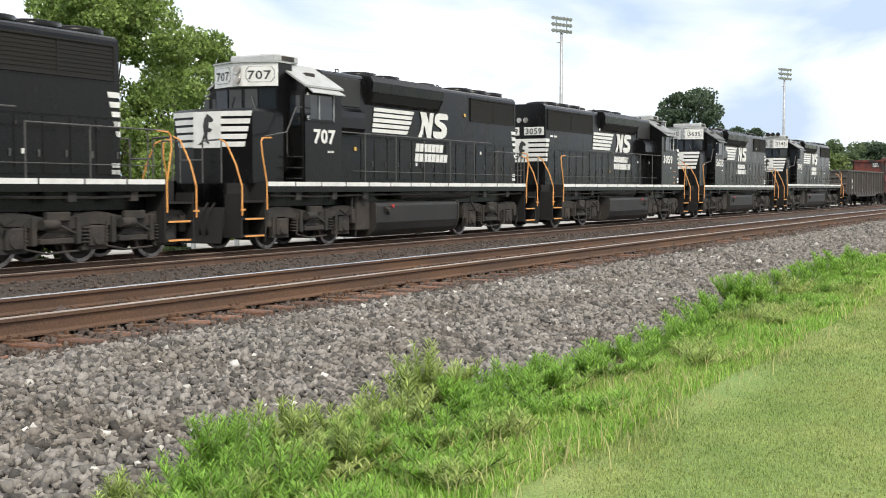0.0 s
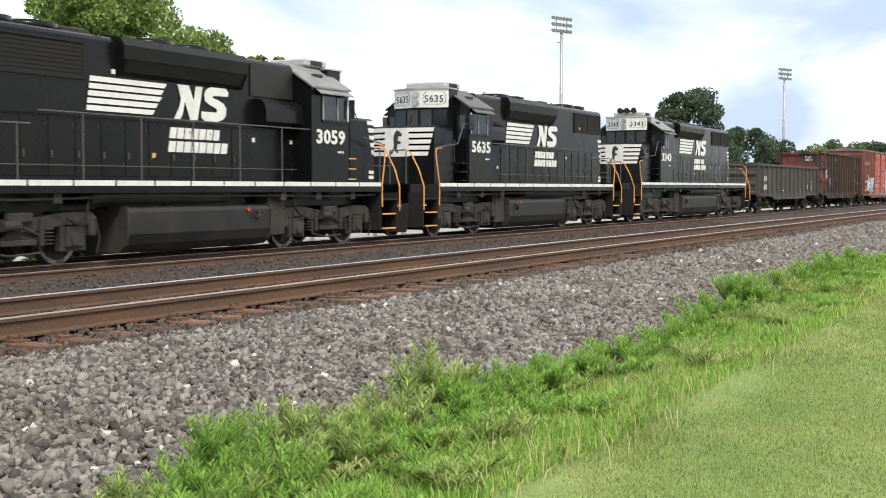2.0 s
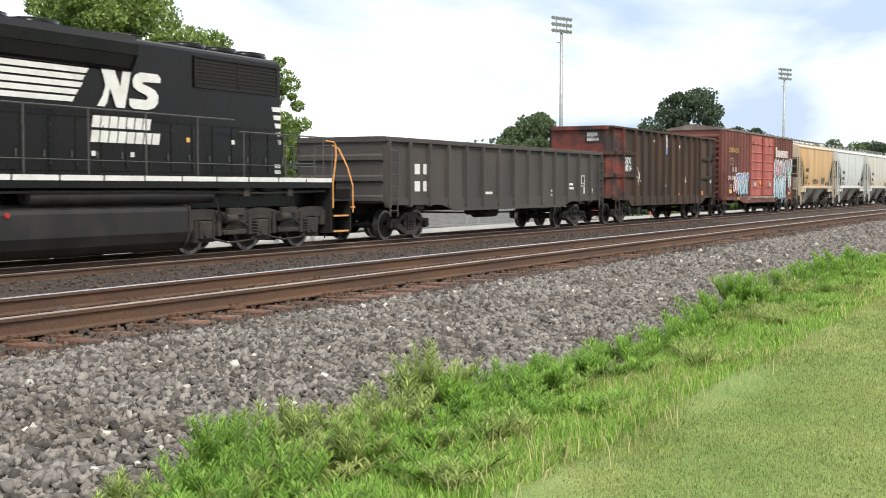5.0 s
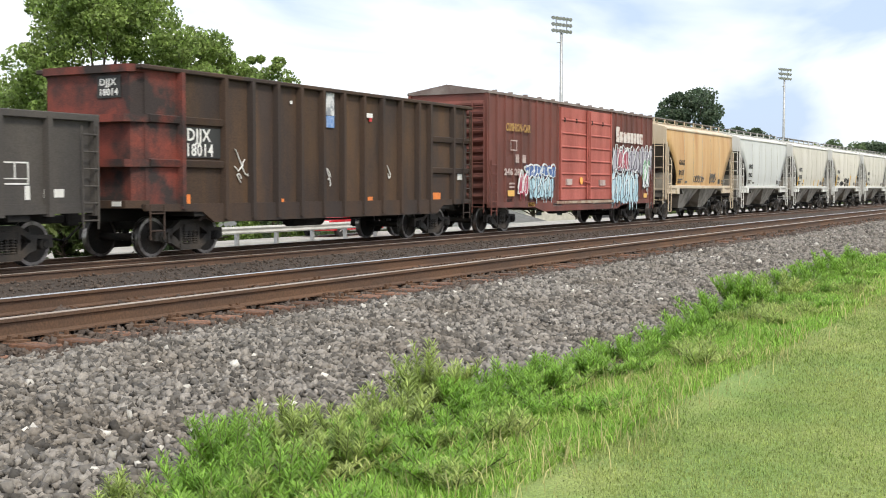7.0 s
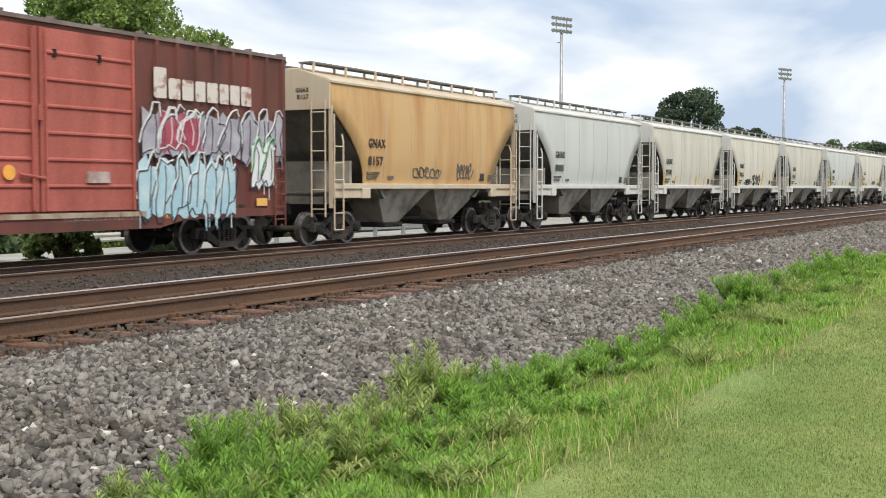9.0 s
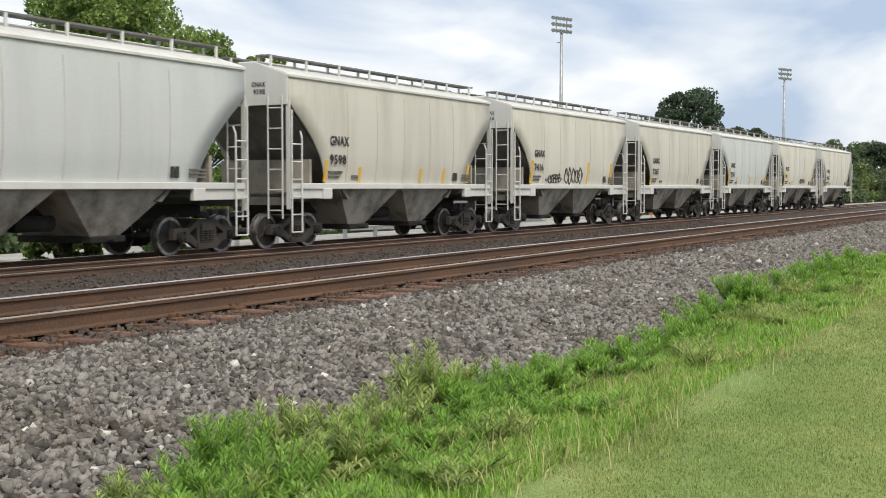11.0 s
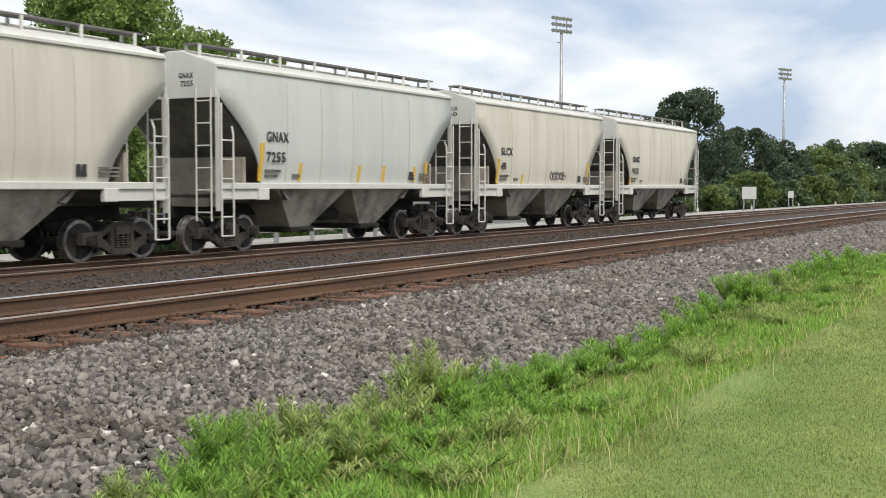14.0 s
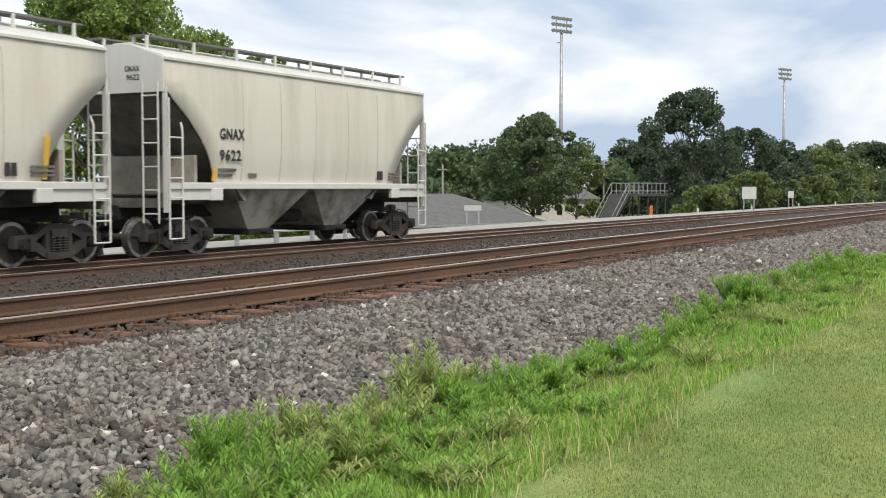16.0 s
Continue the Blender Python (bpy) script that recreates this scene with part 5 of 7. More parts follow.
    painted_piece(car, 6.8, 7.7, 1.4, 2.7, 2, GRAF[1], GRAF[2], mat("graffiti_green", (0.3, 0.6, 0.35), 0.5), y - 0.03, 8, "whitish sprayed shapes", 2)
    painted_piece(car, -5.3, -2.7, 1.85, 2.35, 4, GRAF[5], GRAF[1], GRAF[1], y - 0.002, 12, "deep blue sprayed piece")
    painted_piece(car, -5.0, -2.9, 1.05, 2.0, 5, GRAF[0], GRAF[2], GRAF[1], y - 0.012, 13, "pale blue sprayed piece", 5)
    painted_piece(car, -5.9, -5.1, 1.2, 2.1, 2, GRAF[3], GRAF[1], GRAF[1], y - 0.02, 15, "dull red sprayed piece", 2)
    return car


# ---- covered hoppers ----
SEAM = mat("weathered_weld_seam", (0.43, 0.40, 0.34), 0.7, second=(0.58, 0.56, 0.5), amount=1.0, scale=1.2, stretch=(3, 1, 0.5), grain=0.1)


def hopper(u, number, mark, paint, sill_paint, label, extras=()):
    """A two-bay covered hopper: swept side sheets, slope sheets, running board and ladders."""
    half = 5.53
    car = thing("covered_hopper", label, "hopper car", "covered hoppers of the train")
    CARS.append((car, u))
    zs, ze = 1.62, 4.25
    # sections of the swollen side from the sill to the eave
    sec = [(1.45, 1.62), (1.53, 2.2), (1.55, 2.9), (1.54, 3.6), (1.50, ze)]

    def end_x(z):
        """Half length of the side sheet: full at the top, swept inboard below."""
        if z >= 3.55:
            return half - 0.02
        q = (3.55 - z) / (3.55 - zs)
        return half - 0.02 - 1.62 * (1 - (1 - q) ** 1.9) * (0.86 + 0.14 * q)
    rows = 12
    for s in (-1, 1):
        b = Build()
        grid = []
        for i in range(rows + 1):
            z = zs + (ze - zs) * i / rows
            yv = float(np.interp(z, [p[1] for p in sec], [p[0] for p in sec]))
            e = end_x(z)
            grid.append(b.verts([(-e + 2 * e * k / 14, s * yv, z) for k in range(15)]))
        inner = [b.verts([(v.co.x, v.co.y - s * 0.03, v.co.z) for v in row]) for row in grid]
        for i in range(rows):
            for k in range(14):
                for g in (grid, inner):
                    fc = b.bm.faces.new((g[i][k], g[i][k + 1], g[i + 1][k + 1], g[i + 1][k]))
                    fc.smooth = True
            for k in (0, 14):
                b.bm.faces.new((grid[i][k], grid[i + 1][k], inner[i + 1][k], inner[i][k]))
        part("side_sheet", b, paint, car, "swept steel side sheet")
        b = Build()
        b.box(-half + 0.02, half - 0.02, s * 1.50 - 0.05, s * 1.50 + 0.05, 1.47, 1.62, 0.015)
        part("side_sill", b, sill_paint, car)
        b = Build()
        b.box(-half, half, s * 1.50 - 0.05, s * 1.50 + 0.05, ze - 0.06, ze + 0.02, 0.015)
        part("eave_rail", b, sill_paint, car)
        # rusty weld seams standing a little proud of the sheet
        for i in range(7):
            x = -4.4 + 1.47 * i
            b = Build()
            z_lo = zs
            pts = [(x, s * (float(np.interp(z, [p[1] for p in sec], [p[0] for p in sec])) + 0.001), z) for z in (1.66, 2.2, 2.9, 3.5, 4.02)]
            if abs(x) < end_x(1.7) - 0.1:
                b.tube(pts, 0.010, 4)
                part("weld_seam", b, SEAM, car)
    # roof
    b = Build()
    b.prism([(-1.52, ze), (-1.45, ze + 0.06), (-0.55, ze + 0.33), (0.55, ze + 0.33), (1.45, ze + 0.06), (1.52, ze)], -half, half, "x")
    part("roof", b, sill_paint, car, "curved white roof")
    b = Build()
    b.box(-half + 0.4, half - 0.4, -0.32, 0.32, ze + 0.33, ze + 0.42, 0.02)
    part("hatch_cover", b, sill_paint, car)
    # body ends, slope sheets
    for s in (-1, 1):
        b = Build()
        x = s * half
        b.box(x - 0.04, x + 0.04, -1.5, 1.5, 3.53, ze)
        b.prism([(-1.5, ze), (-0.55, ze + 0.33), (0.55, ze + 0.33), (1.5, ze)], x - 0.04, x + 0.04, "x")
        part("end_sheet", b, sill_paint, car, "painted upper end sheet")
        # slope sheet and end platform share one dark mottled grey
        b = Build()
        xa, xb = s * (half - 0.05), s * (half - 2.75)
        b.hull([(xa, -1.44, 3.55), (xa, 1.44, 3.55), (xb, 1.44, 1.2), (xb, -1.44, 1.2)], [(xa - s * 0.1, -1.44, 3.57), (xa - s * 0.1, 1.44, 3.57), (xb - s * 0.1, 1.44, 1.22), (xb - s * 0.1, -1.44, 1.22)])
        part("slope_sheet", b, HOP_DARK, car, "dark grey slope sheet")
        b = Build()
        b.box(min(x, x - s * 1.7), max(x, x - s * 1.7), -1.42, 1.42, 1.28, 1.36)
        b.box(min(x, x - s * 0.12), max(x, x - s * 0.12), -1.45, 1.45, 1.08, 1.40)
        part("end_platform", b, HOP_DARK, car)
        b = Build()
        b.box(min(x - s * 1.05, x - s * 1.15), max(x - s * 1.05, x - s * 1.15), -1.40, 1.40, 1.34, 2.22)
        part("bulkhead", b, HOP_TAN, car, "dusty tan lower bulkhead")
        for y in (-1, 1):
            b = Build()
            b.box(x - 0.05 if s > 0 else x, x if s > 0 else x + 0.05, y * 1.50 - 0.05, y * 1.50 + 0.05, 0.98, 3.62)
            part("corner_post", b, sill_paint, car)
            b = Build()
            xi = x - s * 1.65
            b.box(min(xi - 0.2, xi + 0.2), max(xi - 0.2, xi + 0.2), y * 1.50 - 0.06, y * 1.50 + 0.06, 1.22, 1.50, 0.015)
            b.box(min(x - s * 0.05, xi), max(x - s * 0.05, xi), y * 1.46 - 0.04, y * 1.46 + 0.04, 1.24, 1.47)
            part("bolster_end", b, sill_paint, car)
            # side ladder whose inner rail leans to the sheet
            b = Build()
            xl = x - s * 0.45
            b.tube([(xl, y * 1.60, 0.42), (xl, y * 1.60, 2.72), (xl - s * 0.02, y * 1.54, 2.9)], 0.024)
            b.tube([(x - s * 0.03, y * 1.60, 0.42), (x - s * 0.03, y * 1.60, 3.4)], 0.024)
            for i in range(6):
                z = 0.42 + 0.43 * i
                b.rod((x - s * 0.03, y * 1.60, z), (xl, y * 1.60, z), 0.018, 6)
            part("side_ladder", b, sill_paint, car, "painted side ladder")
        b = Build()
        for y in (-1.38, -0.95):
            b.rod((x + s * 0.06, y, 0.75), (x + s * 0.06, y, 3.75), 0.022, 6)
        for i in range(6):
            b.rod((x + s * 0.06, -1.38, 0.95 + 0.5 * i), (x + s * 0.06, -0.95, 0.95 + 0.5 * i), 0.018, 6)
        part("end_ladder", b, sill_paint, car, "painted end ladder")
    # running boards along the roof edges
    for y in (-0.62, 0.62):
        b = Build()
        b.box(-half + 0.15, half + 0.12, y - 0.2, y + 0.2, ze + 0.50, ze + 0.54)
        part("running_board", b, RUNBOARD, car, "grey grated running board")
        for i in range(8):
            x = -half + 0.25 + (2 * half - 0.4) * i / 7
            b = Build()
            b.box(x - 0.03, x + 0.03, y - 0.22, y - 0.17, ze + 0.2, ze + 0.52)
            part("board_support", b, sill_paint, car)
            b = Build()
            b.box(x - 0.03, x + 0.03, y + 0.15, y + 0.2, ze + 0.2, ze + 0.52)
            part("board_support", b, sill_paint, car)
    # outlet bays
    for cx in (-1.62, 1.62):
        b = Build()
        top = [(cx - 1.55, -1.42, 1.50), (cx + 1.55, -1.42, 1.50), (cx + 1.55, 1.42, 1.50), (cx - 1.55, 1.42, 1.50)]
        bot = [(cx - 0.42, -0.95, 0.52), (cx + 0.42, -0.95, 0.52), (cx + 0.42, 0.95, 0.52), (cx - 0.42, 0.95, 0.52)]
        b.hull(bot, top)
        part("outlet_bay", b, mat("outlet_bay_paint", (0.36, 0.335, 0.295), 0.8, second=(0.1, 0.09, 0.078), amount=0.9, scale=1.6, grain=0.15, bump=0.1), car, "tapered grey outlet bay")
        b = Build()
        b.box(cx - 0.5, cx + 0.5, -1.05, 1.05, 0.38, 0.52, 0.02)
        b.rod((cx, -1.25, 0.45), (cx, 1.25, 0.45), 0.05, 8)
        part("outlet_gate", b, GRIME_BLACK, car)
    b = Build()
    b.box(-half, half, -0.18, 0.18, 0.82, 1.12)
    b.rod((-0.5, -0.6, 0.8), (0.5, -0.6, 0.8), 0.16, 10)
    part("centre_sill", b, GRIME_BLACK, car)
    for q in (-4.62, 4.62):
        freight_truck(car, q)
    for s in (-1, 1):
        coupler(car, s * half, s, 0.62)
    # writing
    xm = -half + 1.75
    if mark:
        lettering("reporting_mark", mark, 0.34, LETTER, car, xm, -1.565, 2.60, width=0.88, bold=0.006)
        lettering("car_number", number, 0.34, LETTER, car, xm, -1.555, 2.12, width=0.19 * len(number), bold=0.006)
        lettering("reporting_mark", mark, 0.17, LETTER, car, -half - 0.045, -0.45, 3.98, width=0.42, rz=-90, bold=0.002)
        lettering("car_number", number, 0.17, LETTER, car, -half - 0.045, -0.5, 3.80, width=0.36, rz=-90, bold=0.002)
    for x, z, w, h in ((xm, 1.88, 0.6, 0.06), (xm, 1.76, 0.5, 0.06), (xm + 1.1, 1.75, 0.3, 0.09), (3.0, 1.72, 0.12, 0.24), (3.15, 1.72, 0.12, 0.24), (3.6, 1.88, 0.55, 0.04), (3.6, 1.80, 0.5, 0.04), (3.6, 1.72, 0.55, 0.04)):
        b = Build()
        b.box(x, x + w, -1.535 + (0.03 if z < 1.8 else 0.0), -1.48, z, z + h)
        part("data_mark", b, LETTER if w < 0.2 else HOP_DARK, car, "small dark data bar")
    for e in extras:
        e(car)
    return car


def reflectors(xs, h=0.55):
    def add(car):
        for x in xs:
            b = Build()
            b.hull(
                [(x - 0.06, -1.475, 1.66), (x + 0.06, -1.475, 1.66), (x + 0.06, -1.44, 1.66), (x - 0.06, -1.44, 1.66)],
                [(x - 0.06, -1.475 - 0.075 * h / 0.55, 1.66 + h), (x + 0.06, -1.475 - 0.075 * h / 0.55, 1.66 + h), (x + 0.06, -1.44 - 0.07, 1.66 + h), (x - 0.06, -1.44 - 0.07, 1.66 + h)])
            part("reflector", b, YELLOW, car, "yellow reflective strip")
    return add


def scrawl(x, z, w, h, seed, material):
    def add(car):
        rng = random.Random(seed)
        for i in range(5):
            b = Build()
            cx = x + w * i / 5
            pts = []
            for k in range(9):
                a = k * 0.85 + rng.uniform(-0.4, 0.4)
                pts.append((cx + w / 8 * math.cos(a) * rng.uniform(0.6, 1.2) + 0.02 * k, 0, z + h / 2 * math.sin(a) * rng.uniform(0.7, 1.2)))
            pts = [(p[0], -(1.462 + 0.08 * min(1, max(0, (p[2] - 1.62) / 0.58))), p[2]) for p in pts]
            b.tube(pts, 0.02, 5)
            tagged(part("graffiti", b, material, car, "dark sprayed graffiti scrawl"), kind="stuff")
    return add


def build_train():
    """Lead locomotive first; places are measured along the track at the start."""
    locomotive(10.6, "", True, 1, -6.2, -4.35, 7.95, -2.2, 6.88, 3.1, lift=0.03, label="black six-axle diesel locomotive with white sill stripes")
    locomotive(30.15, "707", False, 1, -5.76, -4.12, 7.75, -1.72, 5.1, 3.3, label="black four-axle diesel locomotive numbered 707")
    locomotive(48.2, "3059", False, -1, -5.75, -4.05, 7.66, -3.0, 5.1, 4.45, roof_paint=MIDROOF, label="black diesel locomotive 3059 running long hood first")
    locomotive(66.25, "5635", False, 1, -5.38, -3.77, 7.45, -1.57, 5.1, 2.7, roof_paint=DARKROOF, label="black four-axle diesel locomotive numbered 5635")
    locomotive(85.75, "3343", True, 1, -6.05, -4.2, 7.25, -1.57, 6.0, 3.1, horn=True, lift=0.10, roof_paint=MIDROOF, label="black six-axle diesel locomotive numbered 3343")
    low_gondola(105.4)
    high_gondola(122.35)
    boxcar(139.1)
    white = hopper_mat("hopper_white", (0.62, 0.62, 0.595), (0.44, 0.43, 0.39), 0.5)
    cream = hopper_mat("hopper_cream", (0.61, 0.585, 0.52), (0.39, 0.365, 0.305), 0.6)
    cream2 = hopper_mat("hopper_cream_warm", (0.65, 0.62, 0.55), (0.43, 0.395, 0.32), 0.55)
    tan = hopper_mat("hopper_tan", (0.60, 0.39, 0.18), (0.43, 0.185, 0.065), 0.8)
    tan_sill = hopper_mat("hopper_pale_tan", (0.58, 0.50, 0.38), (0.45, 0.25, 0.12), 0.6)
    grey = hopper_mat("hopper_light_grey", (0.58, 0.60, 0.59), (0.46, 0.48, 0.47), 0.55)
    c = [154.75 + 12.75 * i for i in range(8)]
    ys = (-4.05, -2.6, 1.6, 3.9)
    hopper(c[0], "8157", "GNAX", tan, tan_sill, "tan rust-stained two-bay covered hopper", (scrawl(-1.2, 1.95, 1.6, 0.3, 3, HOP_DARK), scrawl(1.4, 2.0, 1.0, 0.5, 4, HOP_DARK)))
    hopper(c[1], "8005", "GNAX", grey, white, "light grey two-bay covered hopper, fairly clean")
    hopper(c[2], "9598", "GNAX", cream, white, "dusty cream two-bay covered hopper with yellow reflectors", (reflectors((-3.9, 3.95)), reflectors((-2.3, 1.0, 2.4), 0.4)))
    hopper(c[3], "7416", "GNAX", cream2, white, "cream covered hopper with black graffiti scrawls", (reflectors((-3.95, 1.3, 3.75), 0.8), scrawl(-2.4, 1.85, 1.1, 0.32, 7, LETTER), scrawl(-0.9, 1.95, 1.7, 0.6, 9, LETTER)))
    hopper(c[4], "7365", "GNAX", cream, white, "cream two-bay covered hopper with faint seams", (reflectors((-3.95,), 0.3),))
    hopper(c[5], "7255", "GNAX", grey, white, "pale grey covered hopper with yellow reflectors", (reflectors((-3.95,), 0.9), reflectors((-2.35, 0.35, 1.6, 3.3), 0.45), reflectors((3.95,), 0.6)))
    hopper(c[6], "40", "SLCX", cream2, white, "dirty cream covered hopper with faint scrawls", (reflectors((-3.95, 3.95), 0.8), scrawl(0.4, 1.95, 1.4, 0.3, 13, HOP_DARK), reflectors((-2.0,), 0.3)))
    hopper(c[7], "9622", "GNAX", cream2, white, "clean cream covered hopper at the train's end", (reflectors((-3.9,), 0.3),))


build_train()


# ---- tracks ----
def sweep(prof, xs, yfun, z, name, material, parent=None):
    """A bar with a (y, z) section laid along the track."""
    b = Build()
    rings = [b.verts([(x, yfun(x) + p[0], z + p[1]) for p in prof]) for x in xs]
    k = len(prof)
    for a, c in zip(rings, rings[1:]):
        for i in range(k):
            j = (i + 1) % k
            b.bm.faces.new((a[i], a[j], c[j], c[i]))
    b.bm.faces.new(rings[0])
    b.bm.faces.new(rings[-1][::-1])
    return part(name, b, material, parent)


RAIL_LOW = [(-0.07, -0.185), (0.07, -0.185), (0.07, -0.17), (0.012, -0.15), (0.01, -0.055), (0.034, -0.04), (0.034, -0.008), (-0.034, -0.008), (-0.034, -0.04), (-0.01, -0.055), (-0.012, -0.15), (-0.07, -0.17)]
RAIL_TOP = [(-0.035, -0.009), (0.035, -0.009), (0.034, -0.003), (0.022, 0.0), (-0.022, 0.0), (-0.034, -0.003)]
TRACK_XS = along(-60, 20, 20) + along(30, 420, 10)


def make_track(name, label, y_mid, z, worn, curve, rust):
    tr = thing(name, label, "railway track", "railway tracks", kind="structure")
    for s in (-1, 1):
        yf = lambda x, s=s: y_mid + s * 0.7525 + curve(x)
        r = sweep(RAIL_LOW, TRACK_XS, yf, z, "rail", rust, tr)
        r["label"] = "brown rusty steel rail"
        sweep(RAIL_TOP, TRACK_XS, yf, z, "rail_head", RAILTOP if worn[0 if s < 0 else 1] else DULL_HEAD, r)
    return tr


DULL_HEAD = mat("dull_rail_head", (0.5, 0.42, 0.35), 0.4, metal=0.7, second=(0.3, 0.2, 0.14), amount=0.6, scale=3, stretch=(0.3, 1, 1))
near_track = make_track("track_near", "near railway track with rust-brown rails and stained ties", NEAR_MID, NEAR_Z, (False, True), bend_near, RUST_NEAR)
far_track = make_track("track_far", "railway track that carries the train", TRACK_Y, 0.0, (False, False), bend, RUST)
spare = thing("spare_rail", "loose spare rail lying beside the far track", "rail", kind="structure")
sweep(RAIL_LOW, TRACK_XS, lambda x: 17.12 + bend(x), -0.055, "rail", RUST, spare)
sweep(RAIL_TOP, TRACK_XS, lambda x: 17.12 + bend(x), -0.055, "rail_head", DULL_HEAD, spare)


def make_ties(tr, y_mid, z, curve, x0, x1, step, seed):
    rng = random.Random(seed)
    tie = Build()
    tie.box(-0.115, 0.115, -1.30, 1.30, -0.18, 0.0, 0.012)
    tie = tie.mesh("tie", TIE)
    plate = Build()
    plate.box(-0.09, 0.09, -0.19, 0.19, 0.0, 0.022)
    for q in (-0.06, 0.06):
        plate.box(q - 0.012, q + 0.012, -0.11, -0.075, 0.02, 0.06)
        plate.box(q - 0.012, q + 0.012, 0.075, 0.11, 0.02, 0.06)
    plate = plate.mesh("tie_plate", RUST_NEAR)
    x = x0
    while x < x1:
        t = part("tie", tie, None, tr)
        t.matrix_basis = pose(x + rng.uniform(-0.04, 0.04), y_mid + curve(x) + rng.uniform(-0.22, 0.16), z - 0.205 + rng.uniform(-0.03, 0.006), rng.uniform(-0.5, 0.5), rng.uniform(-2, 2), rng.uniform(-1.6, 1.6))
        for s in (-1, 1):
            p = part("tie_plate", plate, None, t)
            p.matrix_basis = pose(0, s * 0.7525, 0)
        x += step


# ---- ground ----
PROFILE = [(-900, 0.105), (-60, 0.105), (0, 0.105), (2.2, 0.105), (2.65, 0.03), (3.45, -0.075), (4.2, -0.09), (4.95, -0.045), (6.8, 0.125), (7.35, 0.12), (7.8, 0.11), (8.3, 0.14), (10.2, 0.15),
           (10.9, 0.08), (12.4, -0.22), (14.5, -0.30), (15.8, -0.30), (16.7, -0.23), (17.4, -0.205), (20.2, -0.205), (21.2, -0.35), (22.2, -0.55), (24.5, -0.60), (30.5, -0.62), (33.0, -1.2), (38, -3.0), (60, -3.3), (200, -3.4), (3000, -3.4)]


def ground_z(y):
    return float(np.interp(y, [p[0] for p in PROFILE], [p[1] for p in PROFILE]))


LAWN = mat("mown_lawn", (0.165, 0.25, 0.06), 0.9, second=(0.29, 0.325, 0.105), amount=1.0, scale=0.8, grain=0.35, fine=60, bump=0.6, bump_dist=0.02)
# near-black base paints the shade in the gaps between the stones
BALLAST = mat("ballast_bed_gap_shade", (0.022, 0.020, 0.018), 0.95, second=(0.14, 0.12, 0.10), amount=0.8, scale=1.2, grain=0.7, fine=22, bump=1.0, bump_dist=0.04)
RUSTBED = mat("rust_dusted_ballast", (0.062, 0.047, 0.038), 0.95, second=(0.045, 0.037, 0.032), amount=0.8, scale=1.5, grain=0.6, fine=22, bump=1.0, bump_dist=0.04)
PALE = mat("pale_gravel_road", (0.36, 0.35, 0.33), 0.95, second=(0.24, 0.23, 0.21), amount=0.8, scale=0.7, grain=0.3, fine=18, bump=0.5)
FARGRASS = mat("rough_far_grass", (0.06, 0.09, 0.03), 0.95, second=(0.11, 0.13, 0.05), amount=0.9, scale=0.2, grain=0.35, fine=3, bump=0.5)
WEEDBED = mat("weedy_soil", (0.17, 0.27, 0.05), 0.95, second=(0.16, 0.16, 0.08), amount=0.8, scale=3, grain=0.4, fine=30, bump=0.6)


def ground_shift(x, y):
    """The banks follow the curve of the tracks."""
    if not 3 < y < 31:
        return 0.0
    f = min(1.0, max(0.0, (y - 10) / 6))
    return bend_near(x) * (1 - f) + bend(x) * f


def make_ground():
    xs = [-900, -200, -60, -20, 0] + along(2, 50, 0.6) + along(52, 200, 4) + [300, 500, 900, 3000]
    ys = []
    for (a, _), (c, _) in zip(PROFILE, PROFILE[1:]):
        k = max(1, min(8, int((c - a) / 0.35))) if a > -1 and c < 31 else 2
        ys += [a + (c - a) * i / k for i in range(k)]
    ys.append(PROFILE[-1][0])
    verts, faces, idx = [], [], []
    for x in xs:
        for y in ys:
            wob = 0.03 * noise.noise((x * 0.9, y * 0.9, 0.3)) if 2 < y < 7 and x < 60 else 0
            yy = y + ground_shift(x, y)
            verts.append((x, yy, ground_z(y) + wob))
    n = len(ys)
    for i in range(len(xs) - 1):
        for j in range(n - 1):
            faces.append((i * n + j, (i + 1) * n + j, (i + 1) * n + j + 1, i * n + j + 1))
            y = (ys[j] + ys[j + 1]) / 2
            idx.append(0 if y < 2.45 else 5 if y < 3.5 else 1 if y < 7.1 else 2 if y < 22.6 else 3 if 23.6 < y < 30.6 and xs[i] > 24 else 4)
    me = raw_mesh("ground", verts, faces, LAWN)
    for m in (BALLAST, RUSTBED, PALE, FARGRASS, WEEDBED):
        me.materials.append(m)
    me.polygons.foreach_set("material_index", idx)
    tagged(new("ground", me), "lawn, weedy verge and grey ballast slope of a railway", "ground", kind="structure")


make_ground()


def np_mesh(name, verts, faces, material, smooth=False):
    """A large mesh from arrays; all faces have the same number of corners."""
    me = bpy.data.meshes.new(name)
    nv, nf, k = len(verts), len(faces), faces.shape[1]
    me.vertices.add(nv)
    me.vertices.foreach_set("co", verts.astype(np.float32).ravel())
    me.loops.add(nf * k)
    me.loops.foreach_set("vertex_index", faces.astype(np.int32).ravel())
    me.polygons.add(nf)
    me.polygons.foreach_set("loop_start", np.arange(0, nf * k, k, dtype=np.int32))
    me.materials.append(material)
    me.update(calc_edges=True)
    me.validate()
    return me


CORNERS = np.array([(x, y, z) for x in (-1, 1) for y in (-1, 1) for z in (-1, 1)], float)
QUADS = np.array([(0, 1, 3, 2), (4, 6, 7, 5), (0, 4, 5, 1), (2, 3, 7, 6), (0, 2, 6, 4), (1, 5, 7, 3)])


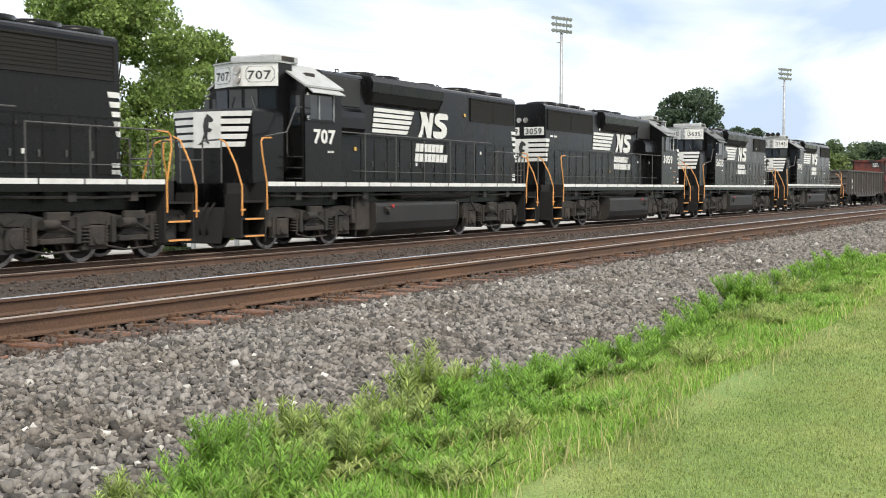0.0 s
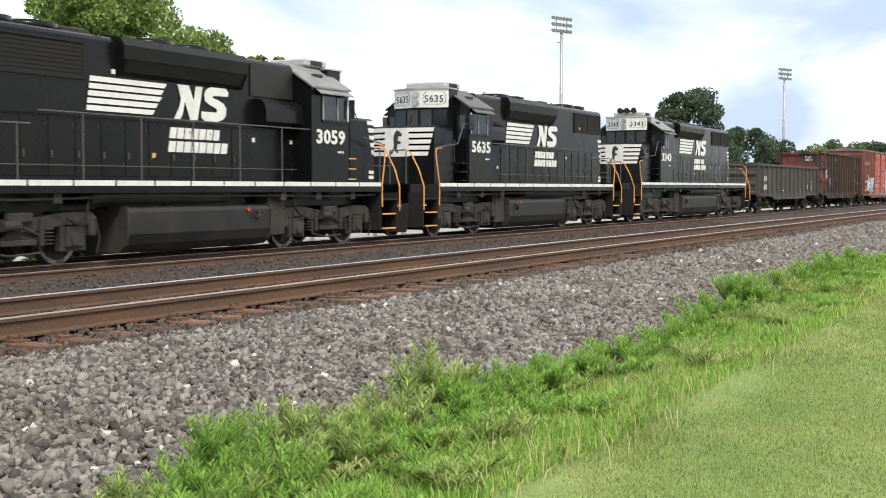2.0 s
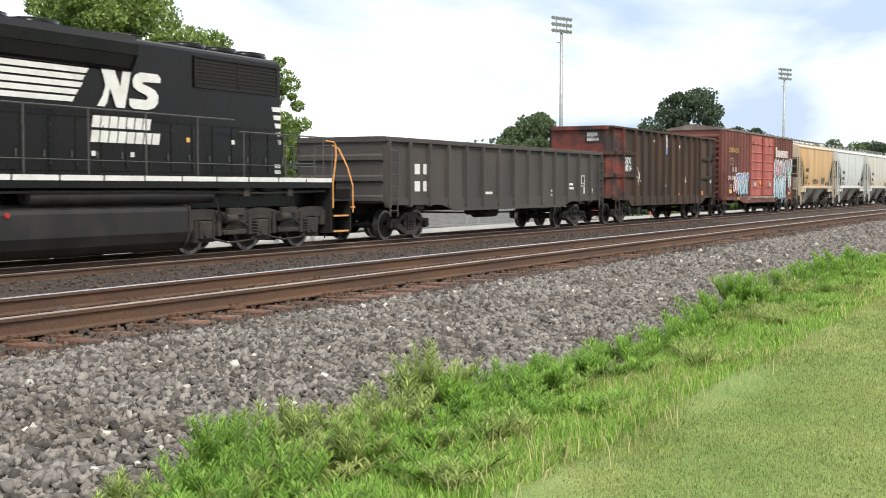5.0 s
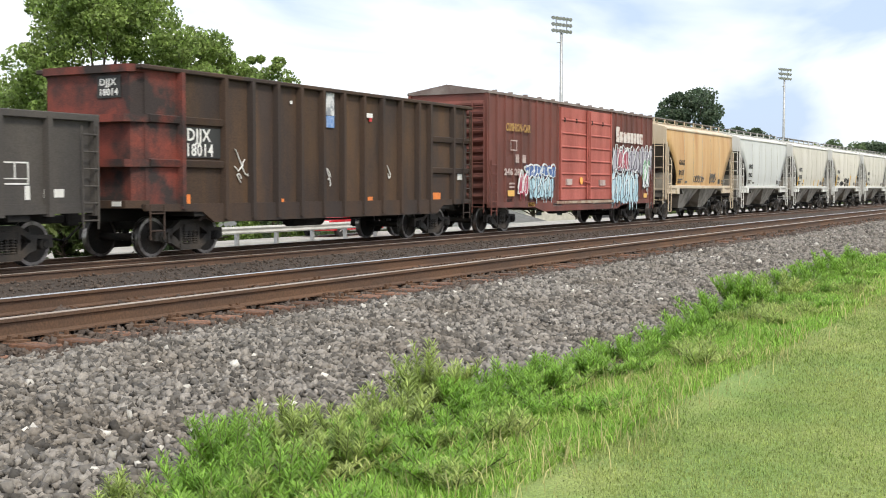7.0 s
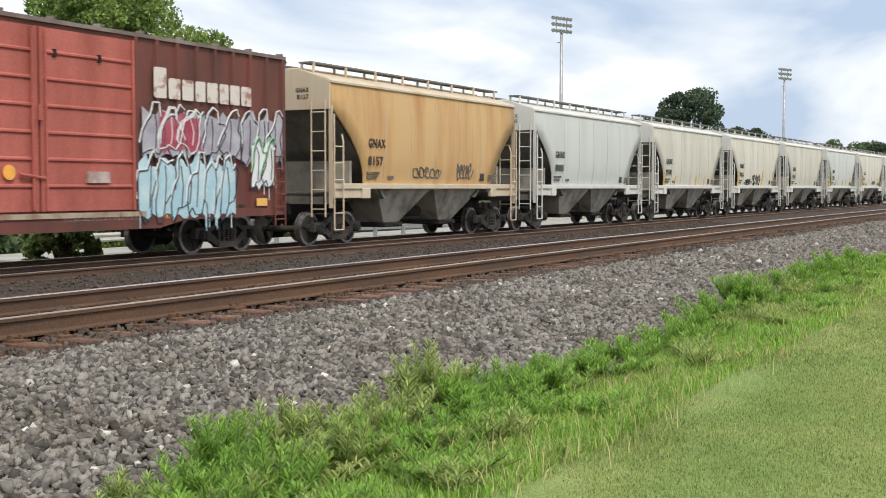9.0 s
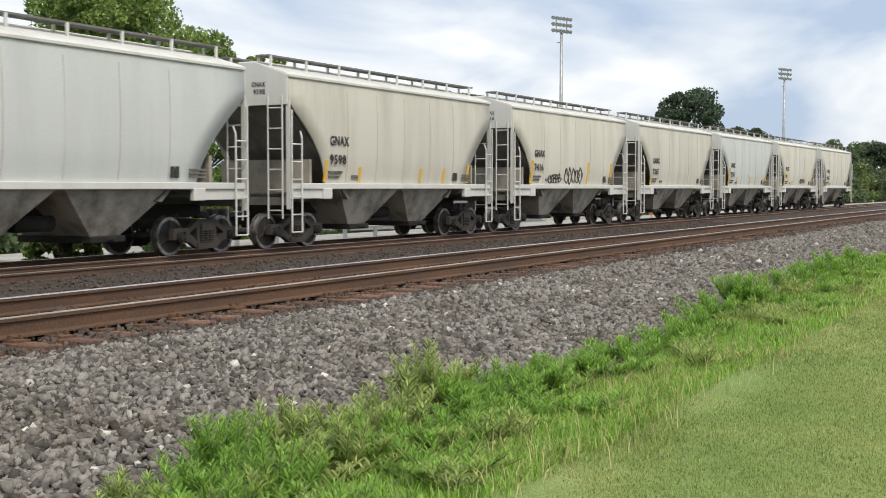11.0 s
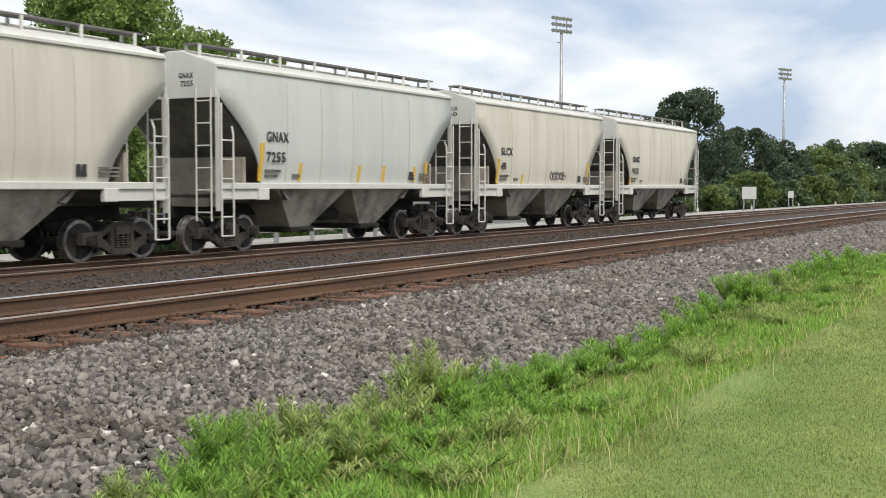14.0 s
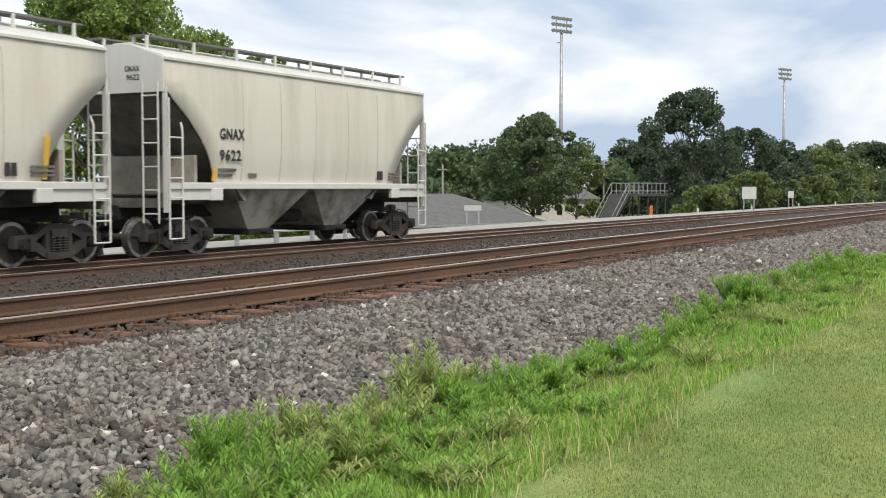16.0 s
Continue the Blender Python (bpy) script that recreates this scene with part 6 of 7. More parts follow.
def rotations(rng, n):
    q = rng.normal(size=(n, 4))
    q /= np.linalg.norm(q, axis=1)[:, None]
    w, x, y, z = q.T
    return np.stack([np.stack([1 - 2 * (y * y + z * z), 2 * (x * y - z * w), 2 * (x * z + y * w)], -1),
                     np.stack([2 * (x * y + z * w), 1 - 2 * (x * x + z * z), 2 * (y * z - x * w)], -1),
                     np.stack([2 * (x * z - y * w), 2 * (y * z + x * w), 1 - 2 * (x * x + y * y)], -1)], 1)


def stones(name, label, material, seed, patches):
    rng = np.random.default_rng(seed)
    V, n = [], 0
    for x0, x1, y0, y1, count, size in patches:
        x = rng.uniform(x0, x1, count)
        y = rng.uniform(y0, y1, count)
        keep = (x > 0.84 * y - 0.8)
        x, y = x[keep], y[keep]
        k = len(x)
        z = np.interp(y, [p[0] for p in PROFILE], [p[1] for p in PROFILE])
        y = y - np.where(y < 11, 1.33e-4 * np.maximum(0, x - 15) ** 2, 1e-4 * np.maximum(0, x - 20) ** 2)
        sc = size * rng.uniform(0.55, 1.25, (k, 1, 1)) * rng.uniform(0.34, 1.2, (k, 1, 3)) * 0.56
        c = CORNERS[None] * (1 + rng.uniform(-0.62, 0.30, (k, 8, 3)))
        c = np.einsum("nij,nkj->nki", rotations(rng, k), c * sc)
        c += np.stack([x, y, z + size * rng.uniform(-0.25, 0.55, k)], -1)[:, None, :]
        V.append(c)
        n += k
    V = np.concatenate(V).reshape(-1, 3)
    F = (QUADS[None] + (np.arange(n) * 8)[:, None, None]).reshape(-1, 4)
    tagged(new(name, np_mesh(name, V, F, material)), label, "gravel", kind="stuff")


STONE = mat("ballast_stone", (0.182, 0.168, 0.152), 0.9, second=(0.125, 0.108, 0.09), amount=0.8, scale=1.0, grain=0.22, fine=45, bump=0.4, vary=0.7, island=True)
STONE_PALE = mat("pale_stone", (0.55, 0.53, 0.49), 0.9, grain=0.1, vary=0.25, island=True)
STONE_BROWN = mat("rust_dusted_stone", (0.085, 0.064, 0.052), 0.95, second=(0.065, 0.052, 0.045), amount=0.8, scale=1.2, grain=0.15, fine=35, bump=0.2, vary=0.4, island=True)


# ---- plants ----
def blades(name, label, category, material, seed, patches):
    """Grass blades: two-segment bent strips with a pointed tip. patches: x0, x1, y0, y1, count, height, width."""
    rng = np.random.default_rng(seed)
    V, F, base = [], [], 0
    for x0, x1, y0, y1, count, h, w in patches:
        x, y = rng.uniform(x0, x1, count), rng.uniform(y0, y1, count)
        if h > 0.06:                     # the tall growth thins out into the lawn
            y = y0 - 0.22 + (y1 - y0 + 0.22) * rng.uniform(0, 1, count) ** 0.66
        keep = (x > 0.84 * y - 0.8) & (y > x / 7.6 - 0.4)
        if h > 0.06:
            keep &= np.array([noise.noise((a * 1.1, b * 1.4, seed)) for a, b in zip(x, y)]) > rng.uniform(-0.75, 0.25, count)
        x, y = x[keep], y[keep]
        k = len(x)
        z = np.interp(y, [p[0] for p in PROFILE], [p[1] for p in PROFILE])
        a = rng.uniform(0, 2 * np.pi, k)
        lean = rng.uniform(0.15, 1.1, k)
        hh = h * rng.uniform(0.45, 1.25, k)
        d = np.stack([np.cos(a), np.sin(a), np.zeros(k)], -1)
        s = np.stack([-np.sin(a), np.cos(a), np.zeros(k)], -1) * (w * rng.uniform(0.6, 1.2, k) / 2)[:, None]
        p = np.stack([x, y, z - 0.01], -1)
        up = np.array([0, 0, 1.0])
        m = p + up * (hh * 0.55)[:, None] + d * (hh * lean * 0.3)[:, None]
        t = p + up * (hh * (1 - 0.25 * lean))[:, None] + d * (hh * lean)[:, None]
        V.append(np.stack([p - s, p + s, m + s * 0.8, m - s * 0.8, t], 1).reshape(-1, 3))
        o = base + np.arange(k)[:, None] * 5
        F.append(np.concatenate([o + [[0, 1, 2]], o + [[0, 2, 3]], o + [[3, 2, 4]]]))
        base += 5 * k
    me = np_mesh(name, np.concatenate(V), np.concatenate(F), material)
    tagged(new(name, me), label, category, kind="stuff")


GRASS = leaf_mat("lawn_blade", (0.235, 0.325, 0.085), (0.40, 0.425, 0.155), 0.45)
TALL = leaf_mat("tall_grass_blade", (0.235, 0.415, 0.058), (0.34, 0.46, 0.10), 0.42)
DRY = leaf_mat("dry_grass_blade", (0.46, 0.44, 0.18), (0.55, 0.48, 0.25))
WEED = leaf_mat("weed_leaf", (0.22, 0.40, 0.055), (0.31, 0.43, 0.10), 0.42)
WEED_PALE = leaf_mat("pale_weed_leaf", (0.33, 0.43, 0.12), (0.45, 0.445, 0.18), 0.45)
STEM = mat("weed_stem", (0.14, 0.16, 0.06), 0.8)


def weed(x, y, h, w, stems, leaves, seed, material, length, label):
    """A clump of upright stems, each set round with narrow leaves."""
    rng = np.random.default_rng(seed)
    th = thing("weed", label, "weed", "weeds along the verge", pose(x, y, ground_z(y) - 0.01))
    b = Build()
    V, F, base = [], [], 0
    for _ in range(stems):
        a, r = rng.uniform(0, 2 * np.pi), w * 0.5 * rng.uniform(0, 1) ** 0.6
        foot = np.array([r * 0.5 * np.cos(a), r * 0.5 * np.sin(a), 0])
        hh = h * rng.uniform(0.55, 1.0) * (1 - 0.35 * r / (w * 0.5 + 1e-6))
        tip = np.array([r * 1.5 * np.cos(a), r * 1.5 * np.sin(a), hh])
        b.rod(tuple(foot), tuple(tip), 0.006, 4, 0.002)
        k = leaves
        f = np.linspace(0.12, 1.0, k) ** 0.8
        p = foot + (tip - foot) * f[:, None]
        ang = np.arange(k) * 2.4 + rng.uniform(0, 6)
        ln = length * rng.uniform(0.7, 1.2, k) * (1.15 - 0.6 * f)
        rise = rng.uniform(0.25, 0.9, k) + 0.5 * f
        d = np.stack([np.cos(ang), np.sin(ang), rise], -1)
        d /= np.linalg.norm(d, axis=1)[:, None]
        s = np.stack([-np.sin(ang), np.cos(ang), np.zeros(k)], -1) * (ln * 0.06)[:, None]
        m = p + d * (ln * 0.55)[:, None]
        t = p + d * ln[:, None] - np.array([0, 0, 1]) * (ln * 0.18)[:, None]
        V.append(np.stack([p - s * 0.3, p + s * 0.3, m + s, m - s, t], 1).reshape(-1, 3))
        o = base + np.arange(k)[:, None] * 5
        F.append(np.concatenate([o + [[0, 1, 2]], o + [[0, 2, 3]], o + [[3, 2, 4]]]))
        base += 5 * k
    tagged(part("stem", b, STEM, th), kind="stuff")
    part("foliage", np_mesh("foliage", np.concatenate(V), np.concatenate(F), material), None, th)
    return th


BARK = mat("grey_bark", (0.10, 0.08, 0.06), 0.95, second=(0.06, 0.05, 0.04), amount=0.8, scale=3, grain=0.35, fine=12, bump=0.8, stretch=(1, 1, 0.25))


def tree(x, y, h, w, seed, leaves, size, material, label, trunk=0.28, clumps=60, low=0.22, squash=1.0, clump=0.105):
    """Tapered trunk, limbs to clumps, and a crown of small leaf cards with gaps between the clumps."""
    rng = np.random.default_rng(seed)
    z0 = ground_z(y)
    th = thing("tree", label, "tree", "trees beyond the tracks", pose(x, y, z0 - 0.1))
    b = Build()
    top = h * 0.72
    pts = [np.array([0, 0, 0.0])]
    for i in range(1, 6):
        pts.append(np.array([rng.normal(0, 0.03) * h * i / 5, rng.normal(0, 0.03) * h * i / 5, top * i / 5]))
    for i in range(5):
        b.rod(tuple(pts[i]), tuple(pts[i + 1]), trunk * (1 - 0.17 * i), 9, trunk * (1 - 0.17 * (i + 1)))
    C = []
    for _ in range(clumps):
        a = rng.uniform(0, 2 * np.pi)
        f = rng.uniform(0, 1)
        zz = low + (1 - low) * f
        rad = (np.sin(np.pi * (0.18 + 0.74 * f)) ** 0.7) * squash
        rr = rad * np.sqrt(rng.uniform(0.12, 1.0)) * rng.uniform(0.8, 1.15)
        C.append([w * 0.5 * rr * np.cos(a), w * 0.5 * rr * np.sin(a), h * zz * rng.uniform(0.94, 1.0)])
    C = np.array(C)
    for c in C[: min(len(C), 26)]:
        i = int(np.clip(c[2] / top * 5 * 0.7, 1, 4))
        b.rod(tuple(pts[i]), tuple(c), trunk * 0.28, 5, trunk * 0.05)
    part("trunk", b, BARK, th, "brown bark trunk and limbs")
    k = leaves
    ci = rng.integers(0, len(C), k)
    cr = w * clump * rng.uniform(0.6, 1.4, len(C))
    d = rng.normal(size=(k, 3))
    d /= np.linalg.norm(d, axis=1)[:, None]
    p = C[ci] + d * (cr[ci] * rng.uniform(0.35, 1.0, k) ** 0.5)[:, None] * np.array([1, 1, 0.75])
    R = rotations(rng, k)
    s = size * rng.uniform(0.6, 1.2, k)[:, None]
    u, v = R[:, :, 0] * s, R[:, :, 1] * s * 0.7
    n = R[:, :, 2] * s * 0.18
    V = np.stack([p - u, p + v + n, p + u, p - v + n], 1).reshape(-1, 3)
    F = (np.array([[0, 1, 2, 3]]) + np.arange(k)[:, None] * 4)
    part("crown", np_mesh("crown", V, F, material), None, th, "leafy crown with gaps")
    return th


LEAF_LIGHT = leaf_mat("fresh_leaf", (0.18, 0.265, 0.065), (0.26, 0.34, 0.095), 0.5)
LEAF_MID = leaf_mat("mid_green_leaf", (0.105, 0.155, 0.07), (0.145, 0.195, 0.085), 0.4)
LEAF_DARK = leaf_mat("dark_leaf", (0.08, 0.12, 0.072), (0.118, 0.16, 0.092), 0.42)
LEAF_YELLOW = leaf_mat("yellow_green_leaf", (0.15, 0.21, 0.065), (0.20, 0.24, 0.085), 0.4)


def plant_all():
    stones("ballast", "loose grey crushed stone on the ballast slope", STONE, 3, [
        (2, 11, 3.45, 7.45, 33000, 0.055), (11, 20, 3.45, 7.4, 27000, 0.058), (20, 38, 3.45, 7.4, 32000, 0.064), (38, 80, 3.4, 7.4, 22000, 0.09)])
    stones("pale_stones", "scattered pale stones on the ballast slope", STONE_PALE, 8, [(2, 20, 3.6, 7.2, 420, 0.06), (20, 45, 3.6, 7.2, 300, 0.075)])
    stones("rusty_ballast", "rust-dusted crushed stone round the rails", STONE_BROWN, 5, [
        (5, 20, 7.2, 8.1, 6000, 0.05), (20, 40, 7.2, 8.1, 3000, 0.06), (6, 24, 8.1, 10.9, 7000, 0.065), (24, 60, 7.2, 10.9, 5000, 0.09), (11, 60, 12, 17.3, 11000, 0.05), (14, 60, 20.0, 22.5, 3500, 0.12)])
    blades("lawn_grass", "short mown lawn grass", "grass", GRASS, 21, [(3.5, 9, 0.3, 2.8, 110000, 0.034, 0.0045), (9, 20, 0.9, 2.85, 76000, 0.038, 0.007)])
    blades("verge_grass", "tall bright green grass along the ballast", "grass", TALL, 22, [
        (3, 10.5, 2.5, 3.5, 34000, 0.10, 0.008), (10.5, 20, 2.5, 3.8, 40000, 0.11, 0.012), (20, 45, 2.5, 3.85, 26000, 0.17, 0.022), (3.5, 10.5, 2.45, 3.4, 30000, 0.07, 0.009), (10.5, 20, 2.45, 3.7, 24000, 0.08, 0.016)])
    blades("dry_grass", "dry straw-coloured grass among the weeds", "grass", DRY, 23, [(3, 10.5, 2.2, 3.7, 4600, 0.16, 0.006), (10.5, 30, 2.2, 3.8, 3600, 0.17, 0.010)])
    rows = ((4.95, 3.95, 0.52, 0.42, 20, 44, WEED, 0.12), (5.2, 4.15, 0.44, 0.40, 16, 40, WEED, 0.11), (4.6, 3.85, 0.36, 0.42, 16, 36, WEED, 0.11), (5.62, 4.05, 0.48, 0.40, 13, 36, WEED_PALE, 0.15),
            (6.0, 3.9, 0.38, 0.5, 16, 36, WEED_PALE, 0.14), (6.5, 3.8, 0.42, 0.5, 18, 38, WEED_PALE, 0.15), (7.0, 3.6, 0.38, 0.5, 18, 38, WEED, 0.14), (7.45, 4.12, 0.54, 0.50, 22, 44, WEED_PALE, 0.16),
            (7.6, 3.65, 0.38, 0.55, 20, 38, WEED, 0.14), (8.2, 3.6, 0.36, 0.55, 20, 38, WEED, 0.14), (9.0, 3.5, 0.33, 0.55, 18, 36, WEED, 0.14), (10.0, 3.55, 0.34, 0.55, 18, 34, WEED, 0.15),
            (11.0, 3.5, 0.36, 0.6, 18, 34, WEED, 0.16), (12.3, 3.6, 0.38, 0.7, 18, 34, WEED, 0.17), (13.8, 3.8, 0.44, 0.7, 18, 34, WEED, 0.18), (15.5, 3.95, 0.62, 0.62, 22, 40, WEED, 0.2),
            (16.6, 3.7, 0.44, 0.8, 20, 34, WEED_PALE, 0.19), (18.5, 3.85, 0.48, 0.85, 20, 34, WEED, 0.2), (20.8, 3.9, 0.52, 0.9, 20, 34, WEED, 0.22), (23.4, 3.9, 0.52, 1.0, 20, 34, WEED, 0.25), (4.6, 3.4, 0.42, 0.5, 20, 40, WEED, 0.12), (5.3, 3.5, 0.38, 0.5, 20, 38, WEED_PALE, 0.13), (6.1, 3.3, 0.32, 0.5, 18, 36, WEED, 0.12), (4.1, 3.95, 0.3, 0.42, 14, 34, WEED_PALE, 0.11), (5.7, 3.5, 0.36, 0.5, 18, 36, WEED, 0.12), (6.6, 3.35, 0.3, 0.5, 18, 34, WEED, 0.12), (4.2, 3.5, 0.36, 0.5, 18, 36, WEED, 0.12))
    rng = random.Random(77)
    rows = [(x, y, h, w, st + 6, lv + 22, m, ln * 0.95) for x, y, h, w, st, lv, m, ln in rows]
    for i in range(80):
        x = 4.2 + 26 * rng.random() ** 1.3
        y = rng.uniform(2.65, 3.75)
        rows.append((x, y, rng.uniform(0.16, 0.30), rng.uniform(0.35, 0.6), 14, 30, WEED if rng.random() < 0.72 else WEED_PALE, rng.uniform(0.09, 0.13) * (1 + x / 40)))
    for i, (x, y, h, w, st, lv, m, ln) in enumerate(rows):
        weed(x, y, h, w, st, lv, 40 + i, m, ln, "bright green leafy weed at the ballast's foot" if m is WEED else "pale yellowing weed at the ballast's foot")


def plant_trees():
    tree(41.0, 40, 14.2, 10.6, 1, 84000, 0.105, LEAF_LIGHT, "large green broadleaf tree behind the train", 0.34, 210, 0.12, clump=0.085)
    tree(48.6, 40.5, 12.7, 8.6, 2, 46000, 0.105, LEAF_LIGHT, "green tree with loose outer branches", 0.22, 120, 0.10, clump=0.085)
    tree(53.6, 40, 12.5, 5.6, 13, 17000, 0.105, LEAF_LIGHT, "slender green tree with a loose thin top", 0.10, 90, 0.15, clump=0.075)
    tree(30.0, 38, 6.6, 8.0, 12, 8000, 0.18, LEAF_MID, "green shrubby tree behind the train", 0.2, 50, 0.1)
    tree(63.0, 46, 9.0, 9.0, 14, 7000, 0.2, LEAF_MID, "green tree behind the train", 0.2, 46, 0.1)
    tree(118.0, 53, 12.4, 11.5, 3, 21700, 0.182, LEAF_MID, "broad dark green tree beside the shed", 0.26, 80, 0.27)
    tree(131.0, 53, 9.6, 7.0, 4, 9300, 0.182, LEAF_YELLOW, "smaller yellow-green tree beside the shed", 0.16, 40, 0.2)
    tree(150.0, 45, 17.3, 14.0, 5, 23250, 0.224, LEAF_DARK, "tall dark green tree with an uneven crown", 0.34, 80, 0.06)
    tree(163.0, 41, 12.6, 12.0, 6, 15500, 0.224, LEAF_DARK, "dark green tree in the row", 0.28, 60, 0.05)
    tree(172.0, 38, 10.5, 11.0, 7, 13950, 0.238, LEAF_DARK, "dark green tree with low branches", 0.26, 60, 0.04)
    tree(196.0, 37, 10.4, 13.0, 8, 12400, 0.252, LEAF_YELLOW, "olive green tree in the row", 0.26, 60, 0.04)
    tree(215.0, 37, 12.2, 12.0, 9, 12400, 0.266, LEAF_MID, "green tree in the far row", 0.26, 60, 0.04)
    tree(236.0, 36, 11.8, 13.0, 10, 12400, 0.294, LEAF_DARK, "dark tree in the far row", 0.26, 60, 0.04)
    tree(262.0, 37, 13.5, 14.0, 11, 12400, 0.322, LEAF_MID, "green tree at the row's end", 0.26, 60, 0.04)
    # far wood
    for i, (x, y, h, w) in enumerate(((150, 82, 9.8, 22), (172, 84, 11.5, 22), (196, 80, 13.2, 22), (214, 74, 13.0, 20), (232, 70, 13.0, 20), (290, 52, 14, 22), (330, 46, 15, 24), (128, 84, 9.4, 20))):
        tree(x, y, h, w, 60 + i, 10000, 0.40, LEAF_DARK if i % 2 else LEAF_MID, "distant dark green woodland tree", 0.3, 60, 0.03)
    for i, (x, y, h, w) in enumerate(((22.0, 22.9, 0.9, 2.0), (26.0, 22.9, 0.8, 2.0), (33, 34.5, 2.0, 4.0), (29, 34.5, 1.8, 4),  (118, 34, 2.6, 6.0), (126, 34, 2.4, 6.0), (142, 35, 4.5, 7.0), (152, 33.5, 3.2, 7), (166, 31.5, 3.4, 8), (180, 31.5, 4.0, 9), (195, 32, 3.5, 9), (212, 31.5, 4.0, 10), (240, 31, 4.0, 12))):
        t = tree(x, y, h + 0.6, w, 80 + i, 4000, 0.14 if x < 60 else 0.24, LEAF_MID if i % 2 else LEAF_YELLOW, "low green bush beyond the far track", 0.06, 34, 0.02)
        t.name = "bush"
        t["category"] = "bush"
        t["group"] = "bushes beyond the tracks"


# ---- beyond the tracks ----
GALV = mat("galvanised_steel", (0.42, 0.43, 0.44), 0.5, metal=0.6, second=(0.3, 0.31, 0.32), amount=0.7, scale=2)


def light_mast(x, y, h, label):
    m = thing("floodlight_mast", label, "floodlight mast", "floodlight masts", pose(x, y, ground_z(y)))
    b = Build()
    b.rod((0, 0, 0), (0, 0, h), 0.42, 12, 0.2)
    part("pole", b, GALV, m)
    ux, uy = 0.93, -0.37
    for r in range(3):
        z = h - 0.4 + r * 1.0
        b = Build()
        b.rod((-2.1 * ux, -2.1 * uy, z), (2.1 * ux, 2.1 * uy, z), 0.09, 6)
        part("crossarm", b, GALV, m)
        for k in range(6):
            q = -1.95 + 0.78 * k
            b = Build()
            b.rod((q * ux - 0.15, q * uy + 0.1, z + 0.2), (q * ux - 0.55, q * uy - 0.35, z + 0.02), 0.16, 10, 0.32)
            part("floodlight", b, GALV, m, "round floodlight")
    b = Build()
    for q in (-1.2, 1.2):
        b.rod((q * ux, q * uy, h - 0.4), (q * ux, q * uy, h + 1.7), 0.07, 6)
    b.rod((-1.0, 0.3, h - 2.2), (0.2, 0, h - 2.0), 0.08, 6)
    part("brace", b, GALV, m)


def shed():
    """A long low shed with a grey hipped roof, down the bank."""
    s = thing("shed", "long low shed with a grey shingle roof", "building", "", pose(92, 55, ground_z(55), 0, 0, -12))
    wallm = mat("shed_wall", (0.3, 0.29, 0.27), 0.9, grain=0.15)
    roofm = mat("grey_shingle_roof", (0.125, 0.127, 0.125), 0.9, second=(0.10, 0.102, 0.10), amount=0.8, scale=1.5, grain=0.2, fine=8, bump=0.5)
    b = Build()
    b.box(-14, 14, -6, 6, 0, 1.6)
    part("wall", b, wallm, s)
    b = Build()
    b.hull([(-14.8, -6.8, 1.5), (14.8, -6.8, 1.5), (14.8, 6.8, 1.5), (-14.8, 6.8, 1.5)], [(-9, -0.2, 4.2), (8.2, -0.2, 4.2), (8.2, 0.2, 4.2), (-9, 0.2, 4.2)])
    part("roof", b, roofm, s, "grey shingled hip roof")
    b = Build()
    b.box(-14.85, 14.85, -6.9, -6.75, 1.38, 1.55)
    part("gutter", b, GALV, s)
    for k in range(6):
        b = Build()
        b.box(-11 + 4 * k, -10 + 4 * k, -6.06, -5.98, 0.4, 1.2)
        part("window", b, GLASS, s)


def pale_house():
    h = thing("house", "pale house half hidden behind trees", "house", "", pose(150, 66, ground_z(66), 0, 0, -20))
    b = Build()
    b.box(-7, 7, -4, 4, 0, 3.4)
    part("wall", b, mat("pale_siding", (0.62, 0.6, 0.55), 0.8, grain=0.1), h, "pale siding")
    b = Build()
    b.prism([(-4.6, 3.3), (0, 5.2), (4.6, 3.3)], -7.4, 7.4, "x")
    part("roof", b, MATS["grey_shingle_roof"], h)
    for k in range(3):
        b = Build()
        b.box(-5 + 4 * k, -4 + 4 * k, -4.05, -3.97, 1.2, 2.4)
        part("window", b, GLASS, h)


def ramp():
    """A raised footway with a barred railing, on trestles."""
    r = thing("footway_ramp", "grey steel footway ramp with barred railings", "ramp", "", pose(133, 45.5, 0, 0, 0, -12))
    zg = ground_z(45.5)
    b = Build()
    b.box(-5, 3.6, -1.2, 1.2, 0.55, 0.85)
    b.hull([(-5, -1.2, 0.55), (-5, 1.2, 0.55), (-8.5, 1.2, zg + 0.2), (-8.5, -1.2, zg + 0.2)], [(-5, -1.2, 0.85), (-5, 1.2, 0.85), (-8.5, 1.2, zg + 0.5), (-8.5, -1.2, zg + 0.5)])
    part("deck", b, mat("dark_steel_deck", (0.06, 0.06, 0.06), 0.8), r)
    for s in (-1.15, 1.15):
        for z in (1.15, 2.05):
            b = Build()
            b.rod((-5, s, z), (3.6, s, z), 0.05, 6)
            b.rod((-5, s, z), (-8.5, s, zg - 0.6 + z), 0.035, 6)
            part("top_rail", b, GALV, r)
        for k in range(9):
            b = Build()
            b.box(-5.04 + k, -4.96 + k, s - 0.04, s + 0.04, 0.8, 2.05)
            part("baluster", b, GALV, r)
    for k in range(5):
        b = Build()
        for y in (-1.0, 1.0):
            b.rod((-4.6 + 2 * k, y, zg - 0.1), (-4.6 + 2 * k, y, 0.56), 0.09, 6)
        b.rod((-4.6 + 2 * k, -1.0, 0.4), (-4.6 + 2 * k, 1.0, zg + 0.4), 0.05, 6)
        part("trestle", b, MATS["dark_steel_deck"], r)


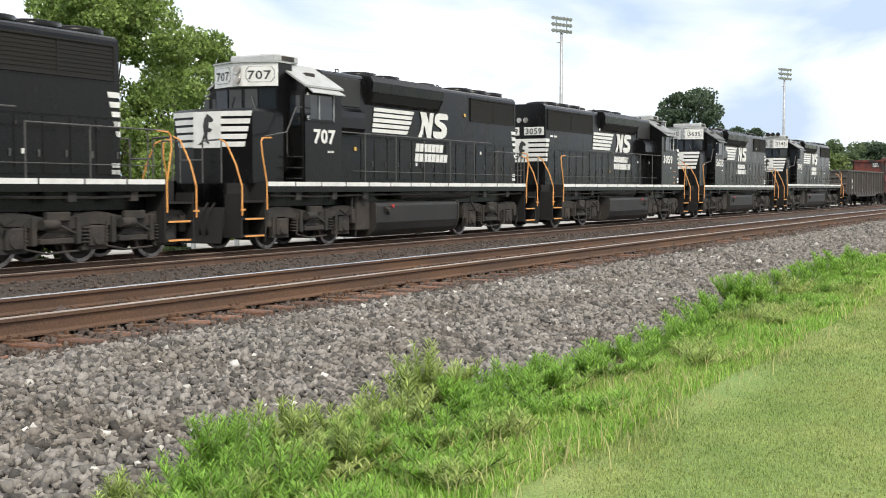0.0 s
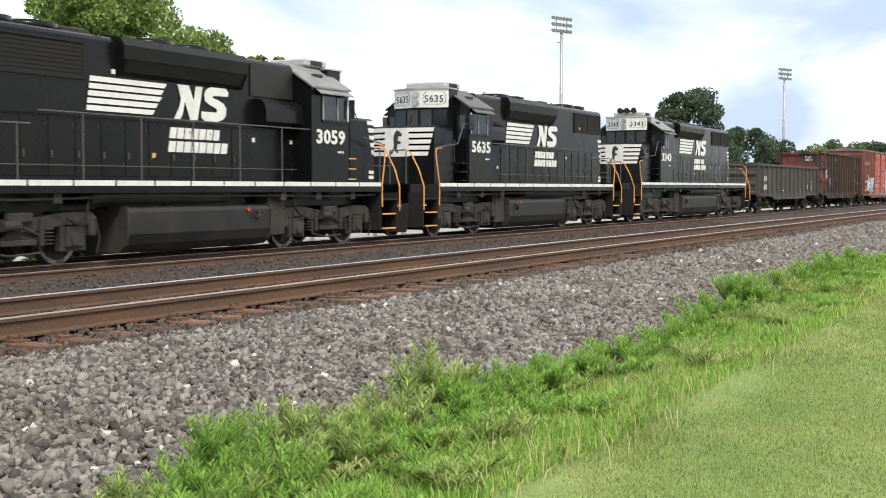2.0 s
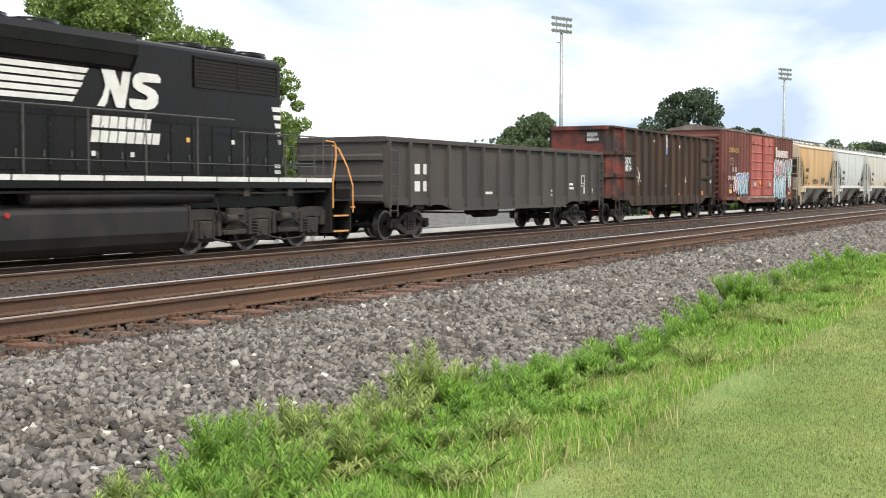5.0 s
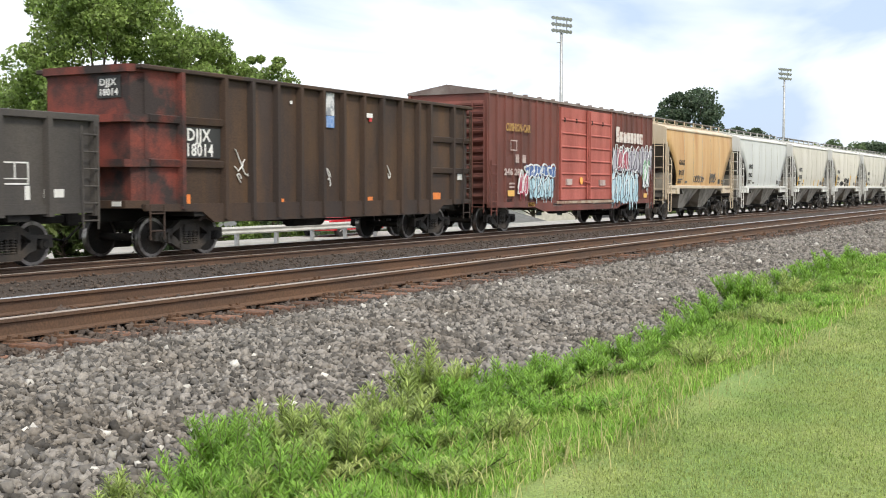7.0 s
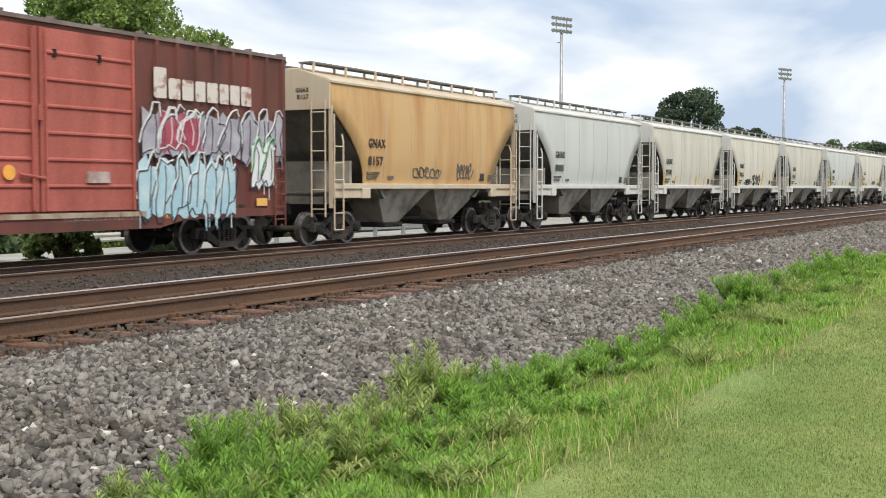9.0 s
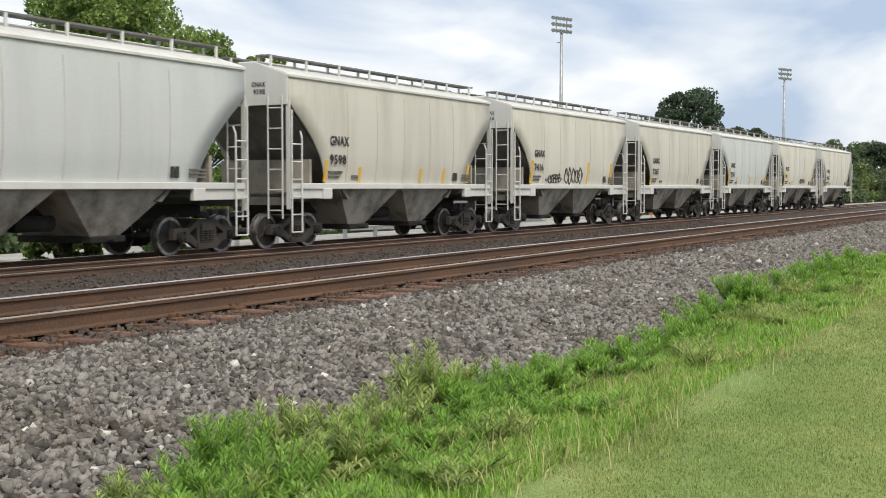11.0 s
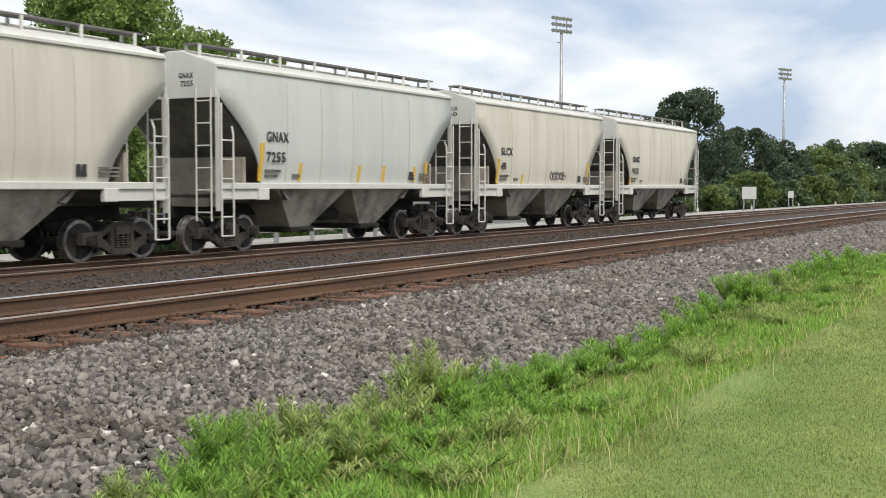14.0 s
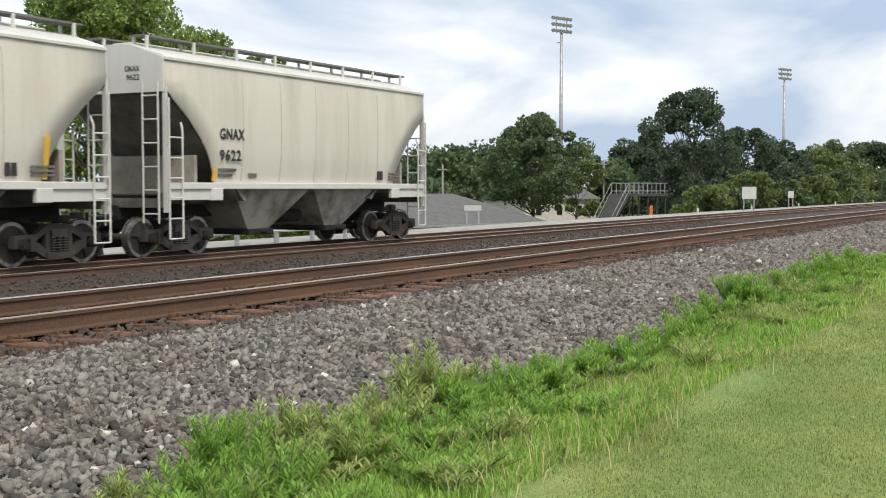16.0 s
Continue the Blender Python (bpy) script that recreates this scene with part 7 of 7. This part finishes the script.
def post(x, y, h, m, label, top=None):
    p = thing("marker_post", label, "marker post", "trackside marker posts", pose(x, y + bend(x), ground_z(y)))
    b = Build()
    b.box(-0.07, 0.07, -0.05, 0.05, 0, h, 0.012)
    part("stake", b, m, p)
    if top:
        b = Build()
        b.box(-0.085, 0.085, -0.065, 0.065, h * 0.45, h + 0.01)
        part("band", b, top, p, "orange reflective band")


def sign(x, y, w, z0, z1, label, legs=2):
    s = thing("sign_board", label, "sign", "trackside signs", pose(x, y + bend(x), ground_z(y), 0, 0, -55))
    zg = ground_z(y)
    b = Build()
    b.box(-w / 2, w / 2, -0.03, 0.0, z0 - zg, z1 - zg, 0.01)
    part("board", b, mat("pale_sign_face", (0.5, 0.51, 0.5), 0.6, second=(0.4, 0.4, 0.39), amount=0.6, scale=2), s, "pale grey sign face")
    for k in range(legs):
        b = Build()
        q = (-0.35 + 0.7 * k) * w if legs > 1 else 0
        b.box(q - 0.04, q + 0.04, 0.0, 0.08, 0, z1 - zg)
        part("leg", b, GALV, s)


def guardrail(x0, x1, y):
    g = thing("guardrail", "pale steel guardrail beyond the far track", "guardrail", "", pose(x0, y, ground_z(y)))
    b = Build()
    b.prism([(-0.04, 0.42), (-0.09, 0.47), (-0.04, 0.55), (-0.09, 0.63), (-0.04, 0.70), (-0.02, 0.70), (-0.02, 0.42)], 0, x1 - x0, "x")
    part("beam", b, mat("pale_beam", (0.5, 0.5, 0.48), 0.5), g)
    x = 0.3
    while x < x1 - x0:
        b = Build()
        b.box(x - 0.06, x + 0.06, -0.02, 0.12, 0, 0.68)
        part("post", b, GALV, g)
        x += 2.4


def utility_pole(x, y, h):
    p = thing("utility_pole", "wooden utility pole with a crossarm", "utility pole", "utility poles", pose(x, y, ground_z(y)))
    b = Build()
    b.rod((0, 0, 0), (0, 0, h), 0.13, 8, 0.09)
    part("pole", b, mat("grey_pole_wood", (0.3, 0.28, 0.25), 0.9), p)
    b = Build()
    b.box(-1.0, 1.0, -0.06, 0.06, h - 0.6, h - 0.48)
    part("crossarm", b, MATS["grey_pole_wood"], p)


def red_car():
    """A red saloon that drives along the lane beyond the tracks."""
    c = thing("car", "red four-door saloon car driving on the lane", "car")
    red = mat("red_car_paint", (0.5, 0.02, 0.03), 0.25, second=(0.42, 0.02, 0.03), amount=0.5, scale=1, grain=0.03, bump=0)
    b = Build()
    b.prism([(-2.2, 0.28), (-2.25, 0.55), (-2.1, 0.72), (-1.0, 0.88), (1.5, 0.92), (2.15, 0.88), (2.22, 0.55), (2.15, 0.28)], -0.86, 0.86, "y")
    part("body", b, red, c)
    b = Build()
    b.hull([(-1.1, -0.82, 0.88), (1.7, -0.82, 0.90), (1.7, 0.82, 0.90), (-1.1, 0.82, 0.88)], [(-0.2, -0.64, 1.40), (0.95, -0.64, 1.42), (0.95, 0.64, 1.42), (-0.2, 0.64, 1.40)])
    part("cabin", b, GLASS, c, "dark glazed cabin")
    b = Build()
    b.box(-0.28, 1.05, -0.66, 0.66, 1.40, 1.45, 0.02)
    part("roof", b, red, c)
    for s in (-1, 1):
        b = Build()
        b.box(-2.27, -2.15, s * 0.6 - 0.18, s * 0.6 + 0.18, 0.56, 0.70, 0.02)
        part("headlight", b, WHITE, c, "pale headlight")
        for x in (-1.4, 1.35):
            b = Build()
            b.rod((0, -0.1, 0), (0, 0.1, 0), 0.32, 16)
            w = part("wheel", b, LETTER, c, "black tyre", pose(x, s * 0.80, 0.32))
            b = Build()
            for k in range(5):
                a = 2 * math.pi * k / 5
                b.rod((0, s * 0.105, 0), (0.2 * math.cos(a), s * 0.105, 0.2 * math.sin(a)), 0.03, 5)
            part("rim", b, STEEL, w, "bright spoked rim")
            CAR_WHEELS.append((w, x, s * 0.80))
    return c


CAR_WHEELS = []
LANE_Y = 29.3


def build_beyond():
    light_mast(178.5, 75, 30.3, "tall steel floodlight mast with three lamp rows")
    light_mast(271.0, 60, 29.5, "tall distant steel floodlight mast")
    shed()
    pale_house()
    ramp()
    whitep = mat("white_post_paint", (0.7, 0.7, 0.68), 0.6)
    post(69.5, 23.5, 1.0, whitep, "white marker post with an orange band", mat("orange_band", (0.8, 0.2, 0.05), 0.5))
    for x in (79, 93, 109, 125, 146):
        post(x, 23.5, 0.7, whitep, "short white marker post")
    sign(107.3, 27.5, 1.35, 0.5, 1.6, "pale rectangular sign on two legs")
    sign(121, 27.0, 0.6, 0.5, 1.2, "small pale sign on two legs")
    sign(60.5, 31, 1.0, 0.2, 0.5, "low double sign board on legs")
    guardrail(27, 47, 27.2)
    utility_pole(107, 58, 7.2)
    utility_pole(132, 50, 8.0)


plant_all()
plant_trees()
build_beyond()
saloon = red_car()
make_ties(near_track, NEAR_MID, NEAR_Z, bend_near, 4.0, 85.0, 0.53, 1)
make_ties(far_track, TRACK_Y, 0.0, bend, 10.0, 90.0, 0.53, 2)


# ---- movement ----
def gone(t):
    """Metres that the train has run since the start."""
    return 13.8055 * t - 0.00656 * t * t


def motions():
    for car, u in CARS:
        rows = []
        for i in range(33):
            t = i * 0.5
            x = u - gone(t)
            turn = math.degrees(math.atan(-2.0e-4 * max(0.0, x - 20.0)))
            rows.append((t, pose(x, TRACK_Y + bend(x), 0, 0, 0, turn)))
        walk(car, rows)
    drive = [(t, 146.3 - 14.53 * t) for t in (0.0, 4.0, 8.0, 12.0, 16.0)]
    walk(saloon, [(t, pose(x, LANE_Y, ground_z(LANE_Y))) for t, x in drive])
    for w, x, y in CAR_WHEELS:
        walk(w, [(i / FPS, pose(x, y, 0.32, 0, -math.degrees(14.53 * i / FPS / 0.32) % 360, 0)) for i in range(16 * FPS + 1)])
    for w, r, x in WHEELS:
        walk(w, [(i / FPS, pose(x, 0, r, 0, -math.degrees(gone(i / FPS) / r) % 360, 0)) for i in range(16 * FPS + 1)])


motions()
